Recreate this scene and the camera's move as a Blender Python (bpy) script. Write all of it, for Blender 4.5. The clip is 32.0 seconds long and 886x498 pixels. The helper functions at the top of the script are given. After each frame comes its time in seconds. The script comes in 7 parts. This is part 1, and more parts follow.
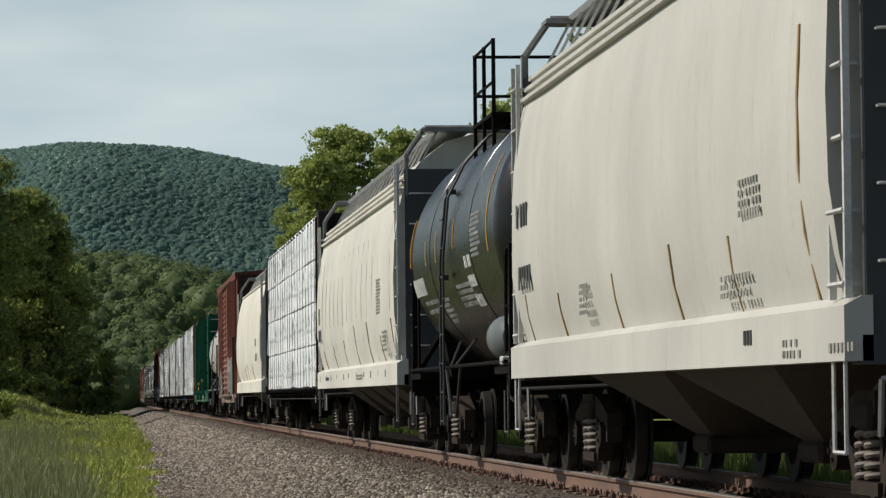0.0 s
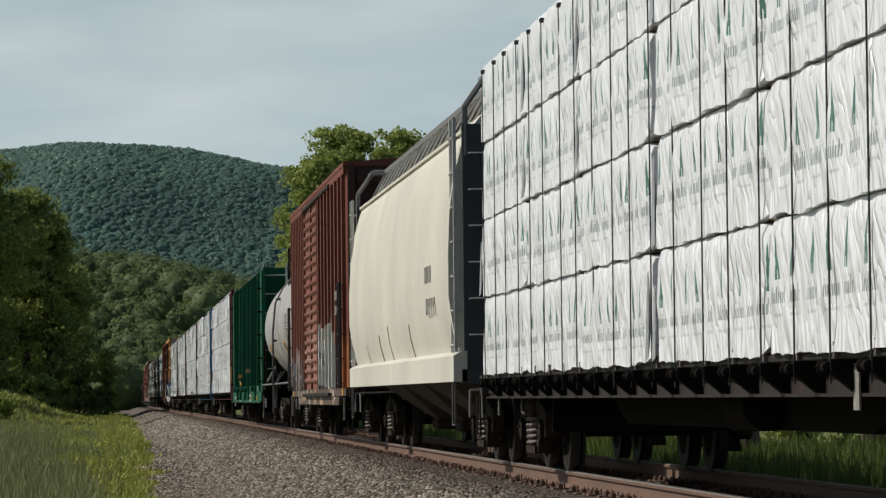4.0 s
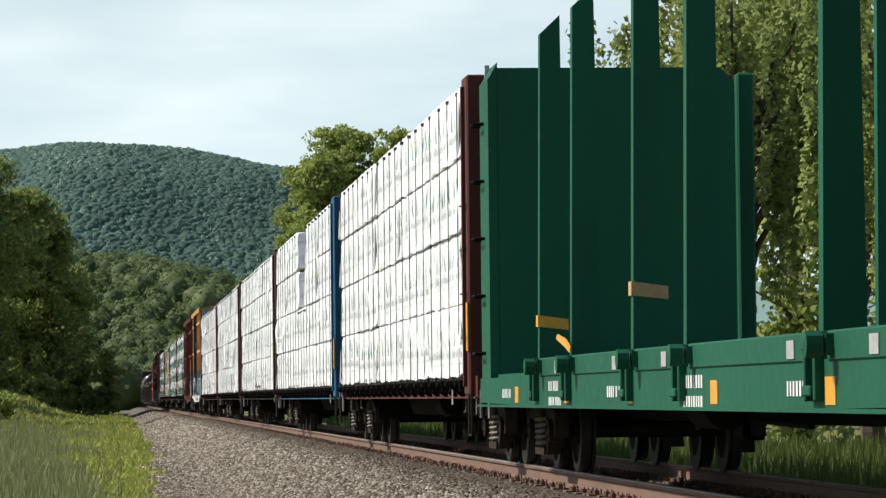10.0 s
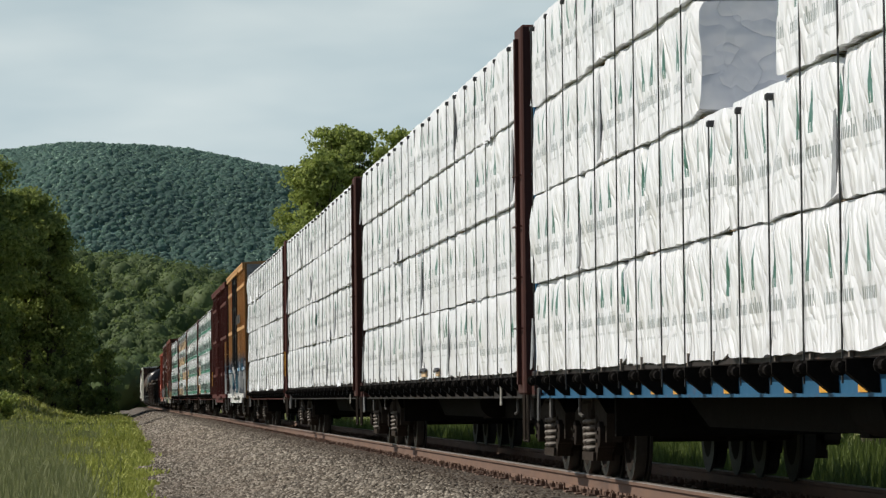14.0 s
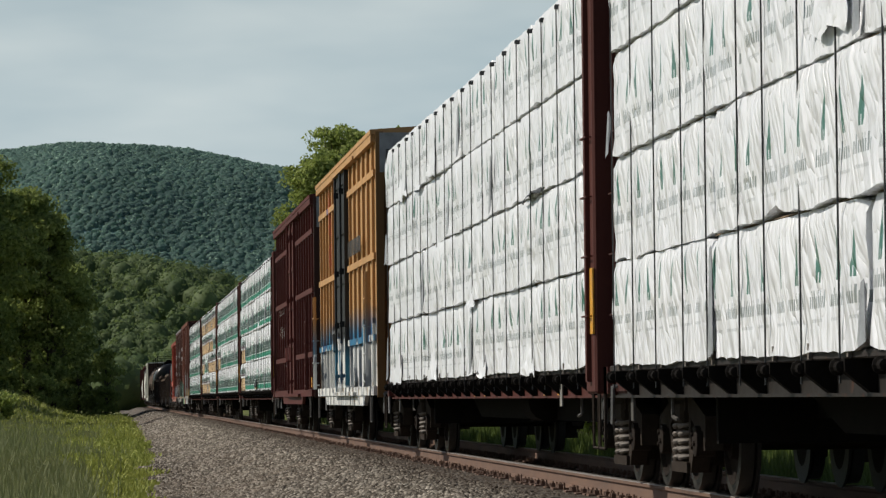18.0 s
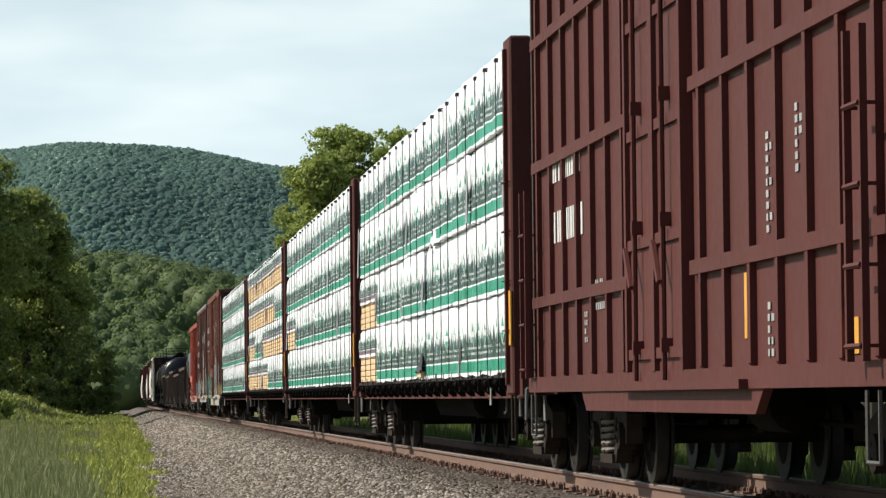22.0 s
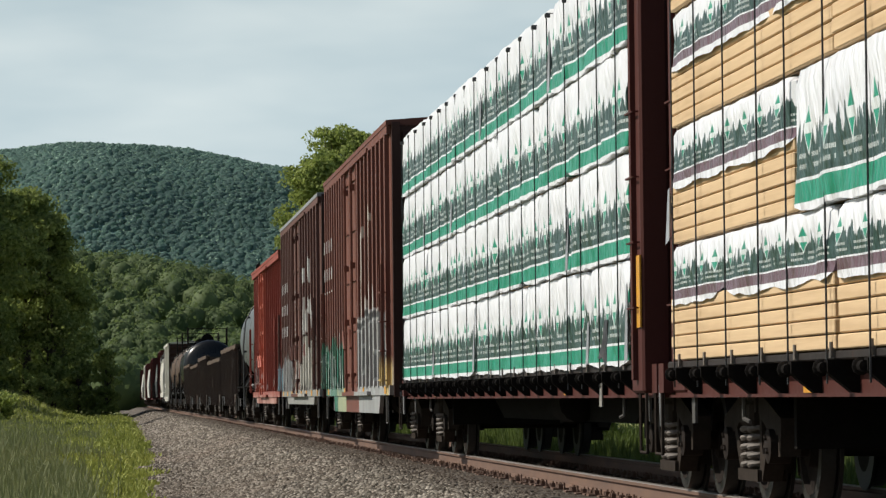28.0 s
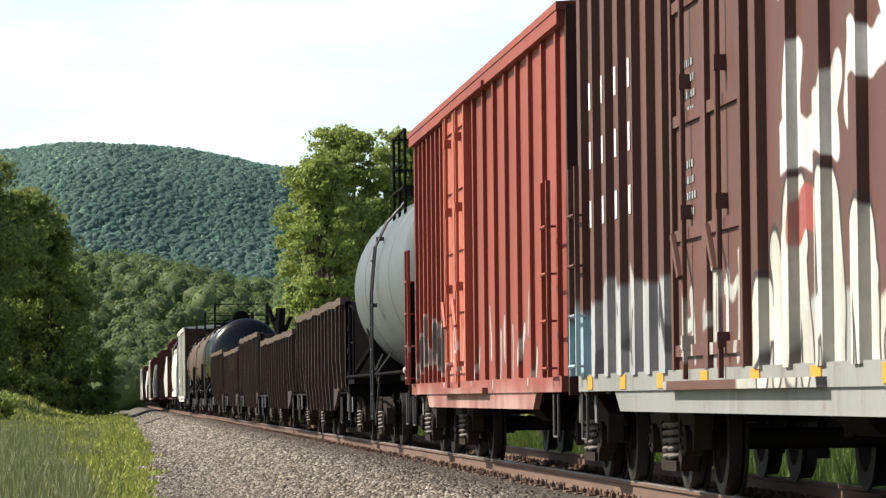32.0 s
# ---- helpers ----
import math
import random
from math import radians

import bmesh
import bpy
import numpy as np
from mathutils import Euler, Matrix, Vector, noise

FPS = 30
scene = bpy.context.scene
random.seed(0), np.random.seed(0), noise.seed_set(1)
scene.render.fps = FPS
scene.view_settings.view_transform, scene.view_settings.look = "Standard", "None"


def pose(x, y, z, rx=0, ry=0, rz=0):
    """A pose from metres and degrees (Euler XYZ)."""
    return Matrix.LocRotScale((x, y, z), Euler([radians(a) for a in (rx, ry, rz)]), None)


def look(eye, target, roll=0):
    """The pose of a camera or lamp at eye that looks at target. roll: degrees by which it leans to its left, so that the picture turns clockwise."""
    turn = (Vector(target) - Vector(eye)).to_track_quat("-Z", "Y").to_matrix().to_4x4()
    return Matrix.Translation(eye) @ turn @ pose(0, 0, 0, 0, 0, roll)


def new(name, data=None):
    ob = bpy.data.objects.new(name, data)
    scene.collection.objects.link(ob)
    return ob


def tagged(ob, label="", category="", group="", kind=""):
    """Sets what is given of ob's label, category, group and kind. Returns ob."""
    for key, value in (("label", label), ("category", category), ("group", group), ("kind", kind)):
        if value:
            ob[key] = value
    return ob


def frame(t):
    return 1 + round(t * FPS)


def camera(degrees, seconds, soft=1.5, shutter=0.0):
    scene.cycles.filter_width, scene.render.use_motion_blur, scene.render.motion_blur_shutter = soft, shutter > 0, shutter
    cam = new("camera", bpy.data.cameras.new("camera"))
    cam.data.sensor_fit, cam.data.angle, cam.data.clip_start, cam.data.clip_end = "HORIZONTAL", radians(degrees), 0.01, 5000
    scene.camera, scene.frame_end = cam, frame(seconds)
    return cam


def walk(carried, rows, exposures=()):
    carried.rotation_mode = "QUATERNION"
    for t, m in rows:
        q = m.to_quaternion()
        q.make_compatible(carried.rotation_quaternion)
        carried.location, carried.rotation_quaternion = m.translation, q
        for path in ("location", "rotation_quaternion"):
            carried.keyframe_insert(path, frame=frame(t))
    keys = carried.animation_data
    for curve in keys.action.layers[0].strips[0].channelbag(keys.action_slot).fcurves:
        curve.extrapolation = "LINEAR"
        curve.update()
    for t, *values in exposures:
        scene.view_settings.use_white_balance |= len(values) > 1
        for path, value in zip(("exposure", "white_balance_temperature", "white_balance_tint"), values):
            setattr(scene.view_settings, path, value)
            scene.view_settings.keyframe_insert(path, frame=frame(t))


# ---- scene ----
# Rail top is z = 0. The track runs along +Y; the camera stands beside it at x = 0.
XC = 5.55            # track centre
SPEED = 13.79        # metres a second towards the camera
EYE = (0.0, 0.0, 0.79)
FOV = 13.45

cam = camera(FOV, 32.0, soft=1.35)
CAM_POSE = pose(*EYE, 90 + 2.249, 0, -5.089) @ pose(0, 0, 0, 0, 0, -0.6)
EXPOSURES = [(0, -0.32), (1, -0.12), (2, -0.27), (3, -0.47), (4.5, -0.52), (7, 0.18), (8, 0.21), (9, 0.13), (10, 0.18), (11, 0.08), (12, -0.29), (13, -0.27), (16, -0.42), (19, -0.47), (20, -0.05), (21, 0.23), (22, 0.18), (23, -0.17), (24, -0.27), (28, -0.22), (29, -0.07), (30, 0.39), (31, 0.57), (32, 0.57)]
walk(cam, [(0, CAM_POSE), (32, CAM_POSE)], EXPOSURES)

# ---- world and sun ----
SUN_EL, SUN_AZ = 42.0, 15.0      # height, and degrees ahead of square-left
SUN_WAY = Vector((-math.cos(radians(SUN_EL)) * math.cos(radians(SUN_AZ)),
                  math.cos(radians(SUN_EL)) * math.sin(radians(SUN_AZ)), math.sin(radians(SUN_EL))))
SKY_STRENGTH, SUN_STRENGTH = 0.08, 5.0
world = bpy.data.worlds.new("sky")
scene.world = world
world.use_nodes = True
wt = world.node_tree
wt.nodes.clear()
w_out = wt.nodes.new("ShaderNodeOutputWorld")
w_bg = wt.nodes.new("ShaderNodeBackground")
w_sky = wt.nodes.new("ShaderNodeTexSky")
w_sky.sky_type, w_sky.sun_disc = "NISHITA", False
w_sky.sun_elevation, w_sky.sun_rotation = radians(SUN_EL), math.atan2(SUN_WAY.x, SUN_WAY.y) % (2 * math.pi)
w_sky.air_density, w_sky.dust_density, w_sky.ozone_density = 1.0, 1.5, 1.0
w_co = wt.nodes.new("ShaderNodeTexCoord")
w_map = wt.nodes.new("ShaderNodeMapping")
w_map.inputs["Rotation"].default_value = (0, radians(14), 0)
w_map.inputs["Scale"].default_value = (7.5, 2, 28)
w_noise = wt.nodes.new("ShaderNodeTexNoise")
w_noise.inputs["Scale"].default_value, w_noise.inputs["Detail"].default_value = 1.0, 4
w_noise.inputs["Roughness"].default_value = 0.5
w_ramp = wt.nodes.new("ShaderNodeValToRGB")
w_ramp.color_ramp.elements[0].position, w_ramp.color_ramp.elements[1].position = 0.36, 0.68
w_ramp.color_ramp.elements[0].color, w_ramp.color_ramp.elements[1].color = (0, 0, 0, 1), (1, 1, 1, 1)
w_mix = wt.nodes.new("ShaderNodeMix")
w_mix.data_type = "RGBA"
w_mix.inputs[6].default_value = (6.7, 8.5, 9.3, 1)      # haze
w_mix.inputs[7].default_value = (10.0, 11.3, 11.5, 1)      # cloud streaks in it
w_xyz = wt.nodes.new("ShaderNodeSeparateXYZ")
w_low = wt.nodes.new("ShaderNodeMapRange")
w_low.interpolation_type = "SMOOTHSTEP"
w_low.inputs[1].default_value, w_low.inputs[2].default_value = 0.26, 0.07
w_all = wt.nodes.new("ShaderNodeMix")
w_all.data_type = "RGBA"
wt.links.new(w_co.outputs["Generated"], w_map.inputs["Vector"])
wt.links.new(w_co.outputs["Generated"], w_xyz.inputs[0])
wt.links.new(w_xyz.outputs["Z"], w_low.inputs[0])
wt.links.new(w_map.outputs["Vector"], w_noise.inputs["Vector"])
wt.links.new(w_noise.outputs["Fac"], w_ramp.inputs["Fac"])
wt.links.new(w_ramp.outputs["Color"], w_mix.inputs[0])
wt.links.new(w_low.outputs[0], w_all.inputs[0])
wt.links.new(w_sky.outputs["Color"], w_all.inputs[6])
wt.links.new(w_mix.outputs[2], w_all.inputs[7])
wt.links.new(w_all.outputs[2], w_bg.inputs["Color"])
w_bg.inputs["Strength"].default_value = SKY_STRENGTH
wt.links.new(w_bg.outputs["Background"], w_out.inputs["Surface"])
sun = new("sun", bpy.data.lights.new("sun", "SUN"))
sun.data.energy, sun.data.angle, sun.data.color = SUN_STRENGTH, radians(0.5), (1.0, 0.945, 0.84)
sun.matrix_world = look(SUN_WAY * 50, (0, 0, 0))


# ---- materials ----
class Nodes:
    """Small helper to write node materials in few lines."""

    def __init__(self, name):
        self.mat = bpy.data.materials.new(name)
        self.mat.use_nodes = True
        self.t = self.mat.node_tree
        self.t.nodes.clear()
        self.out = self.t.nodes.new("ShaderNodeOutputMaterial")
        self.b = self.t.nodes.new("ShaderNodeBsdfPrincipled")
        self.t.links.new(self.b.outputs[0], self.out.inputs[0])
        self.co = self.t.nodes.new("ShaderNodeTexCoord").outputs["Object"]
        self._sep = None

    def put(self, sock, v):
        if isinstance(v, bpy.types.NodeSocket):
            self.t.links.new(v, sock)
        elif isinstance(v, (tuple, list)) and len(v) == 3 and sock.type == "RGBA":
            sock.default_value = (*v, 1)
        else:
            sock.default_value = v

    def set(self, **kw):
        names = {"color": "Base Color", "rough": "Roughness", "metal": "Metallic", "spec": "Specular IOR Level", "normal": "Normal", "sheen": "Sheen Weight"}
        for k, v in kw.items():
            self.put(self.b.inputs[names[k]], v)
        return self

    def xyz(self):
        if self._sep is None:
            n = self.t.nodes.new("ShaderNodeSeparateXYZ")
            self.put(n.inputs[0], self.co)
            self._sep = n.outputs
        return self._sep

    def m(self, op, a, b=0.0, c=0.0):
        n = self.t.nodes.new("ShaderNodeMath")
        n.operation = op
        for i, v in enumerate((a, b, c)):
            self.put(n.inputs[i], v)
        return n.outputs[0]

    def noise(self, scale, detail=3, stretch=(1, 1, 1), rough=0.55, co=None):
        mp = self.t.nodes.new("ShaderNodeMapping")
        mp.inputs["Scale"].default_value = stretch
        self.put(mp.inputs["Vector"], co or self.co)
        n = self.t.nodes.new("ShaderNodeTexNoise")
        n.inputs["Scale"].default_value, n.inputs["Detail"].default_value, n.inputs["Roughness"].default_value = scale, detail, rough
        self.put(n.inputs["Vector"], mp.outputs[0])
        return n.outputs["Fac"]

    def ramp(self, v, lo, hi):
        n = self.t.nodes.new("ShaderNodeMapRange")
        self.put(n.inputs[0], v)
        n.inputs[1].default_value, n.inputs[2].default_value = lo, hi
        n.clamp = True
        return n.outputs[0]

    def mix(self, f, a, b, mode="MIX"):
        n = self.t.nodes.new("ShaderNodeMix")
        n.data_type, n.blend_type = "RGBA", mode
        for s, v in zip(("Factor", "A", "B"), (f, a, b)):
            k = {"Factor": 0, "A": 6, "B": 7}[s]
            self.put(n.inputs[k], v)
        return n.outputs[2]

    def bump(self, h, strength=0.3, dist=0.01):
        n = self.t.nodes.new("ShaderNodeBump")
        n.inputs["Strength"].default_value, n.inputs["Distance"].default_value = strength, dist
        self.put(n.inputs["Height"], h)
        return n.outputs[0]

    def rand(self):
        return self.t.nodes.new("ShaderNodeObjectInfo").outputs["Random"]

    def island(self):
        return self.t.nodes.new("ShaderNodeNewGeometry").outputs["Random Per Island"]


def paint(name, color, rust=0.25, dirt=0.3, rough=0.62, rust_color=(0.16, 0.06, 0.03), gloss=0.18, wave=0.25):
    """Weathered car paint: patches, streaks that run down, rust spots and road dirt low down."""
    n = Nodes(name)
    big = n.noise(0.5, 4)
    fine = n.noise(9, 5)
    streak = n.noise(1.0, 5, (3, 3.5, 0.18), 0.65)
    c = n.mix(n.ramp(big, 0.3, 0.75), color, tuple(v * 0.78 for v in color))
    lum = min(1.0, sum(color) / 3 * 2 + 0.12)
    c = n.mix(n.m("MULTIPLY", n.ramp(streak, 0.5, 0.8), dirt), c, tuple(0.4 * v + 0.6 * w * lum for v, w in zip(color, (0.13, 0.105, 0.08))))
    c = n.mix(n.m("MULTIPLY", n.ramp(n.m("MULTIPLY", fine, streak), 0.33, 0.44), rust), c, rust_color)
    c = n.mix(n.m("MULTIPLY", n.ramp(n.noise(30, 3), 0.35, 0.7), 0.12), c, tuple(v * 0.5 for v in color))
    n.set(color=c, rough=n.m("ADD", n.m("MULTIPLY", fine, 0.25), rough - 0.1), normal=n.bump(n.noise(2.2, 3), wave, 0.02), spec=gloss)
    return n.mat


def simple(name, color, rough=0.6, metal=0.0, vary=0.35, scale=6.0, bump=0.3, spec=0.5):
    n = Nodes(name)
    f = n.noise(scale, 4)
    g = n.noise(scale * 7, 3)
    c = n.mix(n.ramp(f, 0.3, 0.7), color, tuple(v * (1 - vary) for v in color))
    c = n.mix(n.m("MULTIPLY", n.ramp(g, 0.45, 0.75), vary), c, tuple(min(1, v * 1.4) for v in color))
    n.set(color=c, rough=rough, metal=metal, normal=n.bump(g, bump, 0.01), spec=spec)
    return n.mat


def graffiti(name, color, layers, wear=0.35, sway=0.10):
    """Car paint with sprayed work on it, in car space: fills under a ragged top edge, and brush-like strokes with outlines."""
    n = Nodes(name)
    x, y, z = n.xyz()

    def vm(op, a, b=None, scale=None):
        v = n.t.nodes.new("ShaderNodeVectorMath")
        v.operation = op
        n.put(v.inputs[0], a)
        if b is not None:
            n.put(v.inputs[1], b)
        if scale is not None:
            n.put(v.inputs[3], scale)
        return v.outputs[1] if op in ("DOT_PRODUCT", "LENGTH") else v.outputs[0]

    streak = n.noise(1.0, 5, (3, 3.5, 0.18), 0.65)
    chips = n.noise(14, 4)
    c = n.mix(n.ramp(n.noise(0.5, 4), 0.3, 0.75), color, tuple(v * 0.72 for v in color))
    c = n.mix(n.m("MULTIPLY", n.ramp(streak, 0.46, 0.8), 0.5), c, tuple(0.35 * v + 0.03 for v in color))
    c = n.mix(n.m("MULTIPLY", n.ramp(chips, 0.5, 0.75), 0.3), c, tuple(v * 0.5 for v in color))
    wy = n.m("ADD", y, n.m("MULTIPLY", n.m("SUBTRACT", n.noise(1.5, 1, (0, 0.6, 1)), 0.5), sway * 4))
    wz = n.m("ADD", z, n.m("MULTIPLY", n.m("SUBTRACT", n.noise(1.7, 1, (0, 1, 0.5)), 0.5), sway * 4))
    at = n.t.nodes.new("ShaderNodeCombineXYZ")
    n.put(at.inputs[1], wy)
    n.put(at.inputs[2], wz)
    p = at.outputs[0]
    keep = n.m("SUBTRACT", 1.0, n.m("MULTIPLY", n.ramp(n.m("ADD", n.m("MULTIPLY", streak, 0.7), n.m("MULTIPLY", chips, 0.3)), 0.47, 0.66), wear))
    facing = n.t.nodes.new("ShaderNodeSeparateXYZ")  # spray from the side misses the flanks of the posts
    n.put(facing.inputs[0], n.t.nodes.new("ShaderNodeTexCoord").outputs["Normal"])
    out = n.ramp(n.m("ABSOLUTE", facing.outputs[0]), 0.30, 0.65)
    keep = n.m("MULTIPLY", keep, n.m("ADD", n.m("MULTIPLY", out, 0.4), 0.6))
    # base paint is also darkened on those flanks: their shade put into the colour
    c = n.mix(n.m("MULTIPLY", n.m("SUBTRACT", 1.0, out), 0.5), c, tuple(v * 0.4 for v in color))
    for kind, *a in layers:
        if kind == "fill":                          # from y0 to y1, up to a ragged top
            y0, y1, top, soft, rag, col, alt = a
            e = n.m("ADD", top, n.m("MULTIPLY", n.m("SUBTRACT", n.noise(1.1, 2, (0, 1, 0.15)), 0.5), rag * 2))
            f = n.ramp(n.m("SUBTRACT", e, z), 0.0, soft)
            f = n.m("MULTIPLY", f, n.m("MULTIPLY", n.ramp(wy, y0 - 0.04, y0 + 0.04), n.ramp(wy, y1 + 0.04, y1 - 0.04)))
            c = n.mix(n.m("MULTIPLY", f, keep), c, n.mix(n.ramp(n.noise(0.9, 1.5, (0, 1, 0.7)), 0.40, 0.62), col, alt))
        else:                                       # strokes (y, z, y, z, half width)
            strokes, col, line, rim = a
            d = None
            for ya, za, yb, zb, w in strokes:
                ba = Vector((0, yb - ya, zb - za))
                pa = vm("SUBTRACT", p, (0.0, ya, za))
                h = n.m("MINIMUM", n.m("MAXIMUM", vm("DOT_PRODUCT", pa, tuple(ba / max(ba.length_squared, 1e-6))), 0.0), 1.0)
                e = n.m("SUBTRACT", vm("LENGTH", vm("SUBTRACT", pa, vm("SCALE", tuple(ba), scale=h))), w)
                d = e if d is None else n.m("MINIMUM", d, e)
            if line:
                c = n.mix(n.m("MULTIPLY", n.ramp(d, rim, rim - 0.015), keep), c, line)
            tone = n.mix(n.ramp(n.noise(1.3, 1.5, (0, 1, 0.6)), 0.42, 0.6), col, tuple(v * 0.72 for v in col))
            c = n.mix(n.m("MULTIPLY", n.ramp(d, 0.012, -0.012), keep), c, tone)
    n.set(color=c, rough=0.6, normal=n.bump(n.noise(2.2, 3), 0.25, 0.02), spec=0.2)
    return n.mat


def throw_up(y0, y1, z0, z1, count, w, seed):
    """Strokes of a row of tall, spiky shapes that cannot be read."""
    rnd = random.Random(seed)
    out, pitch = [], (y1 - y0) / count
    for k in range(count):
        a = y0 + pitch * (k + 0.5)
        top = z1 - rnd.uniform(0.0, 0.35) * (z1 - z0)
        out.append((a - pitch * 0.25, z0, a - pitch * rnd.uniform(0.05, 0.3), top, w))
        out.append((a + pitch * 0.22, z0 + rnd.uniform(0, 0.2), a + pitch * rnd.uniform(-0.1, 0.25), top - rnd.uniform(0, 0.3), w * 0.8))
        zc = z0 + (top - z0) * rnd.uniform(0.3, 0.7)
        out.append((a - pitch * 0.25, zc, a + pitch * 0.3, zc + rnd.uniform(-0.25, 0.25), w * 0.6))
    return out


def slits(y0, y1, z0, z1, count, w, seed):
    """Short dark gaps between sprayed shapes."""
    rnd = random.Random(seed)
    out = []
    for k in range(count):
        a = y0 + (y1 - y0) * (k + rnd.uniform(0.2, 0.8)) / count
        zb = z0 + (z1 - z0) * rnd.uniform(0.0, 0.5)
        out.append((a, zb, a + rnd.uniform(-0.25, 0.25), zb + (z1 - z0) * rnd.uniform(0.25, 0.5), w * rnd.uniform(0.6, 1.3)))
    return out


def wrap_white():
    """White lumber wrap with a row of narrow green trees and grey letter bars."""
    n = Nodes("white_lumber_wrap")
    x, y, z = n.xyz()
    r = n.rand()
    yy = n.m("ADD", n.m("ADD", y, 20.0), n.m("MULTIPLY", r, 3.0))
    f = n.m("SUBTRACT", n.m("FRACT", n.m("DIVIDE", yy, 0.56)), 0.5)
    af = n.m("ABSOLUTE", f)
    zz = n.m("ADD", z, n.m("MULTIPLY", n.m("SUBTRACT", n.m("FRACT", n.m("MULTIPLY", r, 7.0)), 0.5), 0.14))
    wid = n.m("MINIMUM", n.m("MULTIPLY", n.m("SUBTRACT", 0.74, zz), 0.20), 0.052)
    wid = n.m("ADD", wid, n.m("MULTIPLY", n.m("SUBTRACT", n.noise(26, 2), 0.5), 0.030))
    cleft = n.m("MULTIPLY", n.m("LESS_THAN", n.m("MULTIPLY", af, 0.56), 0.008), n.m("LESS_THAN", zz, 0.47))
    leaf = n.m("MULTIPLY", n.ramp(n.m("SUBTRACT", wid, n.m("MULTIPLY", af, 0.56)), 0.0, 0.006), n.m("GREATER_THAN", zz, 0.41))
    leaf = n.m("MULTIPLY", leaf, n.m("SUBTRACT", 1.0, cleft))
    cap = n.m("ADD", 0.335, n.m("MULTIPLY", n.m("GREATER_THAN", n.noise(19, 0, (0, 1, 0)), 0.56), 0.035))
    row = n.m("MULTIPLY", n.ramp(zz, 0.262, 0.267), n.ramp(n.m("SUBTRACT", cap, zz), 0.0, 0.005))
    letters = n.m("GREATER_THAN", n.m("FRACT", n.m("DIVIDE", yy, 0.052)), 0.38)
    word = n.m("MULTIPLY", n.m("MULTIPLY", row, letters), n.ramp(af, 0.36, 0.35))
    small = n.m("MULTIPLY", n.m("MULTIPLY", n.ramp(zz, 0.18, 0.185), n.ramp(zz, 0.205, 0.2)), n.m("MULTIPLY", n.ramp(af, 0.3, 0.29), n.m("GREATER_THAN", n.m("FRACT", n.m("DIVIDE", yy, 0.02)), 0.4)))
    big = n.noise(1.6, 4)
    c = n.mix(n.ramp(big, 0.35, 0.7), (0.855, 0.865, 0.89), (0.735, 0.75, 0.785))
    keep = n.ramp(n.noise(1.1, 2, (1, 1, 0.6)), 0.15, 0.36)
    c = n.mix(n.m("MULTIPLY", n.m("MULTIPLY", leaf, keep), 0.95), c, (0.020, 0.135, 0.092))
    c = n.mix(n.m("MULTIPLY", n.m("MULTIPLY", n.m("MAXIMUM", word, n.m("MULTIPLY", small, 0.6)), keep), 0.8), c, (0.16, 0.20, 0.20))
    mpw = n.t.nodes.new("ShaderNodeMapping")
    mpw.inputs["Rotation"].default_value = (radians(32), 0, 0)
    n.put(mpw.inputs["Vector"], n.co)
    folds = n.noise(1.1, 1.6, (1, 1.7, 0.7), 0.5, co=mpw.outputs[0])
    crease = n.m("ABSOLUTE", n.m("SUBTRACT", n.noise(2.4, 2, (1, 2.4, 0.55), 0.5, co=mpw.outputs[0]), 0.5))
    h = n.m("ADD", n.m("ADD", n.m("MULTIPLY", folds, 1.2), n.m("MULTIPLY", crease, 1.5)), n.m("ADD", n.noise(2.2, 2, (1, 1.4, 0.9), 0.5), n.m("MULTIPLY", n.noise(8, 2, (1, 1, 0.6)), 0.15)))
    sharp = n.m("POWER", n.m("ABSOLUTE", n.m("SUBTRACT", n.noise(3.4, 1.5, (1, 1.7, 0.7), 0.5, co=mpw.outputs[0]), 0.5)), 0.6)
    h = n.m("ADD", h, n.m("MULTIPLY", sharp, 0.9))
    n.set(color=c, rough=0.30, normal=n.bump(h, 1.0, 0.052), spec=0.5)
    return n.mat


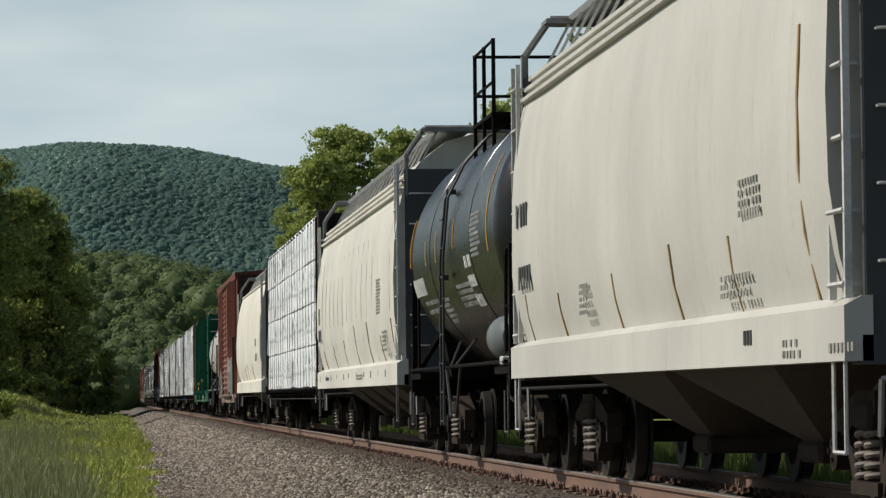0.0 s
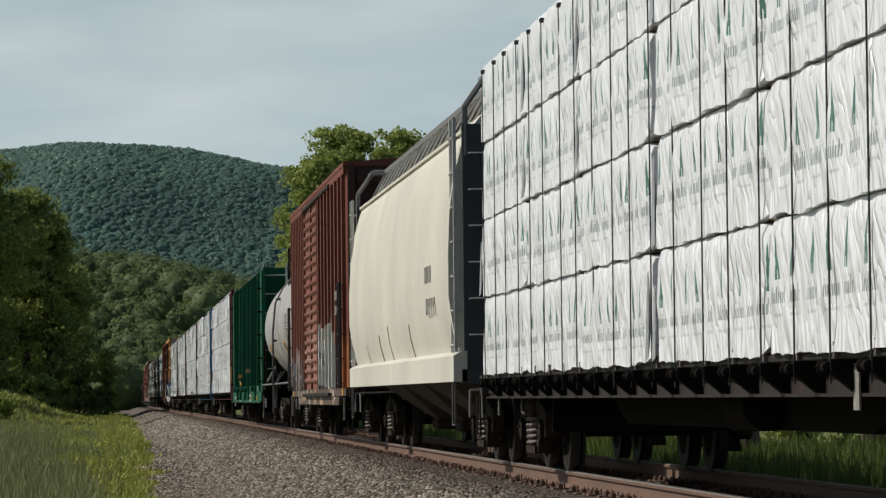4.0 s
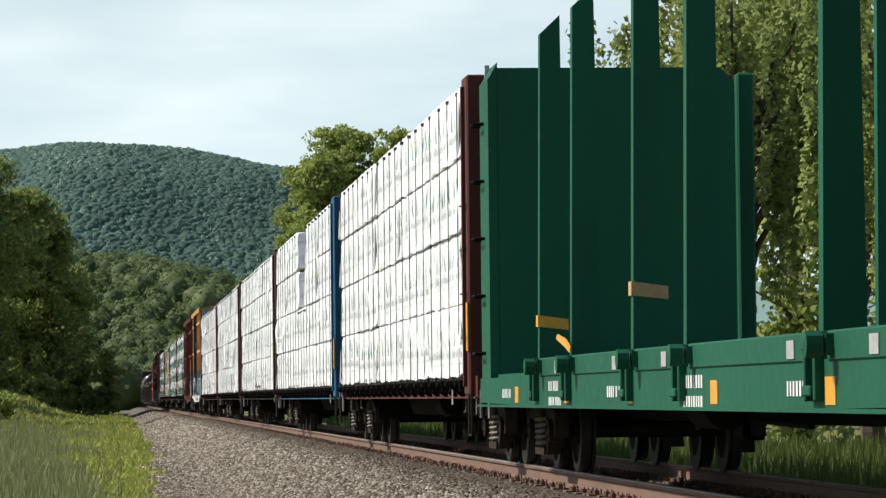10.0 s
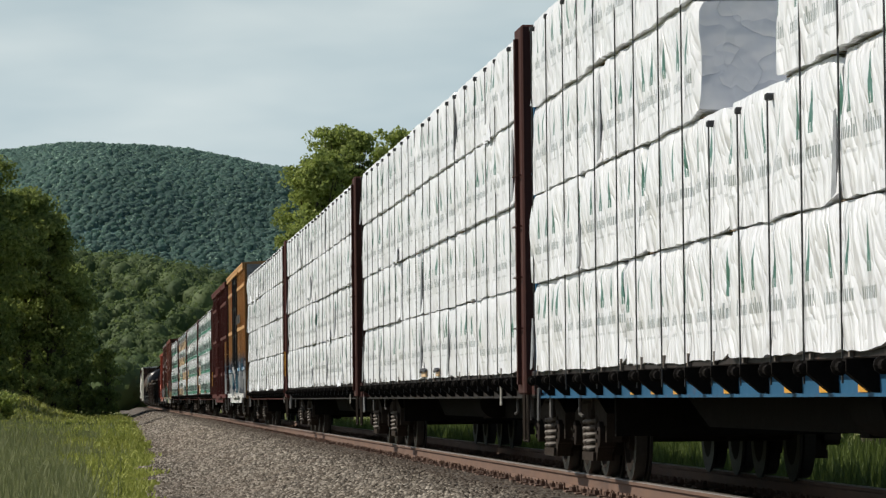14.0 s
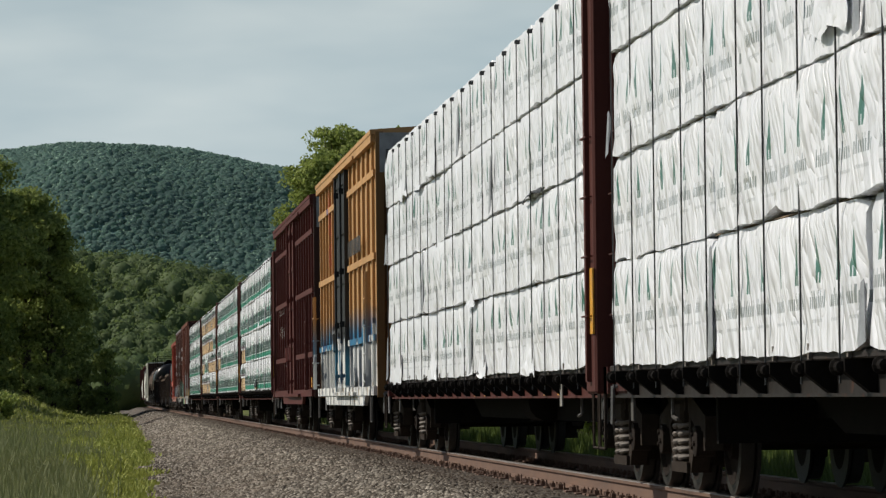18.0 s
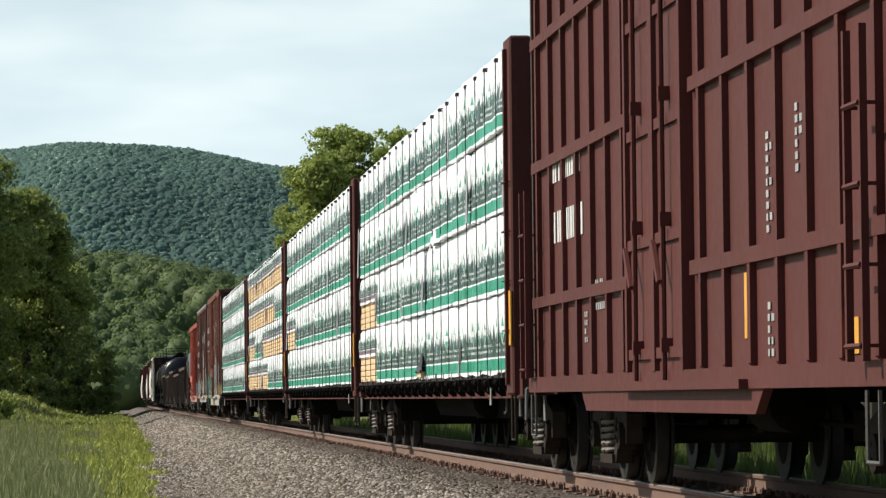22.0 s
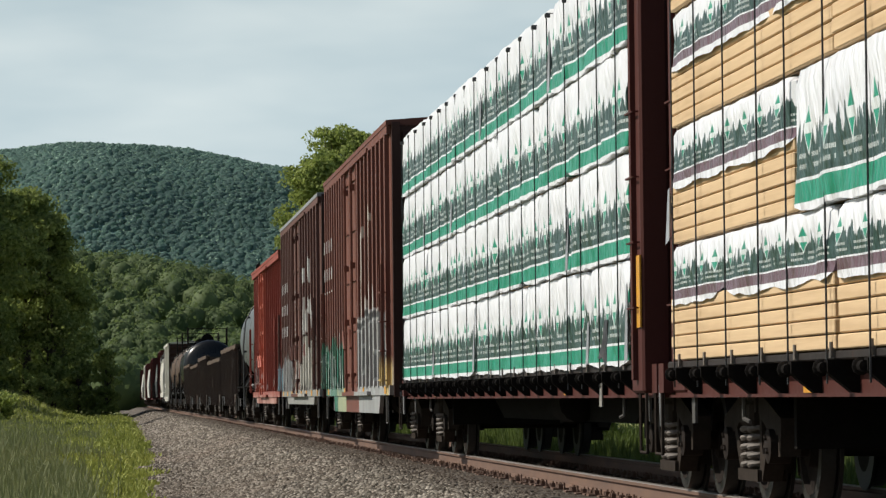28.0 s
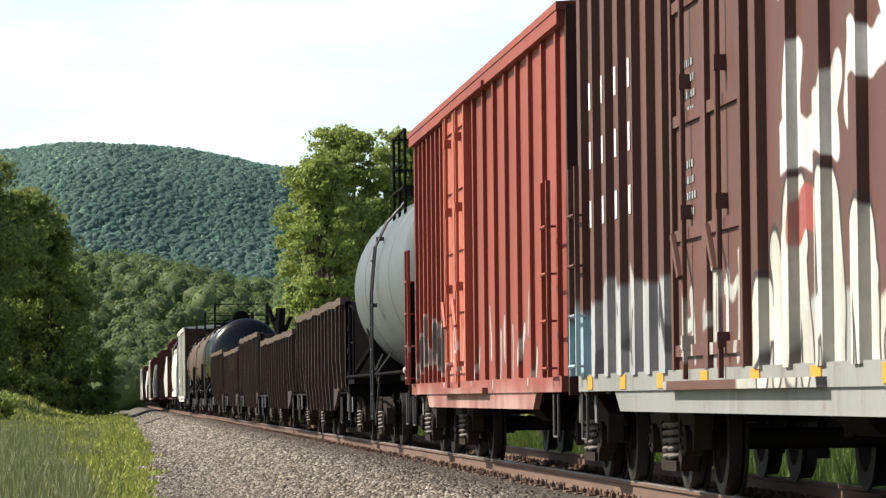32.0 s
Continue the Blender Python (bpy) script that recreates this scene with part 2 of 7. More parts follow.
def wrap_green(half=False):
    """White wrap printed with a dark green tree line, shields, letter bars and a green hem."""
    n = Nodes("green_print_lumber_wrap")
    x, y, z = n.xyz()
    r = n.rand()
    yy = n.m("ADD", n.m("ADD", y, 20.0), n.m("MULTIPLY", r, 3.0))
    base = 0.42 if half else 0.0
    zs = n.m("MULTIPLY", n.m("SUBTRACT", z, base), 1.9 if half else 1.0)
    P = 0.62
    f = n.m("SUBTRACT", n.m("FRACT", n.m("DIVIDE", yy, P)), 0.5)
    af = n.m("ABSOLUTE", f)
    tri = n.m("ABSOLUTE", n.m("SUBTRACT", n.m("FRACT", n.m("DIVIDE", yy, 0.071)), 0.5))
    tri2 = n.m("ABSOLUTE", n.m("SUBTRACT", n.m("FRACT", n.m("DIVIDE", yy, 0.173)), 0.5))
    top = n.m("ADD", 0.36, n.m("ADD", n.m("MULTIPLY", tri, 0.12), n.m("MULTIPLY", tri2, 0.22)))
    top = n.m("ADD", top, n.m("MULTIPLY", n.m("SUBTRACT", n.noise(5.0, 2, (0, 1, 0)), 0.5), 0.34))
    top = n.m("ADD", top, n.m("MULTIPLY", n.m("SUBTRACT", n.noise(28.0, 2, (0.2, 1, 1)), 0.5), 0.12))
    trees = n.m("MULTIPLY", n.ramp(n.m("SUBTRACT", top, zs), 0.0, 0.02), n.m("GREATER_THAN", zs, 0.17))
    hem = n.m("MULTIPLY", n.m("LESS_THAN", zs, 0.150), n.m("GREATER_THAN", zs, 0.028))
    d = n.m("ADD", n.m("MULTIPLY", af, P / 0.115), n.m("DIVIDE", n.m("ABSOLUTE", n.m("SUBTRACT", zs, 0.45)), 0.165))
    shield = n.ramp(d, 1.0, 0.97)
    core = n.m("MULTIPLY", n.ramp(d, 0.86, 0.83), n.m("GREATER_THAN", n.m("ABSOLUTE", n.m("SUBTRACT", zs, 0.45)), 0.032))
    let = n.m("GREATER_THAN", n.m("FRACT", n.m("DIVIDE", yy, 0.031)), 0.35)
    rows = n.m("MULTIPLY", n.m("GREATER_THAN", n.m("FRACT", n.m("DIVIDE", zs, 0.062)), 0.55), n.m("MULTIPLY", n.m("GREATER_THAN", zs, 0.20), n.m("LESS_THAN", zs, 0.315)))
    text = n.m("MULTIPLY", n.m("MULTIPLY", rows, let), n.m("MULTIPLY", n.m("LESS_THAN", af, 0.4), n.m("GREATER_THAN", n.noise(4, 1), 0.42)))
    white = n.mix(n.ramp(n.noise(1.6, 4), 0.35, 0.7), (0.855, 0.865, 0.89), (0.735, 0.75, 0.785))
    dark = n.mix(n.ramp(n.noise(14, 3), 0.35, 0.7), (0.025, 0.055, 0.045), (0.05, 0.10, 0.085))
    c = n.mix(trees, white, dark)
    c = n.mix(n.m("MULTIPLY", text, 0.8), c, (0.62, 0.66, 0.64))
    c = n.mix(n.m("MULTIPLY", shield, 0.95), c, (0.72, 0.76, 0.75))
    c = n.mix(core, c, (0.02, 0.30, 0.19))
    c = n.mix(hem, c, (0.018, 0.27, 0.165) if not half else (0.16, 0.10, 0.12))
    mpw = n.t.nodes.new("ShaderNodeMapping")
    mpw.inputs["Rotation"].default_value = (radians(26), 0, 0)
    n.put(mpw.inputs["Vector"], n.co)
    crease = n.m("ABSOLUTE", n.m("SUBTRACT", n.noise(2.4, 2, (1, 2.4, 0.55), 0.5, co=mpw.outputs[0]), 0.5))
    h = n.m("ADD", n.m("ADD", n.noise(2.6, 2, (1, 2.0, 0.8), 0.5), n.m("MULTIPLY", crease, 2.4)), n.m("MULTIPLY", n.noise(8, 2, (1, 1, 0.6)), 0.2))
    n.set(color=c, rough=0.34, normal=n.bump(h, 1.0, 0.052), spec=0.35)
    return n.mat


def lumber_raw():
    n = Nodes("raw_sawn_lumber")
    r = n.island()
    c = n.mix(r, (0.60, 0.41, 0.23), (0.74, 0.55, 0.33))
    g = n.noise(6, 4, (1, 0.12, 3))
    c = n.mix(n.m("MULTIPLY", n.ramp(g, 0.4, 0.75), 0.4), c, (0.36, 0.21, 0.10))
    n.set(color=c, rough=0.8, normal=n.bump(g, 0.3, 0.01))
    return n.mat


def leaf_mat(name, color, alt, light=0.35, tone=0.25):
    n = Nodes(name)
    r = n.island()
    c = n.mix(r, color, alt)
    c = n.mix(n.m("MULTIPLY", n.ramp(n.noise(tone, 3), 0.4, 0.7), 0.5), c, tuple(v * 1.35 for v in alt))
    n.set(color=c, rough=0.6, spec=0.12)
    tr = n.t.nodes.new("ShaderNodeBsdfTranslucent")
    n.put(tr.inputs["Color"], n.mix(0.4, c, (0.15, 0.20, 0.035)))
    mx = n.t.nodes.new("ShaderNodeMixShader")
    mx.inputs[0].default_value = light
    n.t.links.new(n.b.outputs[0], mx.inputs[1])
    n.t.links.new(tr.outputs[0], mx.inputs[2])
    n.t.links.new(mx.outputs[0], n.out.inputs[0])
    return n.mat


def stone_mat():
    n = Nodes("crushed_stone")
    r = n.island()
    r2 = n.m("MULTIPLY", r, r)
    c = n.mix(r2, (0.060, 0.049, 0.038), (0.42, 0.375, 0.315))
    c = n.mix(n.m("MULTIPLY", n.ramp(n.noise(40, 4), 0.4, 0.7), 0.3), c, (0.20, 0.17, 0.14))
    c = n.mix(n.m("MULTIPLY", n.ramp(n.noise(0.35, 3), 0.45, 0.75), 0.3), c, (0.17, 0.12, 0.085))
    stain = n.m("MULTIPLY", n.ramp(n.m("ADD", n.xyz()[0], n.m("MULTIPLY", n.noise(0.8, 3), 0.5)), 3.7, 4.6), n.ramp(n.xyz()[1], 420, 380))
    c = n.mix(n.m("MULTIPLY", stain, 0.7), c, (0.050, 0.035, 0.027))   # rust and oil beside the rail
    n.set(color=c, rough=0.9, normal=n.bump(n.noise(70, 3), 0.4, 0.005), spec=0.2)
    return n.mat


def ground_mat():
    """Grass soil with a gravel bed along the track."""
    n = Nodes("earth_and_gravel")
    x, y, z = n.xyz()
    grain = n.noise(16, 5, rough=0.7)
    gravel = n.mix(n.ramp(grain, 0.35, 0.65), (0.050, 0.042, 0.035), (0.20, 0.175, 0.15))
    gravel = n.mix(n.m("MULTIPLY", n.ramp(n.m("ABSOLUTE", n.m("SUBTRACT", x, XC)), 2.3, 1.7), 0.55), gravel, (0.055, 0.036, 0.025))
    patch = n.noise(0.12, 4)
    grass = n.mix(n.ramp(patch, 0.4, 0.62), (0.12, 0.14, 0.045), (0.20, 0.21, 0.065))
    grass = n.mix(n.m("MULTIPLY", n.ramp(n.noise(2.5, 4), 0.35, 0.7), 0.6), grass, (0.07, 0.085, 0.025))
    wob = n.m("MULTIPLY", n.m("SUBTRACT", n.noise(0.25, 4), 0.5), 1.2)
    near_x = n.m("ADD", n.m("MULTIPLY", n.ramp(y, 40, 120), 0.85), 0.30)
    left = n.ramp(n.m("SUBTRACT", n.m("ADD", x, wob), near_x), 0.0, 0.3)
    right = n.ramp(n.m("ADD", x, wob), 9.6, 9.2)
    near = n.ramp(y, 760, 740)
    # gravel between the rails painted darker, as shade under the train
    gauge_shade = n.m("MULTIPLY", n.ramp(n.m("ABSOLUTE", n.m("SUBTRACT", x, XC)), 1.35, 1.05), n.ramp(y, 500, 470))
    gravel = n.mix(n.m("MULTIPLY", gauge_shade, 0.85), gravel, (0.030, 0.024, 0.019))
    c = n.mix(n.m("MULTIPLY", n.m("MULTIPLY", left, right), near), grass, gravel)
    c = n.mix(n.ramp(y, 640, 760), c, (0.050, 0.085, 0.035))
    # far ground shares the ridge's bluish tint: distance haze put into the colour
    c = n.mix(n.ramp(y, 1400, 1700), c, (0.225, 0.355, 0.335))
    n.set(color=c, rough=0.95, normal=n.bump(grain, 0.6, 0.04), spec=0.15)
    return n.mat


def rail_mat():
    n = Nodes("rusty_rail_steel")
    f = n.noise(5, 4, (1, 0.25, 1))
    c = n.mix(n.ramp(f, 0.3, 0.7), (0.175, 0.100, 0.066), (0.12, 0.072, 0.052))
    c = n.mix(n.m("MULTIPLY", n.ramp(n.noise(40, 3), 0.45, 0.7), 0.5), c, (0.12, 0.07, 0.055))
    n.set(color=c, rough=0.8, normal=n.bump(f, 0.2, 0.004))
    return n.mat


def pattern_wood(name, color):
    n = Nodes(name)
    g = n.noise(5, 5, (0.25, 4, 4))
    c = n.mix(n.ramp(g, 0.3, 0.7), color, tuple(v * 0.5 for v in color))
    c = n.mix(n.rand(), c, n.mix(0.5, c, (0.14, 0.12, 0.10)))
    n.set(color=c, rough=0.9, normal=n.bump(g, 0.5, 0.01))
    return n.mat


M = {
    "cream": paint("cream_hopper_paint", (0.63, 0.615, 0.56), 0.10, 0.14),
    "white": paint("white_hopper_paint", (0.55, 0.54, 0.50), 0.12, 0.16),
    "ivory": paint("ivory_hopper_paint", (0.69, 0.67, 0.59), 0.06, 0.10),
    "grey_end": paint("grey_end_paint", (0.075, 0.080, 0.086), 0.2, 0.3),
    "black": paint("black_tank_paint", (0.008, 0.009, 0.010), 0.05, 0.1, 0.28, gloss=0.35, wave=0.06),
    "tank_white": paint("stained_white_tank_paint", (0.43, 0.43, 0.42), 0.75, 0.55, 0.5, (0.36, 0.20, 0.09)),
    "tank_grey": paint("grey_tank_paint", (0.135, 0.150, 0.155), 0.15, 0.3, 0.45),
    "tank_brown": paint("brown_tank_paint", (0.12, 0.085, 0.065), 0.4, 0.4),
    "green": paint("dark_green_car_paint", (0.010, 0.098, 0.054), 0.05, 0.15),
    "brown": paint("oxide_brown_car_paint", (0.088, 0.027, 0.022), 0.3, 0.3),
    "maroon": paint("maroon_boxcar_paint", (0.100, 0.029, 0.025), 0.3, 0.45),
    "blue": paint("blue_car_paint", (0.025, 0.105, 0.20), 0.25, 0.25),
    "darkcar": paint("black_flatcar_paint", (0.035, 0.028, 0.026), 0.35, 0.3),
    "gon": paint("rusty_gondola_paint", (0.062, 0.044, 0.036), 0.8, 0.5),
    "steel": simple("grimy_black_steel", (0.012, 0.0105, 0.0095), 0.9, spec=0.06),
    "frame": simple("dusty_cast_steel", (0.042, 0.033, 0.027), 0.9, spec=0.08),
    "bay": paint("grimy_hopper_bay_paint", (0.070, 0.059, 0.047), 0.5, 0.5),
    "step": simple("dull_step_iron", (0.075, 0.068, 0.062), 0.6),
    "spring": simple("worn_spring_steel", (0.165, 0.140, 0.120), 0.7),
    "wheel": simple("dark_wheel_steel", (0.028, 0.022, 0.019), 0.8, 0.0, spec=0.08),
    "rim": simple("worn_wheel_rim", (0.034, 0.030, 0.027), 0.5, 0.1, spec=0.2), "umber": paint("dark_umber_car_paint", (0.062, 0.022, 0.018), 0.2, 0.3), "greysill": paint("grey_sill_paint", (0.026, 0.022, 0.020), 0.3, 0.3), "flap": simple("grey_plastic_film", (0.34, 0.35, 0.37), 0.35, 0, 0.4),
    "grate": simple("galvanised_grating", (0.22, 0.22, 0.22), 0.6, 0.4),
    "rung": simple("worn_white_rung_paint", (0.55, 0.55, 0.53), 0.5),
    "ink": simple("dark_lettering_paint", (0.06, 0.06, 0.06), 0.6), "fineink": simple("faded_stencil_paint", (0.30, 0.29, 0.26), 0.7), "paleletter": simple("dull_white_stencil", (0.38, 0.38, 0.37), 0.7), "oldorange": simple("faded_orange_stencil", (0.52, 0.33, 0.16), 0.7),
    "letter": simple("white_lettering_paint", (0.72, 0.72, 0.70), 0.6, 0, 0.15),
    "reflect": simple("yellow_reflective_strip", (0.72, 0.34, 0.03), 0.4, 0, 0.2),
    "rustbar": simple("rust_brown_strip", (0.30, 0.19, 0.07), 0.6, 0, 0.3),
    "spacer": simple("dirty_lumber_spacer", (0.24, 0.165, 0.10), 0.9),
    "strap": simple("dark_tie_down_cable", (0.03, 0.032, 0.035), 0.6),
    "wrap": wrap_white(), "wrapg": wrap_green(), "wraph": wrap_green(True), "raw": lumber_raw(),
    "rail": rail_mat(), "head": simple("polished_rail_head", (0.36, 0.32, 0.29), 0.42, 0.6, 0.3),
    "tie": pattern_wood("weathered_tie_wood", (0.085, 0.065, 0.05)),
    "stone": stone_mat(), "black_ladder": simple("black_ladder_paint", (0.03, 0.03, 0.032), 0.5), "ground": ground_mat(),
    "bark": simple("grey_brown_bark", (0.10, 0.08, 0.06), 0.95, 0, 0.5, 3.0, 0.8),
}
WHITE, BLACK = (0.74, 0.74, 0.71), (0.022, 0.022, 0.024)
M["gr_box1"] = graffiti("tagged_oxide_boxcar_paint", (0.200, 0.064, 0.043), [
    ("fill", -6.9, -1.1, 1.75, 0.06, 0.25, (0.075, 0.078, 0.080), (0.13, 0.14, 0.135)),
    ("strokes", throw_up(-6.6, -1.3, 1.05, 2.50, 5, 0.15, 3), (0.40, 0.43, 0.37), (0.70, 0.71, 0.66), 0.075),
    ("strokes", slits(-6.5, -1.3, 1.2, 2.3, 9, 0.05, 4), (0.05, 0.05, 0.055), (0.66, 0.66, 0.62), 0.06),
    ("strokes", [(-3.3, 1.75, -3.35, 2.15, 0.12)], (0.03, 0.16, 0.19), None, 0),
    ("fill", -9.4, -8.3, 1.9, 0.3, 0.2, (0.42, 0.17, 0.05), (0.30, 0.10, 0.05)),
    ("fill", 4.1, 9.3, 1.55, 0.10, 0.45, (0.035, 0.035, 0.055), (0.10, 0.065, 0.05)),
    ("strokes", slits(4.3, 9.2, 1.2, 2.0, 8, 0.11, 7), (0.07, 0.075, 0.13), (0.40, 0.40, 0.40), 0.04),
    ("strokes", throw_up(4.2, 9.2, 0.9, 1.85, 6, 0.07, 5), (0.56, 0.53, 0.47), None, 0),
    ("strokes", slits(4.3, 9.2, 1.0, 1.9, 5, 0.10, 6), (0.42, 0.20, 0.06), None, 0)], 0.3)
M["gr_door"] = graffiti("tagged_oxide_door_paint", (0.240, 0.092, 0.064), [
    ("strokes", throw_up(-0.8, 3.7, 1.15, 2.1, 4, 0.035, 9), (0.60, 0.52, 0.42), None, 0),
    ("strokes", slits(-0.8, 3.7, 1.0, 3.0, 7, 0.03, 10), (0.55, 0.40, 0.32), None, 0)], 0.75)
M["gr_sill1"] = graffiti("tagged_grey_sill_paint", (0.125, 0.090, 0.075), [
    ("strokes", [(-5.4, 0.72, -4.9, 0.9, 0.12), (-2.0, 0.75, -1.2, 0.75, 0.10), (0.2, 0.8, 1.6, 0.8, 0.09), (4.2, 0.8, 5.6, 0.8, 0.08)], (0.48, 0.34, 0.22), None, 0),
    ("strokes", [(-5.9, 0.75, -5.6, 0.95, 0.10), (2.6, 0.75, 3.0, 0.95, 0.08), (6.4, 0.7, 6.5, 0.95, 0.1)], (0.58, 0.55, 0.50), None, 0)], 0.5)
M["gr_yel"] = graffiti("tagged_ochre_boxcar_paint", (0.57, 0.325, 0.14), [
    ("strokes", [(4.6, 3.75, 4.6, 4.3, 0.14)], (0.02, 0.06, 0.26), None, 0),
    ("strokes", [(4.1, 3.2, 4.3, 4.5, 0.07), (4.35, 3.9, 4.0, 3.5, 0.05)], (0.50, 0.16, 0.10), None, 0),
    ("fill", -7.6, 7.6, 2.22, 0.42, 0.28, (0.012, 0.10, 0.235), (0.02, 0.17, 0.31)),
    ("strokes", slits(-7.4, 7.4, 1.4, 2.2, 9, 0.13, 12), (0.05, 0.26, 0.36), None, 0),
    ("fill", -7.6, 7.6, 1.62, 0.03, 0.10, WHITE, (0.70, 0.71, 0.71)),
    ("strokes", throw_up(-7.3, 7.3, 0.45, 1.80, 13, 0.20, 14), WHITE, (0.03, 0.05, 0.09), 0.09),
    ("strokes", slits(-7.4, 7.4, 0.75, 1.75, 24, 0.10, 15), BLACK, None, 0),
    ("strokes", slits(-7.0, 7.0, 0.75, 1.2, 8, 0.05, 16), (0.45, 0.30, 0.13), None, 0)], 0.12)
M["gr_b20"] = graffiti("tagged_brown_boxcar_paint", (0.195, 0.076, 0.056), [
    ("strokes", [(-2.2, 1.9, -2.3, 3.3, 0.075), (-2.3, 3.3, -2.9, 3.5, 0.09), (-2.9, 3.5, -2.95, 3.1, 0.09), (-3.9, 2.0, -3.9, 3.6, 0.075),
                 (-3.9, 3.6, -4.3, 3.5, 0.07), (-4.3, 3.5, -4.9, 2.0, 0.09), (-2.6, 1.9, -3.2, 2.2, 0.10)], (0.66, 0.62, 0.55), None, 0),
    ("fill", -7.5, -0.95, 2.05, 0.04, 0.18, (0.37, 0.385, 0.38), (0.29, 0.305, 0.305)),
    ("strokes", [(-0.95, 2.0, -2.3, 1.9, 0.05), (-2.3, 1.9, -3.6, 2.1, 0.05), (-3.6, 2.1, -5.2, 1.95, 0.055), (-5.2, 1.95, -6.4, 2.2, 0.05),
                 *slits(-7.2, -1.0, 0.9, 1.9, 6, 0.06, 21)], BLACK, (0.60, 0.60, 0.58), 0.05),
    ("fill", -7.9, -7.0, 1.4, 0.2, 0.2, (0.30, 0.40, 0.50), (0.55, 0.40, 0.15)),
    ("fill", 2.4, 7.8, 1.75, 0.05, 0.45, (0.018, 0.115, 0.075), (0.03, 0.19, 0.13)),
    ("strokes", throw_up(2.5, 7.7, 0.65, 1.98, 7, 0.035, 22), (0.60, 0.64, 0.60), None, 0),
    ("strokes", slits(2.4, 7.6, 0.7, 1.9, 8, 0.09, 23), (0.30, 0.36, 0.33), (0.03, 0.04, 0.035), 0.04),
    ("fill", 2.3, 4.6, 0.95, 0.15, 0.25, (0.35, 0.38, 0.24), (0.26, 0.33, 0.24))], 0.3)
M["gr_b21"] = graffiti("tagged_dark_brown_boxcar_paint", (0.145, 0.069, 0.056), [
    ("strokes", [(-2.0, 3.30, -2.5, 3.30, 0.16), (-2.3, 2.4, -2.3, 2.75, 0.12), (-2.1, 2.25, -3.4, 2.25, 0.16), (-3.3, 2.3, -3.5, 2.55, 0.14),
                 (-3.8, 2.4, -4.2, 3.5, 0.12), (-4.2, 3.5, -5.4, 2.3, 0.15), (-4.0, 2.6, -4.9, 2.65, 0.13)], WHITE, None, 0),
    ("fill", -6.9, -0.7, 1.35, 0.05, 0.35, (0.50, 0.47, 0.40), (0.34, 0.34, 0.33)),
    ("strokes", throw_up(-6.6, -0.8, 0.95, 1.9, 6, 0.17, 32), (0.62, 0.60, 0.53), (0.05, 0.042, 0.04), 0.06),
    ("strokes", [(-2.4, 1.8, -2.9, 1.9, 0.16)], (0.34, 0.07, 0.06), None, 0),
    ("fill", 2.4, 7.1, 1.65, 0.06, 0.35, (0.33, 0.34, 0.345), (0.45, 0.45, 0.43)),
    ("strokes", slits(2.4, 7.4, 0.8, 1.9, 9, 0.06, 33), (0.06, 0.05, 0.05), None, 0),
    ("fill", 6.9, 7.9, 1.5, 0.1, 0.2, (0.22, 0.38, 0.44), (0.30, 0.44, 0.50))], 0.35)
M["gr_d21"] = graffiti("tagged_dark_brown_door_paint", (0.150, 0.070, 0.056), [
    ("strokes", throw_up(-0.5, 2.3, 1.0, 1.7, 3, 0.07, 35), (0.50, 0.49, 0.46), None, 0)], 0.5)
M["gr_red"] = graffiti("tagged_red_boxcar_paint", (0.325, 0.082, 0.060), [
    ("fill", -8.2, 8.2, 0.98, 0.25, 0.15, (0.24, 0.10, 0.08), (0.45, 0.28, 0.24)),
    ("strokes", slits(3.3, 8.0, 0.9, 1.8, 9, 0.09, 41), (0.045, 0.04, 0.05), (0.50, 0.44, 0.40), 0.05),
    ("strokes", slits(-6.0, 0.3, 0.9, 1.9, 9, 0.06, 42), (0.58, 0.52, 0.48), (0.10, 0.06, 0.06), 0.04)], 0.4)
M["door20"] = paint("worn_brown_door_paint", (0.195, 0.078, 0.057), 0.5, 0.45)
M["reddoor"] = graffiti("tagged_bright_red_door_paint", (0.52, 0.150, 0.100), [
    ("strokes", throw_up(0.8, 3.0, 1.0, 1.75, 3, 0.03, 44), (0.75, 0.62, 0.58), None, 0)], 0.3)
# the side's ochre made darker for the ends, with their shade in the colour
M["ochre"] = paint("shaded_ochre_end_paint", (0.20, 0.11, 0.045), 0.2, 0.3)
M["blackdoor"] = graffiti("tagged_black_door_paint", (0.034, 0.035, 0.037), [
    ("fill", -1.1, 2.0, 1.75, 0.3, 0.2, (0.012, 0.10, 0.20), (0.03, 0.20, 0.30)),
    ("strokes", throw_up(-1.0, 1.9, 0.8, 1.70, 4, 0.15, 51), WHITE, (0.03, 0.05, 0.09), 0.06),
    ("fill", -1.1, 2.0, 1.0, 0.03, 0.1, WHITE, (0.45, 0.50, 0.52))], 0.2)
M["silver_sill"] = paint("dirty_silver_sill_paint", (0.30, 0.30, 0.28), 0.5, 0.7)
# dark paint for boxcar ends, standing in for the shade on them
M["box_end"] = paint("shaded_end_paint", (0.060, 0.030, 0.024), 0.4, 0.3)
M["box_roof"] = simple("grey_roof_paint", (0.28, 0.29, 0.30), 0.6)


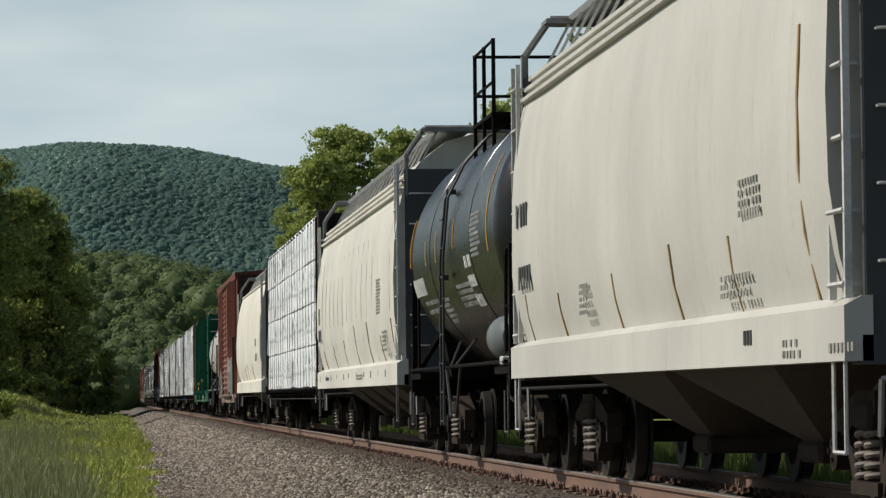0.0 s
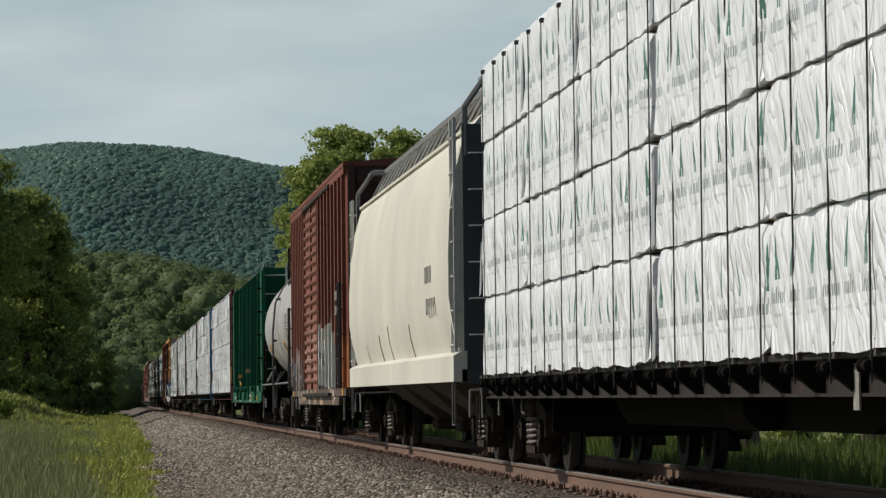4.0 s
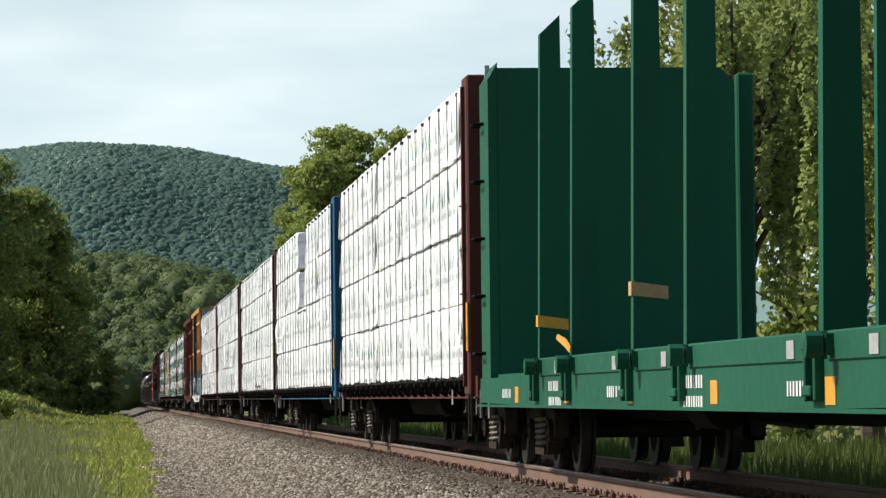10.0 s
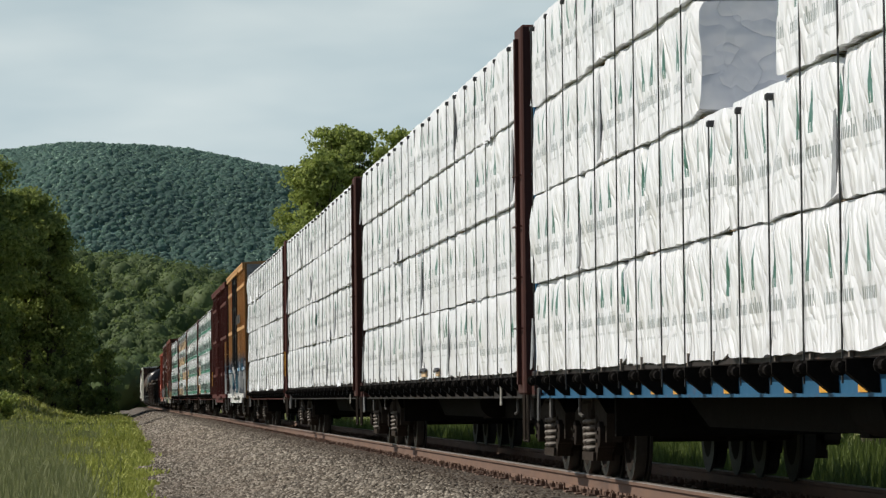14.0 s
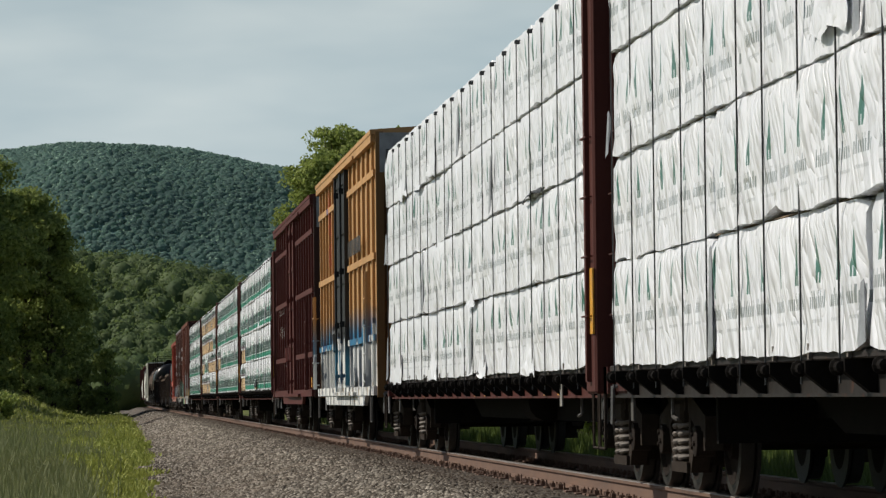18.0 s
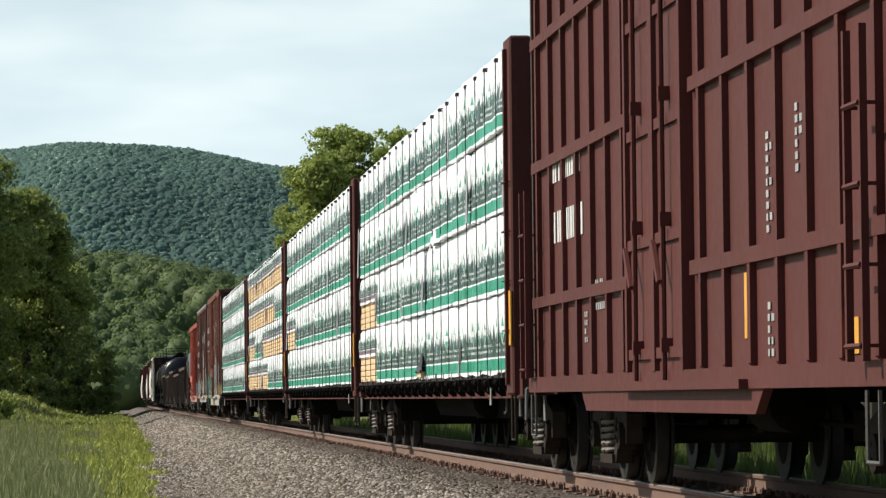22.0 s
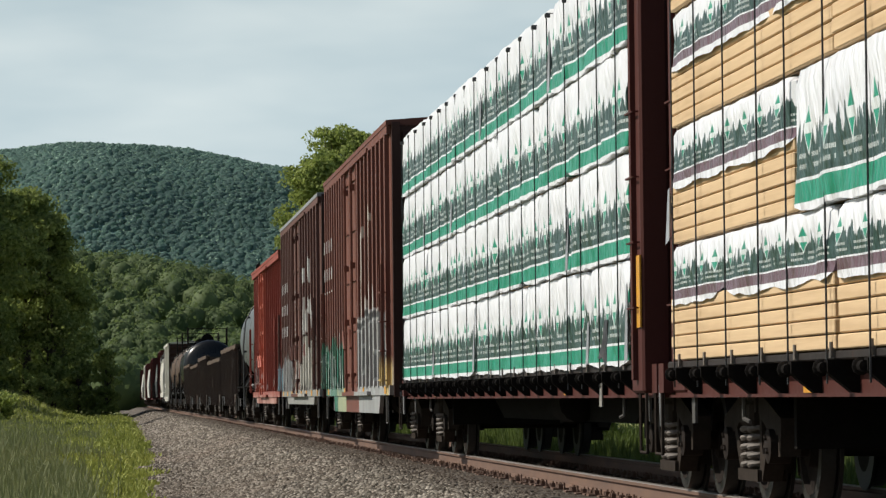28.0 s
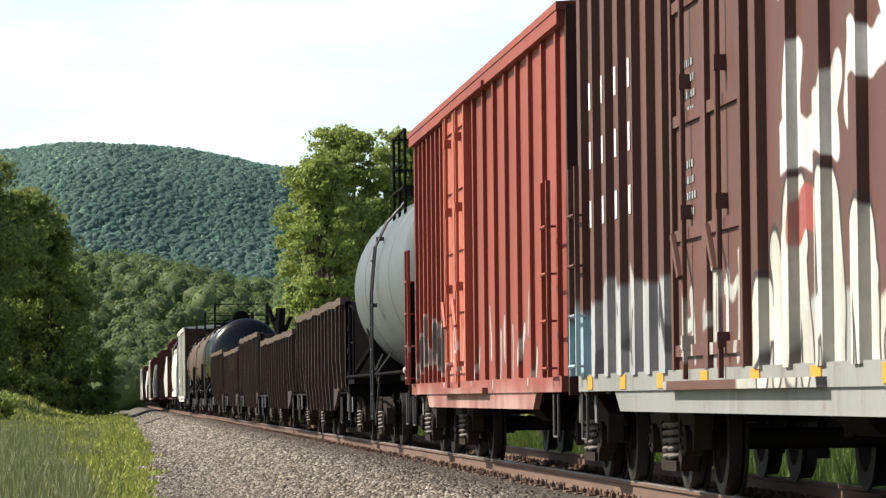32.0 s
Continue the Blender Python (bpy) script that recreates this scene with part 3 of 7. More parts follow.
# ---- geometry helpers ----
class Geo:
    def __init__(self):
        self.v, self.f = [], []

    def add(self, verts, faces):
        o = len(self.v)
        self.v += verts
        self.f += [tuple(i + o for i in q) for q in faces]
        return self

    def box(self, x0, x1, y0, y1, z0, z1):
        v = [(x0, y0, z0), (x1, y0, z0), (x1, y1, z0), (x0, y1, z0), (x0, y0, z1), (x1, y0, z1), (x1, y1, z1), (x0, y1, z1)]
        return self.add(v, [(3, 2, 1, 0), (4, 5, 6, 7), (0, 1, 5, 4), (1, 2, 6, 5), (2, 3, 7, 6), (3, 0, 4, 7)])

    def cbox(self, x0, x1, y0, y1, z0, z1, c=0.01):
        """Box with chamfered edges all round."""
        v = []
        for sx, X in ((1, x0), (-1, x1)):
            for sy, Y in ((1, y0), (-1, y1)):
                for sz, Z in ((1, z0), (-1, z1)):
                    v += [(X, Y + sy * c, Z + sz * c), (X + sx * c, Y, Z + sz * c), (X + sx * c, Y + sy * c, Z)]
        k = lambda a, b, d, i: 3 * (4 * a + 2 * b + d) + i
        f = []
        for a in (0, 1):
            q = [k(a, 0, 0, 0), k(a, 1, 0, 0), k(a, 1, 1, 0), k(a, 0, 1, 0)]
            f.append(tuple(q if a else q[::-1]))
            q = [k(0, a, 0, 1), k(1, a, 0, 1), k(1, a, 1, 1), k(0, a, 1, 1)]
            f.append(tuple(q[::-1] if a else q))
            q = [k(0, 0, a, 2), k(1, 0, a, 2), k(1, 1, a, 2), k(0, 1, a, 2)]
            f.append(tuple(q if a else q[::-1]))
        for a in (0, 1):
            for b in (0, 1):
                f.append((k(a, b, 0, 0), k(a, b, 1, 0), k(a, b, 1, 1), k(a, b, 0, 1)))
                f.append((k(a, 0, b, 0), k(a, 1, b, 0), k(a, 1, b, 2), k(a, 0, b, 2)))
                f.append((k(0, a, b, 1), k(1, a, b, 1), k(1, a, b, 2), k(0, a, b, 2)))
                for d in (0, 1):
                    f.append((k(a, b, d, 0), k(a, b, d, 1), k(a, b, d, 2)))
        return self.add(v, f)

    def prism(self, pts, x0, x1):
        """Outline of (y, z) points, drawn out from x0 to x1."""
        n = len(pts)
        v = [(x0, y, z) for y, z in pts] + [(x1, y, z) for y, z in pts]
        return self.add(v, [tuple(range(n))[::-1], tuple(range(n, 2 * n))] + [(i, (i + 1) % n, n + (i + 1) % n, n + i) for i in range(n)])

    def prism_y(self, pts, y0, y1, n_seg=1):
        """Outline of (x, z) points, drawn out along the track."""
        n = len(pts)
        v = []
        for j in range(n_seg + 1):
            y = y0 + (y1 - y0) * j / n_seg
            v += [(x, y, z) for x, z in pts]
        f = [tuple(range(n)), tuple(range(n * n_seg, n * n_seg + n))[::-1]]
        for j in range(n_seg):
            f += [(j * n + i, (j + 1) * n + i, (j + 1) * n + (i + 1) % n, j * n + (i + 1) % n) for i in range(n)]
        return self.add(v, f)

    def rod(self, p, q, r, n=6):
        p, q = Vector(p), Vector(q)
        w = (q - p).normalized()
        a = w.orthogonal().normalized()
        b = w.cross(a)
        ring = [a * math.cos(2 * math.pi * i / n) * r + b * math.sin(2 * math.pi * i / n) * r for i in range(n)]
        v = [tuple(p + o) for o in ring] + [tuple(q + o) for o in ring]
        return self.add(v, [tuple(range(n))[::-1], tuple(range(n, 2 * n))] + [(i, (i + 1) % n, n + (i + 1) % n, n + i) for i in range(n)])

    def pipe(self, pts, r, n=6):
        for a, b in zip(pts, pts[1:]):
            self.rod(a, b, r, n)
        return self

    def lathe_y(self, prof, cx, cz, n=28):
        """Turn (radius, y) points round the line x = cx, z = cz."""
        v = [(cx + r * math.cos(2 * math.pi * i / n), y, cz + r * math.sin(2 * math.pi * i / n)) for r, y in prof for i in range(n)]
        f = [(j * n + i, j * n + (i + 1) % n, (j + 1) * n + (i + 1) % n, (j + 1) * n + i) for j in range(len(prof) - 1) for i in range(n)]
        f += [tuple(range(n))[::-1], tuple(range((len(prof) - 1) * n, len(prof) * n))]
        return self.add(v, f)

    def lathe_x(self, prof, cy, cz, n=24):
        v = [(x, cy + r * math.cos(2 * math.pi * i / n), cz + r * math.sin(2 * math.pi * i / n)) for r, x in prof for i in range(n)]
        f = [(j * n + i, j * n + (i + 1) % n, (j + 1) * n + (i + 1) % n, (j + 1) * n + i) for j in range(len(prof) - 1) for i in range(n)]
        f += [tuple(range(n))[::-1], tuple(range((len(prof) - 1) * n, len(prof) * n))]
        return self.add(v, f)

    def mesh(self, name, mat, smooth=False):
        me = bpy.data.meshes.new(name)
        me.from_pydata(self.v, [], self.f)
        me.materials.append(mat)
        bm = bmesh.new()
        bm.from_mesh(me)
        bmesh.ops.recalc_face_normals(bm, faces=bm.faces)
        bm.to_mesh(me)
        bm.free()
        if smooth:
            me.polygons.foreach_set("use_smooth", [True] * len(me.polygons))
            me.set_sharp_from_angle(angle=radians(38))
        return me


def tube(pts, r, n=6, up=None):
    """One bent pipe through the points."""
    g = Geo()
    v = []
    for k, p in enumerate(pts):
        w = (Vector(pts[min(k + 1, len(pts) - 1)]) - Vector(pts[max(k - 1, 0)])).normalized()
        a = w.cross(up or (Vector((0, 1, 0)) if abs(w.y) < 0.8 else Vector((1, 0, 0)))).normalized()
        b = w.cross(a)
        v += [tuple(Vector(p) + (a * math.cos(6.2832 * i / n) + b * math.sin(6.2832 * i / n)) * r) for i in range(n)]
    f = [tuple(range(n))[::-1], tuple(range(len(v) - n, len(v)))]
    for j in range(len(pts) - 1):
        f += [(j * n + i, j * n + (i + 1) % n, (j + 1) * n + (i + 1) % n, (j + 1) * n + i) for i in range(n)]
    return g.add(v, f)


def strip(curve, y, half, out=0.010, deep=0.02):
    """A flat strip laid along a curve of (x, z) points on a car's left side."""
    g = Geo()
    v = []
    for x, z in curve:
        v += [(x - out, y - half, z), (x - out, y + half, z), (x + deep, y + half, z), (x + deep, y - half, z)]
    k = len(curve)
    f = [(0, 1, 2, 3), (4 * k - 1, 4 * k - 2, 4 * k - 3, 4 * k - 4)]
    for q in range(k - 1):
        f += [(4 * q + e, 4 * q + (e + 1) % 4, 4 * q + 4 + (e + 1) % 4, 4 * q + 4 + e) for e in range(4)]
    return g.add(v, f)


def part(name, geo, mat, parent, label="", smooth=False):
    """Links a Geo (or a ready mesh) as one mesh object under a thing or part."""
    me = geo.mesh(name, mat, smooth) if isinstance(geo, Geo) else geo
    ob = new(name, me)
    ob.parent = parent
    if label:
        tagged(ob, label)
    return ob


def quads(name, verts, mat, kind=None, label="", category=""):
    """One object from an (n, 4, 3) array of loose quads."""
    n = len(verts)
    me = bpy.data.meshes.new(name)
    me.vertices.add(n * 4)
    me.vertices.foreach_set("co", verts.reshape(-1).astype(np.float32))
    me.loops.add(n * 4)
    me.loops.foreach_set("vertex_index", np.arange(n * 4, dtype=np.int32))
    me.polygons.add(n)
    me.polygons.foreach_set("loop_start", np.arange(0, n * 4, 4, dtype=np.int32))
    me.update(calc_edges=True)
    me.materials.append(mat)
    ob = new(name, me)
    return tagged(ob, label, category, kind=kind or "")


# ---- the train's way: straight, then a bend to the right ----
BEND, RADIUS = 480.0, 900.0


def track_pose(s, dx=0.0, z=0.0):
    if s <= BEND:
        return pose(XC + dx, s, z)
    a = (s - BEND) / RADIUS
    return pose(XC + RADIUS - (RADIUS - dx) * math.cos(a), BEND + (RADIUS - dx) * math.sin(a), z, 0, 0, -math.degrees(a))


TRAIN = []       # (thing, its place along the train)
WHEELSETS = {-1: [], 1: []}


# ---- ground ----
def track_x(y):
    return XC if y <= BEND else XC + (y - BEND) ** 2 / (2 * RADIUS)


def ridge(px):
    """Height angle of the far ridge over its bearing, both as tangents."""
    t = [-0.30, -0.10, -0.029, -0.0116, 0.0087, 0.0207, 0.0313, 0.0403, 0.0468, 0.07, 0.12, 0.3]
    e = [0.03, 0.052, 0.0655, 0.0675, 0.067, 0.0658, 0.0638, 0.0615, 0.0605, 0.050, 0.035, 0.02]
    return float(np.interp(px, t, e))


def mid_ridge(px):
    return float(np.interp(px, [-0.3, -0.03, -0.009, 0.016, 0.036, 0.06, 0.12, 0.3], [0.034, 0.0455, 0.0445, 0.0415, 0.037, 0.034, 0.028, 0.02]))


def smooth(a, b, v):
    t = min(1.0, max(0.0, (v - a) / (b - a)))
    return t * t * (3 - 2 * t)


MID_Y, FAR_Y = 1150.0, 3000.0


def ground_z(x, y):
    dx = x - track_x(min(y, 800))
    low = -0.78 + 0.10 * noise.noise((x * 0.25, y * 0.06, 0.0)) + (0.5 * noise.noise((x * 0.02, y * 0.012, 3.0)) if abs(dx) > 12 else 0.0)
    low += 2.3 * math.exp(-((x + 8.5) / 3.6) ** 2) * smooth(255, 292, y) * (1 - smooth(420, 520, y))
    side = smooth(1.95, 4.0, abs(dx))
    z = -0.22 * (1 - side) + low * side
    if y > 700:
        b = x / y
        up = smooth(760, MID_Y, y) * (mid_ridge(b) * MID_Y - 11) - smooth(MID_Y, 1700, y) * 22 * 0.6
        far = smooth(2150, FAR_Y, y) * (ridge(b) * FAR_Y - 0.2)
        far += smooth(2250, 2500, y) * (1 - smooth(2800, 2990, y)) * 11 * noise.noise((x * 0.011, y * 0.0035, 6.0))
        z += max(up, far) if y > 1500 else up
        if y > FAR_Y:
            z -= (y - FAR_Y) * 0.10
    return z


def ground_sheet():
    xs = sorted({*np.arange(-2600, -400, 220).tolist(), *np.arange(-400, -60, 34).tolist(), *np.arange(-60, -12, 6.0).tolist(), *np.arange(-12, 24, 0.6).tolist(),
                 *np.arange(24, 60, 6.0).tolist(), *np.arange(60, 420, 30).tolist(), *np.arange(420, 2700, 220).tolist()})
    ys = sorted({*np.arange(2100, 3100, 45).tolist(), *np.arange(-120, 20, 14).tolist(), *np.arange(20, 160, 2.5).tolist(), *np.arange(160, 640, 12).tolist(), *np.arange(640, 4600, 70).tolist()})
    nx = len(xs)
    verts = [(x, y, ground_z(x, y)) for y in ys for x in xs]
    faces = [(j * nx + i, j * nx + i + 1, (j + 1) * nx + i + 1, (j + 1) * nx + i) for j in range(len(ys) - 1) for i in range(nx - 1)]
    me = bpy.data.meshes.new("ground")
    me.from_pydata(verts, [], faces)
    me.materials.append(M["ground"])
    me.polygons.foreach_set("use_smooth", [True] * len(me.polygons))
    tagged(new("ground", me), "grassy valley floor with a grey gravel railway bed and hills", "ground", kind="structure")


ground_sheet()

# ---- track ----
track = tagged(new("railway_track"), "single railway track with rusty rails on wooden ties in gravel", "railway track", kind="structure")
STATIONS = [-40.0, 0.0, *np.arange(20, 200, 12.0).tolist(), *np.arange(200, 800, 25.0).tolist()]


def rail_mesh(dx, pts, name, mat):
    g = Geo()
    n = len(pts)
    v = []
    for s in STATIONS:
        m = track_pose(s, dx)
        v += [tuple(m @ Vector((x, 0, z))) for x, z in pts]
    f = [tuple(range(n)), tuple(range(len(v) - n, len(v)))[::-1]]
    for j in range(len(STATIONS) - 1):
        f += [(j * n + i, (j + 1) * n + i, (j + 1) * n + (i + 1) % n, j * n + (i + 1) % n) for i in range(n)]
    g.add(v, f)
    return g.mesh(name, mat)


RAIL = [(-0.07, -0.172), (0.07, -0.172), (0.07, -0.160), (0.012, -0.135), (0.009, -0.05), (0.034, -0.036), (0.036, -0.008), (-0.036, -0.008), (-0.034, -0.036), (-0.009, -0.05), (-0.012, -0.135), (-0.07, -0.160)]
for dx in (-0.755, 0.755):
    r = part("rail", rail_mesh(dx, RAIL, "rail", M["rail"]), None, track)
    part("rail_head", rail_mesh(dx, [(-0.036, -0.008), (0.036, -0.008), (0.031, 0.0), (-0.031, 0.0)], "rail_head", M["head"]), None, r)
g = Geo()
g.cbox(-1.30, 1.30, -0.115, 0.115, -0.36, -0.19, 0.012)
TIE = g.mesh("tie", M["tie"])
g = Geo()
for dx in (-0.755, 0.755):
    g.box(dx - 0.19, dx + 0.19, -0.09, 0.09, -0.19, -0.172)
    for ex in (-0.105, 0.105):
        for ey in (-0.05, 0.05):
            g.box(dx + ex - 0.022, dx + ex + 0.022, ey - 0.022, ey + 0.022, -0.172, -0.135)
    for ey in (-0.15, 0.15):
        g.box(dx - 0.085, dx - 0.07, ey - 0.02, ey + 0.02, -0.20, -0.12)
PLATE = g.mesh("tie_plate", M["rail"])
rest = Geo()
for k in range(1180):
    s = 24 + k * 0.53
    m = track_pose(s)
    if k < 300:
        t = part("tie", TIE, None, track)
        t.matrix_basis = m @ pose(random.uniform(-0.04, 0.04), random.uniform(-0.02, 0.02), random.uniform(-0.012, 0.004), 0, 0, random.uniform(-0.8, 0.8))
        part("tie_plate", PLATE, None, t)
    else:
        c = [tuple(m @ Vector(p)) for p in ((-1.3, -0.11, -0.3), (1.3, -0.11, -0.3), (1.3, 0.11, -0.3), (-1.3, 0.11, -0.3), (-1.3, -0.11, -0.19), (1.3, -0.11, -0.19), (1.3, 0.11, -0.19), (-1.3, 0.11, -0.19))]
        rest.add(c, [(4, 5, 6, 7), (0, 1, 5, 4), (1, 2, 6, 5), (2, 3, 7, 6), (3, 0, 4, 7)])
me = bpy.data.meshes.new("far_ties")
me.from_pydata(rest.v, [], rest.f)
me.materials.append(M["tie"])
tagged(part("far_ties", me, None, track), kind="stuff")

# ---- crushed stone ----
rng = np.random.default_rng(7)


def lowpoly(name, centers, radii, mat, label, category, squash=0.8):
    """Many small angular stones in one mesh: distorted octahedra with chipped corners."""
    base = np.array([(1, 0, 0), (-1, 0, 0), (0, 1, 0), (0, -1, 0), (0, 0, 1), (0, 0, -1), (.62, .62, .62), (-.62, .62, .55), (.6, -.62, .6), (-.62, -.62, .6)], float)
    tri = np.array([(0, 2, 6), (2, 4, 6), (4, 0, 6), (2, 1, 7), (1, 4, 7), (4, 2, 7), (0, 4, 8), (4, 3, 8), (3, 0, 8), (1, 3, 9), (3, 4, 9), (4, 1, 9)])
    n = len(centers)
    v = base[None] * (0.7 + 0.6 * rng.random((n, 10, 3)))
    a = rng.random(n) * 6.283
    ca, sa = np.cos(a)[:, None], np.sin(a)[:, None]
    x, y = v[..., 0] * ca - v[..., 1] * sa, v[..., 0] * sa + v[..., 1] * ca
    v = np.stack([x, y, v[..., 2] * squash], -1) * radii[:, None, None] + centers[:, None]
    f = tri[None] + (np.arange(n) * 10)[:, None, None]
    me = bpy.data.meshes.new(name)
    me.vertices.add(n * 10)
    me.vertices.foreach_set("co", v.reshape(-1).astype(np.float32))
    me.loops.add(n * 36)
    me.loops.foreach_set("vertex_index", f.reshape(-1).astype(np.int32))
    me.polygons.add(n * 12)
    me.polygons.foreach_set("loop_start", np.arange(0, n * 36, 3, dtype=np.int32))
    me.update(calc_edges=True)
    me.materials.append(mat)
    return tagged(new(name, me), label, category, kind="stuff")


def scatter(n, x0, x1, y0, y1, power=1.0):
    x = x0 + (x1 - x0) * rng.random(n)
    y = y0 * (y1 / y0) ** (rng.random(n) ** power)
    return x, y


def on_ground(x, y):
    return np.array([ground_z(a, b) for a, b in zip(x, y)])


x, y = scatter(92000, 0.1, 4.75, 36, 185)
edge_line = np.interp(y, [40, 60, 120, 220], [0.25, 0.55, 1.15, 1.35]) + 0.45 * np.array([noise.noise((0.0, b * 0.22, 8.0)) for b in y])
edge_keep = x > edge_line + 0.35 * rng.random(len(x))
x, y = x[edge_keep], y[edge_keep]
r = (0.012 + 0.024 * rng.random(len(x)) ** 1.8) * (1 + np.clip((y - 50) / 95, 0, 1.2))
lowpoly("ballast_stones", np.stack([x, y, on_ground(x, y) + 0.010], 1), r, M["stone"], "loose grey-brown crushed stone beside the rails", "ballast")
x, y = scatter(15000, 0.6, 4.75, 180, 345)
lowpoly("ballast_stones", np.stack([x, y, on_ground(x, y) + 0.01], 1), 0.035 + 0.045 * rng.random(len(x)) ** 1.5, M["stone"], "loose crushed stone further down the line", "ballast")
x, y = scatter(5000, 4.9, 10.0, 34, 150)
lowpoly("ballast_stones", np.stack([x, y, on_ground(x, y) + 0.01], 1), 0.03 + 0.03 * rng.random(len(x)), M["stone"], "crushed stone between and beyond the rails", "ballast")
g = Geo()
g.add([(0, 0, 0), (0.09, 0.02, 0.01), (0.1, 0.35, 0.03), (0.0, 0.3, 0.015), (0.02, 0.02, 0.03), (0.08, 0.04, 0.035), (0.09, 0.33, 0.05), (0.01, 0.29, 0.04)],
      [(3, 2, 1, 0), (4, 5, 6, 7), (0, 1, 5, 4), (1, 2, 6, 5), (2, 3, 7, 6), (3, 0, 4, 7)])
me = g.mesh("paper_scrap", M["letter"])
ob = tagged(new("paper_scrap", me), "pale scrap of litter lying on the stones", "litter")
ob.location = (2.75, 59.3, -0.52)

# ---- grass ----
# darker than the other grass: the shade behind the train is in this colour
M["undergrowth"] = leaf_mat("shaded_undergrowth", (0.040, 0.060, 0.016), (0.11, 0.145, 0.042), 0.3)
M["grass"] = leaf_mat("fresh_grass", (0.205, 0.232, 0.052), (0.37, 0.39, 0.105), 0.3, 0.5)
M["tallgrass"] = leaf_mat("tall_meadow_grass", (0.150, 0.170, 0.082), (0.235, 0.250, 0.130), 0.25, 0.4)


def blades(name, x, y, height, width, mat, label, tuft=1, lean=0.35):
    n = len(x)
    x, y = np.repeat(x, tuft), np.repeat(y, tuft)
    h = np.repeat(height, tuft) * (0.55 + 0.6 * rng.random(n * tuft))
    w = np.repeat(width, tuft)
    z = on_ground(x, y)
    x, y = x + rng.normal(0, 0.06, len(x)), y + rng.normal(0, 0.10, len(y))
    a = rng.random(len(x)) * 6.283
    lx, ly = rng.normal(0, lean, len(x)) * h, rng.normal(0, lean, len(x)) * h
    q = np.zeros((len(x), 4, 3))
    dx, dy = np.cos(a) * w / 2, np.sin(a) * w / 2
    q[:, 0] = np.stack([x - dx, y - dy, z - 0.02], 1)
    q[:, 1] = np.stack([x + dx, y + dy, z - 0.02], 1)
    q[:, 2] = np.stack([x + lx + dx * 0.25, y + ly + dy * 0.25, z + h], 1)
    q[:, 3] = np.stack([x + lx - dx * 0.25, y + ly - dy * 0.25, z + h * 0.97], 1)
    return quads(name, q, mat, "stuff", label, "grass")


def wedge(n, y0, y1, t0, t1, x_max=99.0, power=1.0):
    """Scatter between two bearings from the path's side."""
    y = y0 * (y1 / y0) ** (rng.random(n) ** power)
    x = y * (t0 + (t1 - t0) * rng.random(n))
    k = x < x_max
    return x[k], y[k]


x, y = wedge(17000, 44, 330, -0.035, 0.034)
edge_x = np.interp(y, [40, 60, 120, 220], [0.35, 0.65, 1.25, 1.45]) + 0.45 * np.array([noise.noise((0.0, b * 0.22, 8.0)) for b in y])
k = x < edge_x
x, y = x[k], y[k]
blades("short_grass", x, y, 0.06 + 0.08 * rng.random(len(x)) + np.clip((y - 90) / 800, 0, 0.3), 0.035 + y * 0.00045, M["grass"], "bright green mown grass along the gravel", 3, 0.5)
x, y = wedge(16000, 42, 330, -0.036, 0.006)
k = rng.random(len(x)) < np.clip(0.42 - (x / y + 0.012) / 0.016 + 1.3 * np.array([noise.noise((a * 0.6, b * 0.06, 2.0)) for a, b in zip(x, y)]), 0.02, 1)
x, y = x[k], y[k]
blades("tall_grass", x, y, 0.16 + 0.34 * rng.random(len(x)) ** 2, 0.014 + y * 0.00022, M["tallgrass"], "tall grey-green meadow grass beside the mown strip", 3, 0.2)
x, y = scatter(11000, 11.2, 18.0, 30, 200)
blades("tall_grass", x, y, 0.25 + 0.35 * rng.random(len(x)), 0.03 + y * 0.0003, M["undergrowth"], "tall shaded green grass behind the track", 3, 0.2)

# ---- trees ----
M["leaf_a"] = leaf_mat("oak_leaves", (0.115, 0.160, 0.050), (0.41, 0.465, 0.15), 0.5)
M["leaf_b"] = leaf_mat("sunlit_leaves", (0.165, 0.225, 0.068), (0.43, 0.485, 0.15), 0.5)
M["leaf_c"] = leaf_mat("willow_leaves", (0.19, 0.24, 0.075), (0.38, 0.43, 0.16), 0.5)
M["leaf_mid"] = leaf_mat("wooded_slope_leaves", (0.088, 0.135, 0.062), (0.180, 0.232, 0.105), 0.45, 0.02)
# pale blue-green base: the ridge's haze is painted into its leaf colour
M["leaf_far"] = leaf_mat("haze_tinted_ridge_leaves", (0.235, 0.375, 0.355), (0.295, 0.445, 0.405), 0.75, 0.007)


def cards(centers, radii, per, size, out=0.7, upper=-0.6, inner=0.5):
    """Leaf clumps: loose quads over the shells of many small ellipsoids."""
    n = len(centers)
    d = rng.normal(0, 1, (n, per, 3))
    d /= np.linalg.norm(d, axis=2, keepdims=True)
    low = d[..., 2] < upper
    d[..., 2] = np.where(low, -d[..., 2], d[..., 2])
    p = centers[:, None] + d * radii[:, None] * (inner + (1.05 - inner) * rng.random((n, per, 1)))
    nrm = d * out + rng.normal(0, 0.5, (n, per, 3))
    nrm /= np.linalg.norm(nrm, axis=2, keepdims=True)
    a = np.cross(nrm, rng.normal(0, 1, (n, per, 3)))
    a /= np.linalg.norm(a, axis=2, keepdims=True)
    b = np.cross(nrm, a)
    s = np.broadcast_to(np.asarray(size, float).reshape(-1, 1, 1), (n, 1, 1)) * (0.6 + 0.8 * rng.random((n, per, 1)))
    q = np.stack([p - a * s, p - b * s * 0.62, p + a * s, p + b * s * 0.62], 2)
    return q.reshape(-1, 4, 3)


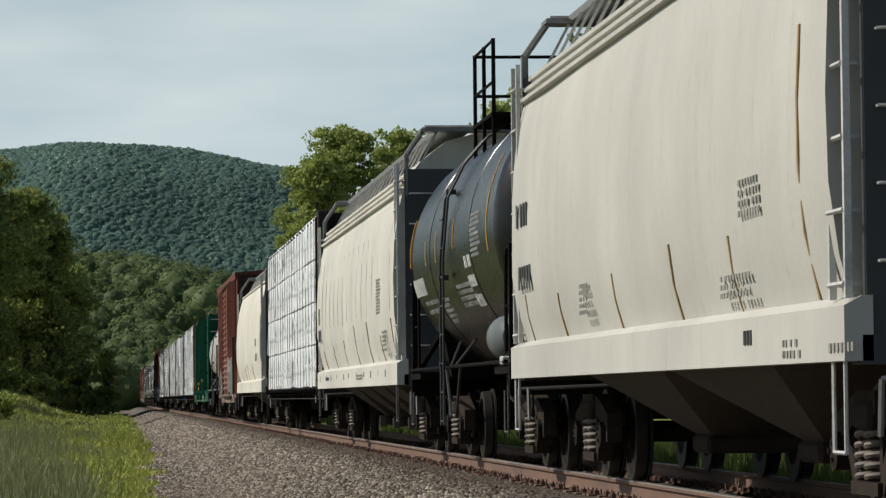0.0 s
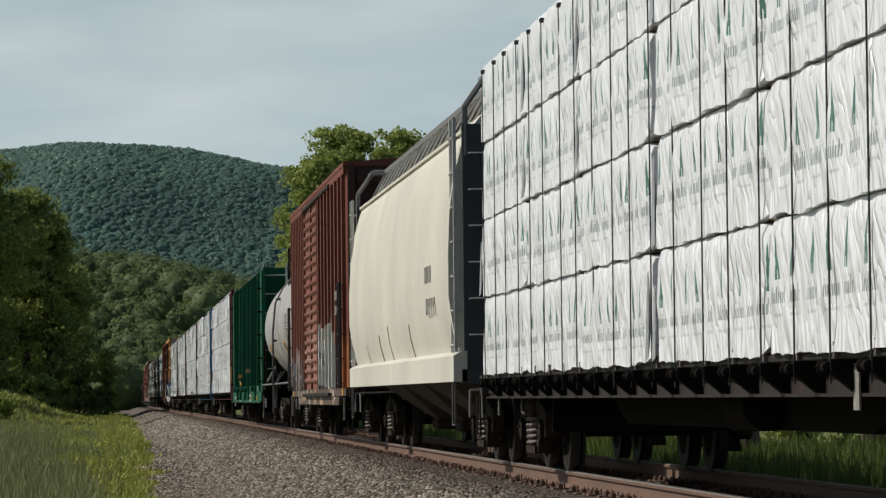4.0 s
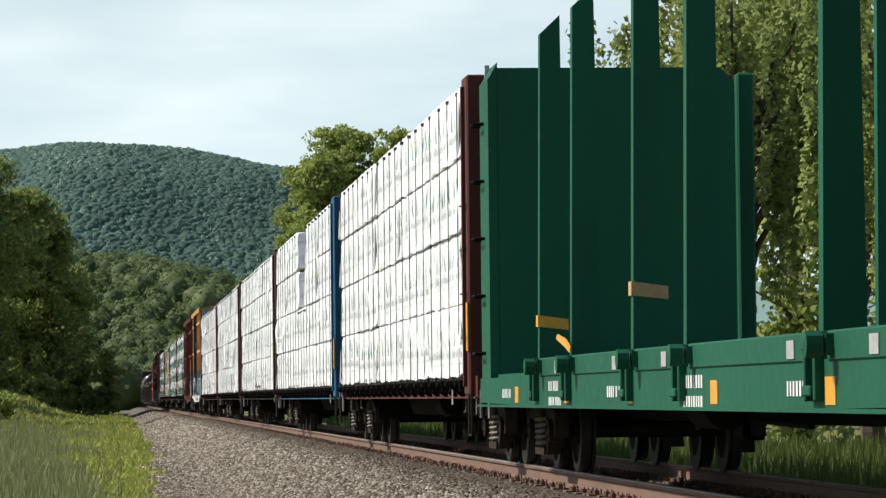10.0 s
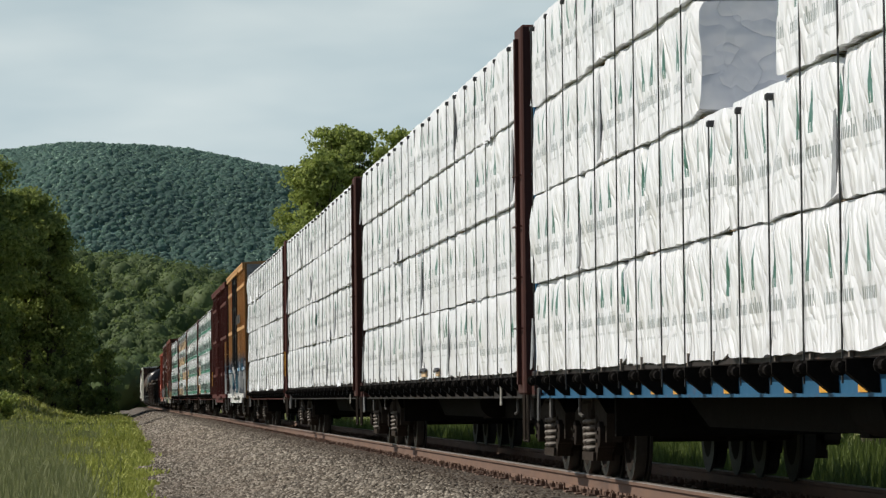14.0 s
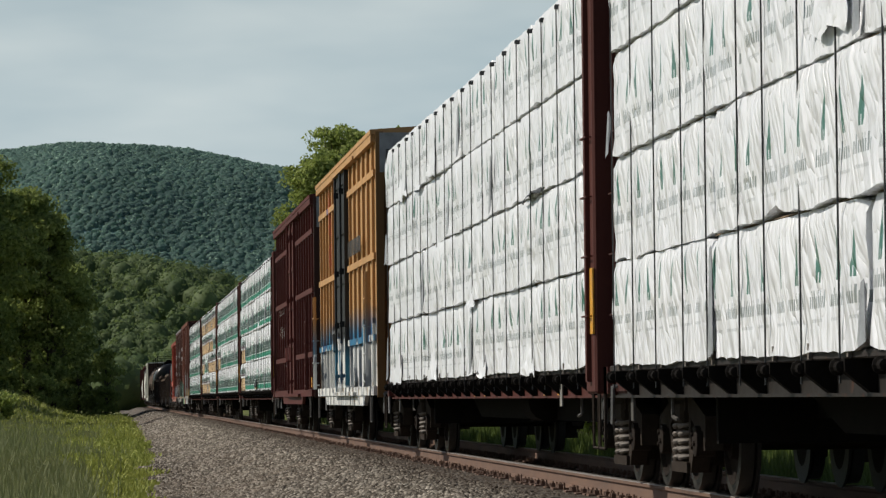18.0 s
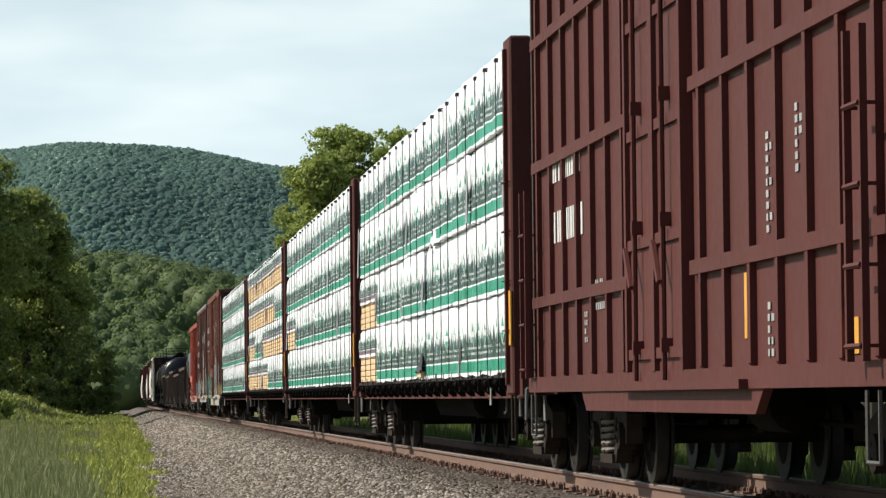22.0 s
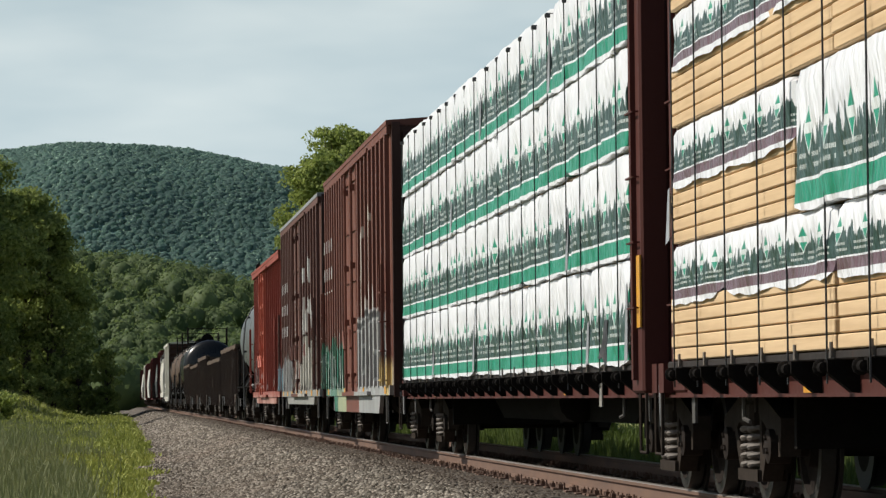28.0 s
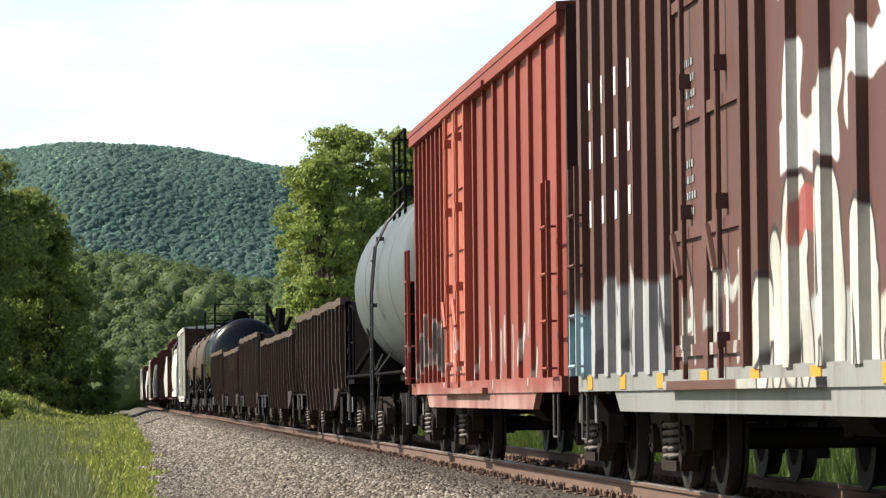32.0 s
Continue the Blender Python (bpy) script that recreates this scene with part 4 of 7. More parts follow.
def limb(g, p, q, r0, r1, bend=0.3, n=5):
    p, q = Vector(p), Vector(q)
    pts = []
    for i in range(n + 1):
        t = i / n
        o = Vector((noise.noise((p.x + t * 3, p.y, 1.0)), noise.noise((p.x, p.y + t * 3, 2.0)), 0)) * bend * math.sin(t * math.pi) * (q - p).length
        pts.append((p.lerp(q, t) + o, r0 + (r1 - r0) * t))
    m = 7
    v, f = [], []
    for c, r in pts:
        v += [(c.x + r * math.cos(6.283 * k / m), c.y + r * math.sin(6.283 * k / m), c.z) for k in range(m)]
    for j in range(n):
        f += [(j * m + k, j * m + (k + 1) % m, (j + 1) * m + (k + 1) % m, (j + 1) * m + k) for k in range(m)]
    f.append(tuple(range(n * m, n * m + m)))
    g.add(v, f)


def tree(x, y, height, spread, base, mat, label, seed, clumps=70, per=70, size=0.24, clump_r=1.25, lean=0.0, name="tree"):
    """A tapered trunk with limbs, and a crown of leaf clumps round the limb ends with gaps between."""
    rnd = random.Random(seed)
    root = tagged(new(name), label, "tree", "trees by the track")
    z0 = ground_z(x, y)
    root.location = (x, y, z0)
    g = Geo()
    limb(g, (0, 0, -0.3), (lean, 0, height * 0.8), height * 0.022 + 0.08, 0.06, 0.06, 8)
    pts, rad = [], []
    for i in range(clumps):
        t = rnd.random() ** 0.8
        zc = base + (height - base) * t
        w = spread * (math.sin(math.pi * (0.12 + 0.80 * t)) ** 0.7)
        a, rr = rnd.uniform(0, 6.283), w * rnd.random() ** 0.45
        rr *= 0.75 + 0.5 * noise.noise((math.cos(a) * 1.5, math.sin(a) * 1.5, zc * 0.25 + seed))
        c = (rr * math.cos(a) + lean * t, rr * math.sin(a), zc - 0.3)
        pts.append(c)
        k = clump_r * rnd.uniform(0.45, 1.35)
        rad.append((k * rnd.uniform(0.7, 1.3), k * rnd.uniform(0.7, 1.3), k * rnd.uniform(0.5, 0.85)))
        if i % 3 == 0:
            limb(g, (lean * t * 0.6, 0, max(base * 0.7, zc * 0.62)), c, 0.09, 0.02, 0.2, 4)
    part("trunk", g, M["bark"], root)
    q = cards(np.array(pts), np.array(rad), per, size)
    crown = quads("crown", q, mat)
    crown.parent = root
    return root


LT = "broad dark green leafy tree beside the track"
tree(-13.0, 312, 22.5, 7.6, 1.2, M["leaf_a"], LT, 1, 210, 150, 0.19, 1.5)
tree(-6.9, 320, 17.6, 5.0, 0.6, M["leaf_a"], LT, 2, 105, 190, 0.18, 1.6)
tree(-3.9, 338, 13.6, 3.5, 0.3, M["leaf_a"], "lower bushy dark green tree at the wood's edge", 3, 100, 150, 0.17, 1.1)
tree(-4.9, 318, 16.4, 3.0, 0.3, M["leaf_a"], LT, 31, 110, 140, 0.17, 1.0)
# next three stand out of view, added to shade the gravel and lower crowns
tree(-17.5, 226, 21.0, 5.0, 1.5, M["leaf_a"], LT, 32, 110, 70, 0.32, 1.6)
tree(-27.0, 318, 25.0, 7.5, 1.5, M["leaf_a"], LT, 33, 120, 60, 0.36, 1.8)
tree(-21.0, 338, 25.0, 7.0, 1.5, M["leaf_a"], LT, 34, 120, 60, 0.36, 1.8)
tree(-10.4, 314, 20.2, 5.2, 1.0, M["leaf_a"], LT, 35, 120, 150, 0.19, 1.6)
# unseen from the camera, added so that its shade reaches the track
tree(-18.0, 282, 20.0, 6.5, 1.5, M["leaf_a"], LT, 4, 110, 70, 0.32, 1.6)
tree(-12.0, 330, 18.0, 6.0, 1.0, M["leaf_a"], LT, 5, 110, 70, 0.32, 1.6)
# another unseen tree, added for its shade
tree(-23.0, 305, 20.0, 6.5, 2.0, M["leaf_a"], LT, 6, 80, 60, 0.34, 1.6)
tree(-7.5, 345, 14.0, 5.0, 0.5, M["leaf_a"], LT, 7, 110, 70, 0.30, 1.5)
tree(-0.3, 322, 6.0, 1.4, 0.3, M["leaf_b"], "small light green sapling at the wood's edge", 8, 40, 110, 0.14, 0.75)
tree(-2.6, 322, 4.6, 2.0, 0.1, M["leaf_a"], "bushy green shrub below the trees", 9, 44, 110, 0.15, 0.9, name="shrub")
tree(-8.2, 262, 2.2, 2.4, 0.1, M["leaf_b"], "low bramble shrub on the grass bank", 10, 34, 90, 0.14, 0.55, name="shrub")
tree(-5.6, 306, 2.6, 2.2, 0.1, M["leaf_a"], "low dark shrub on the grass bank", 12, 34, 90, 0.14, 0.55, name="shrub")
tree(-10.5, 215, 2.0, 2.0, 0.1, M["leaf_b"], "low shrub on the grass bank", 11, 26, 90, 0.13, 0.5, name="shrub")
RT = "sunlit green broadleaf tree behind the train"
tree(15.2, 242, 19.0, 4.6, 1.5, M["leaf_b"], RT, 21, 430, 120, 0.12, 0.75)
tree(13.4, 236, 17.0, 3.7, 0.3, M["leaf_b"], RT, 22, 300, 120, 0.12, 0.70)
tree(19.0, 246, 19.2, 3.8, 1.5, M["leaf_b"], RT, 23, 300, 90, 0.13, 0.8)
tree(24.0, 240, 18.5, 4.0, 2.0, M["leaf_b"], RT, 24, 90, 60, 0.28, 1.2)
tree(12.6, 228, 6.2, 2.2, 0.1, M["leaf_b"], "yellow-green shrub behind the train", 25, 60, 80, 0.18, 0.8, name="shrub")
tree(17.5, 150, 13.6, 4.0, 0.6, M["leaf_b"], RT, 26, 130, 90, 0.16, 0.95)
tree(15.0, 118, 10.6, 2.8, 0.4, M["leaf_b"], RT, 27, 120, 90, 0.13, 0.8)
tree(20.0, 108, 14.0, 4.2, 0.3, M["leaf_b"], RT, 28, 140, 90, 0.15, 0.95)
tree(25.0, 96, 15.0, 4.5, 0.3, M["leaf_b"], RT, 29, 120, 80, 0.16, 1.0)


def willow(x, y, height, spread, seed, label):
    rnd = random.Random(seed)
    root = tagged(new("willow_tree"), label, "tree", "trees by the track")
    root.location = (x, y, ground_z(x, y))
    g = Geo()
    limb(g, (0, 0, -0.3), (-0.6, 0.4, height * 0.55), 0.34, 0.16, 0.15, 8)
    pts, rad = [], []
    for i in range(38):
        a, t = rnd.uniform(0, 6.283), rnd.uniform(0.35, 1.0)
        e = Vector((spread * t * math.cos(a), spread * t * math.sin(a), height * rnd.uniform(0.62, 1.0)))
        limb(g, (-0.4, 0.3, height * rnd.uniform(0.25, 0.5)), e, 0.13, 0.03, 0.25, 5)
        for k in range(7):
            o = e + Vector((rnd.gauss(0, 0.5), rnd.gauss(0, 0.5), rnd.gauss(0, 0.35)))
            n = rnd.randint(5, 14)
            for j in range(n):
                pts.append((o.x + 0.05 * math.sin(j), o.y, o.z - j * 0.24))
                rad.append((0.20, 0.20, 0.26))
    part("trunk", g, M["bark"], root)
    q = cards(np.array(pts), np.array(rad), 12, 0.085, 0.2, -2.0, 0.1)
    crown = quads("crown", q, M["leaf_c"])
    crown.parent = root
    return root


WT = "pale green willow with hanging strands and dark limbs behind the track"
willow(14.8, 86, 11.0, 3.0, 5, WT)
willow(19.0, 92, 12.5, 3.8, 6, WT)
willow(16.8, 72, 10.0, 3.0, 7, WT)
ob = tagged(new("bare_sapling"), "leafless grey sapling with thin twigs", "tree")
ob.location = (12.9, 112, ground_z(12.9, 112))
g = Geo()
limb(g, (0, 0, 0), (0.1, 0, 8.4), 0.14, 0.05, 0.05, 6)
part("trunk", g, M["bark"], ob)
for k in range(9):
    a = k * 0.7
    g = Geo()
    limb(g, (0.06, 0, 5.0 + 0.36 * k), (0.9 * math.cos(a), 0.5 * math.sin(a), 8.6 + 0.28 * k), 0.035, 0.008, 0.25, 5)
    part("twig", g, M["bark"], ob)
g = Geo()
limb(g, (0, 0, -0.3), (0.2, 0, 6.9), 0.42, 0.30, 0.08, 8)
limb(g, (0.1, 0, 5.2), (-0.5, 0, 7.0), 0.2, 0.10, 0.1, 4)
limb(g, (0.1, 0, 4.6), (0.8, 0, 6.4), 0.2, 0.12, 0.1, 4)
ob = tagged(new("dead_tree_trunk", g.mesh("dead_tree_trunk", M["steel"])), "blackened broken dead tree trunk behind the train", "tree trunk")
ob.location = (9.9, 222, ground_z(9.9, 222))


def crowns(centers, radii, mat, name):
    """Lumpy closed crowns, many in one mesh."""
    bm = bmesh.new()
    bmesh.ops.create_icosphere(bm, subdivisions=2 if len(centers) < 5000 else 1, radius=1.0)
    base = np.array([v.co[:] for v in bm.verts])
    tri = np.array([[v.index for v in f.verts] for f in bm.faces])
    bm.free()
    n, k = len(centers), len(base)
    v = base[None] * (0.86 + 0.24 * rng.random((n, k, 1))) * radii[:, None] + centers[:, None]
    f = tri[None] + (np.arange(n) * k)[:, None, None]
    m = f.size
    me = bpy.data.meshes.new(name)
    me.vertices.add(n * k)
    me.vertices.foreach_set("co", v.reshape(-1).astype(np.float32))
    me.loops.add(m)
    me.loops.foreach_set("vertex_index", f.reshape(-1).astype(np.int32))
    me.polygons.add(m // 3)
    me.polygons.foreach_set("loop_start", np.arange(0, m, 3, dtype=np.int32))
    me.update(calc_edges=True)
    me.polygons.foreach_set("use_smooth", np.ones(m // 3, dtype=bool))
    me.materials.append(mat)
    return new(name, me)


def woods(name, n, y0, y1, t0, t1, r0, r1, per, size, mat, label, dens=1.0, tall=1.0, core=0.93, out=1.3, sit=0.8):
    """Crowns of a far wood over the ground, as one body of leaf clumps round solid cores."""
    y = y0 + (y1 - y0) * rng.random(n) ** dens
    x = y * (t0 + (t1 - t0) * rng.random(n))
    z = on_ground(x, y)
    r = r0 + (r1 - r0) * rng.random(n) ** 1.5
    c = np.stack([x, y, z + r * sit * tall], 1)
    rad = np.stack([r, r, r * tall * (0.85 + 0.4 * rng.random(n))], 1)
    q = cards(c, rad, per, size * (0.8 + 0.4 * rng.random(n)), out, -0.35, 0.9)
    ob = quads(name, q, mat, "stuff", label, "woods")
    core = tagged(crowns(c, rad * core, mat, "crown_cores"), kind="stuff")
    core.parent = ob
    return ob


woods("roadside_wood", 260, 560, 760, -0.06, 0.013, 2.2, 4.4, 130, 0.42, M["leaf_mid"], "dark wood where the line bends out of sight", 1.0)
woods("wooded_slope", 1700, 770, 1250, -0.06, 0.085, 1.8, 4.8, 120, 0.46, M["leaf_mid"], "wooded green slope behind the valley", core=0.8)
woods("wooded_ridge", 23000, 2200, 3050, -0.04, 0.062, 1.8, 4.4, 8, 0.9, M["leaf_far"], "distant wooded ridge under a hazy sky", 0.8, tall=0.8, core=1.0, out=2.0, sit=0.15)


# ---- rolling stock: car space has y along the track (near end at -y), x to the right, z from the rail top ----
def car_root(name, near, far, label, category, group=""):
    ob = new(name)
    ob.empty_display_size = 0.5
    mid = (near + far) / 2
    ob.matrix_world = track_pose(mid)
    tagged(ob, label, category, group)
    TRAIN.append((ob, mid))
    return ob, (far - near) / 2


def helix(cx, cy, z0, z1, r, wire, turns, n=10):
    pts = [(cx + r * math.cos(2 * math.pi * i / n), cy + r * math.sin(2 * math.pi * i / n), z0 + (z1 - z0) * i / (turns * n)) for i in range(turns * n + 1)]
    return tube(pts, wire, 6, Vector((0, 0, 1)))


def truck_meshes():
    out = {}
    g = Geo()
    # cast side frame: top chord, sloping arms, lower tie, pedestal ends
    for y in (-1, 1):
        g.prism([(y * 0.28, 0.80), (y * 0.62, 0.74), (y * 1.16, 0.62), (y * 1.16, 0.50), (y * 0.70, 0.52), (y * 0.28, 0.66)], -0.07, 0.07)
        g.prism([(y * 0.28, 0.66), (y * 0.36, 0.66), (y * 0.36, 0.30), (y * 0.28, 0.30)], -0.06, 0.06)
        g.prism([(y * 0.36, 0.32), (y * 0.60, 0.54), (y * 0.72, 0.54), (y * 0.42, 0.18), (y * 0.28, 0.18)], -0.07, 0.07)
        g.prism([(y * 1.05, 0.62), (y * 1.16, 0.62), (y * 1.13, 0.36), (y * 1.06, 0.36)], -0.07, 0.07)
    g.box(-0.09, 0.09, -0.30, 0.30, 0.80, 0.66).box(-0.10, 0.10, -0.40, 0.40, 0.18, 0.26)
    out["side"] = g.mesh("side_frame", M["frame"])
    out["spring"] = helix(0, 0, 0.26, 0.57, 0.080, 0.020, 5, 14).mesh("spring", M["spring"], True)
    g = Geo()
    g.cbox(-1.12, 1.12, -0.24, 0.24, 0.56, 0.74, 0.03).box(-0.35, 0.35, -0.35, 0.35, 0.74, 0.84)
    out["bolster"] = g.mesh("bolster", M["frame"])
    g = Geo()
    g.lathe_x([(0.08, -1.12), (0.12, -1.11), (0.12, -0.96), (0.075, -0.95), (0.075, 0.95), (0.12, 0.96), (0.12, 1.11), (0.08, 1.12)], 0, 0, 14)
    for s in (-1, 1):
        g.lathe_x([(0.40, s * 0.70), (0.425, s * 0.72), (0.42, s * 0.82), (0.34, s * 0.825), (0.32, s * 0.79), (0.15, s * 0.77), (0.14, s * 0.84), (0.08, s * 0.84)], 0, 0, 28)
        g.lathe_x([(0.40, s * 0.70), (0.455, s * 0.695), (0.455, s * 0.672), (0.30, s * 0.67)], 0, 0, 28)
        for k in range(3):
            a = k * 2.1
            g.box(s * 1.12 - 0.015, s * 1.12 + 0.015, 0.06 * math.cos(a) - 0.015, 0.06 * math.cos(a) + 0.015, 0.06 * math.sin(a) - 0.015, 0.06 * math.sin(a) + 0.015)
    me = g.mesh("wheelset", M["wheel"], True)
    me.materials.append(M["rim"])
    for p in me.polygons:
        if math.hypot(p.center.y, p.center.z) > 0.365 and p.area < 0.05:
            p.material_index = 1
    out["wheels"] = me
    g = Geo()
    g.box(-1.0, 1.0, -0.06, 0.06, -0.05, 0.05)
    for s in (-1, 1):
        g.prism([(-0.10, -0.16), (0.0, -0.20), (0.06, 0.0), (0.0, 0.20), (-0.10, 0.16), (-0.04, 0.0)], s * 0.76 - 0.05, s * 0.76 + 0.05)
    out["beam"] = g.mesh("brake_beam", M["frame"])
    return out


TRUCK = truck_meshes()


def add_truck(car, y):
    t = part("truck", TRUCK["bolster"], None, car)
    t.location = (0, y, 0)
    for s in (-1, 1):
        part("side_frame", TRUCK["side"], None, t).location = (s * 1.0, 0, 0)
        for y2 in (-0.14, 0.14):
            part("spring", TRUCK["spring"], None, t).location = (s * 1.03, y2, 0)
        w = part("wheelset", TRUCK["wheels"], None, t)
        w.location = (0, s * 0.875, 0.43)
        WHEELSETS[s].append(w)
        b = part("brake_beam", TRUCK["beam"], None, t)
        b.location, b.rotation_euler = (0, s * 0.36, 0.42), (0, 0, 0 if s < 0 else math.pi)
    return t


def add_ends(car, h, mat=None):
    """Couplers with hoses and cut levers at both ends."""
    for s in (-1, 1):
        g = Geo()
        g.box(-0.09, 0.09, s * (h - 0.3), s * (h + 0.42), 0.72, 0.90)
        g.prism_y([(-0.16, 0.66), (0.16, 0.66), (0.18, 0.94), (-0.18, 0.94)], s * (h + 0.34), s * (h + 0.56))
        part("coupler", g, M["frame"], car)
        g = Geo()
        pts = [(s * -0.3, s * (h + 0.05 + 0.12 * k), 0.85 - 0.45 * math.sin(k * 0.62)) for k in range(5)]
        g.pipe(pts, 0.03, 6)
        part("air_hose", g, M["steel"], car)
        g = Geo()
        g.pipe([(-1.42, s * (h + 0.05), 0.55), (-1.42, s * (h + 0.10), 0.86), (-0.25, s * (h + 0.12), 0.90)], 0.018, 5)
        part("uncoupling_lever", g, M["grate"], car)


def ladder(car, x, y, z0, z1, w, mat, step=0.42, name="ladder", stand=0.07, along="y"):
    """Rungs between two stiles, standing off the wall."""
    g = Geo()
    n = max(2, int((z1 - z0) / step) + 1)
    if along == "y":
        for e in (-w / 2, w / 2):
            g.box(x - 0.02, x + 0.02, y + e - 0.025, y + e + 0.025, z0, z1)
        for i in range(n):
            z = z0 + 0.08 + i * step
            if z < z1:
                g.rod((x - 0.02, y - w / 2, z), (x - 0.02, y + w / 2, z), 0.016, 5)
                for e in (-w / 2, w / 2):
                    g.rod((x, y + e, z), (x + stand, y + e, z), 0.014, 4)
    else:
        for e in (-w / 2, w / 2):
            g.box(x + e - 0.025, x + e + 0.025, y - 0.02, y + 0.02, z0, z1)
        for i in range(n):
            z = z0 + 0.08 + i * step
            if z < z1:
                g.rod((x - w / 2, y, z), (x + w / 2, y, z), 0.016, 5)
    return part(name, g, mat, car)


def stirrup(car, x, y, mat, z0=0.35, z1=0.80):
    g = Geo()
    g.pipe([(x, y - 0.17, z1), (x, y - 0.17, z0), (x, y + 0.17, z0), (x, y + 0.17, z1)], 0.013, 5)
    return part("sill_step", g, mat, car)


def bars(car, x, y0, z0, rows, width, height, mat, pitch=1.6, seed=1, name="lettering", glyph=None, shell=None, step=None):
    """Unreadable or numbered lettering as plain bars, on the left side at x, or round a shell (radius, axis height)."""
    rnd = random.Random(seed)
    g = Geo()
    glyph = glyph or max(0.07, height * 0.5)
    for r in range(rows):
        z = z0 - r * height * pitch
        y, end = y0, y0 - width * rnd.uniform(0.75, 1.0)
        while y > end:
            w = glyph * rnd.uniform(0.6, 1.1)
            if shell:
                R, zc = shell
                v = []
                for rr in (R + 0.004, R - 0.01):
                    for k in range(3):
                        t = math.asin((z - height * k / 2 - zc) / R)
                        v += [(-rr * math.cos(t), y - w, zc + rr * math.sin(t)), (-rr * math.cos(t), y, zc + rr * math.sin(t))]
                g.add(v, [(0, 1, 3, 2), (2, 3, 5, 4), (0, 2, 8, 6), (2, 4, 10, 8), (1, 7, 9, 3), (3, 9, 11, 5), (0, 6, 7, 1), (4, 5, 11, 10)])
            else:
                g.box(x - 0.004, x + 0.002, y - w, y, z - height, z)
            if height >= 0.12:                      # large characters one by one
                ob = part(name, g, mat, car)
                g = Geo()
            y -= step or (w + glyph * (0.7 if rnd.random() < 0.85 else 1.6))
    return ob if height >= 0.12 else tagged(part(name, g, mat, car), kind="stuff")


def underframe(car, h, z0=0.72, z1=1.0):
    g = Geo()
    g.box(-0.30, 0.30, -h, h, z0, z1)
    part("centre_sill", g, M["steel"], car)


def brake_gear(car, y, side=-1):
    g = Geo()
    g.lathe_y([(0.10, y - 0.55), (0.21, y - 0.5), (0.21, y + 0.5), (0.10, y + 0.55)], side * 0.8, 0.72, 14)
    part("air_reservoir", g, M["steel"], car, smooth=True)
    g = Geo()
    g.rod((side * 0.55, y - 2.6, 0.55), (side * 0.55, y + 2.8, 0.62), 0.025, 6)
    g.box(side * 0.7 - 0.1, side * 0.7 + 0.1, y + 0.9, y + 1.2, 0.5, 0.85)
    part("brake_rigging", g, M["steel"], car)


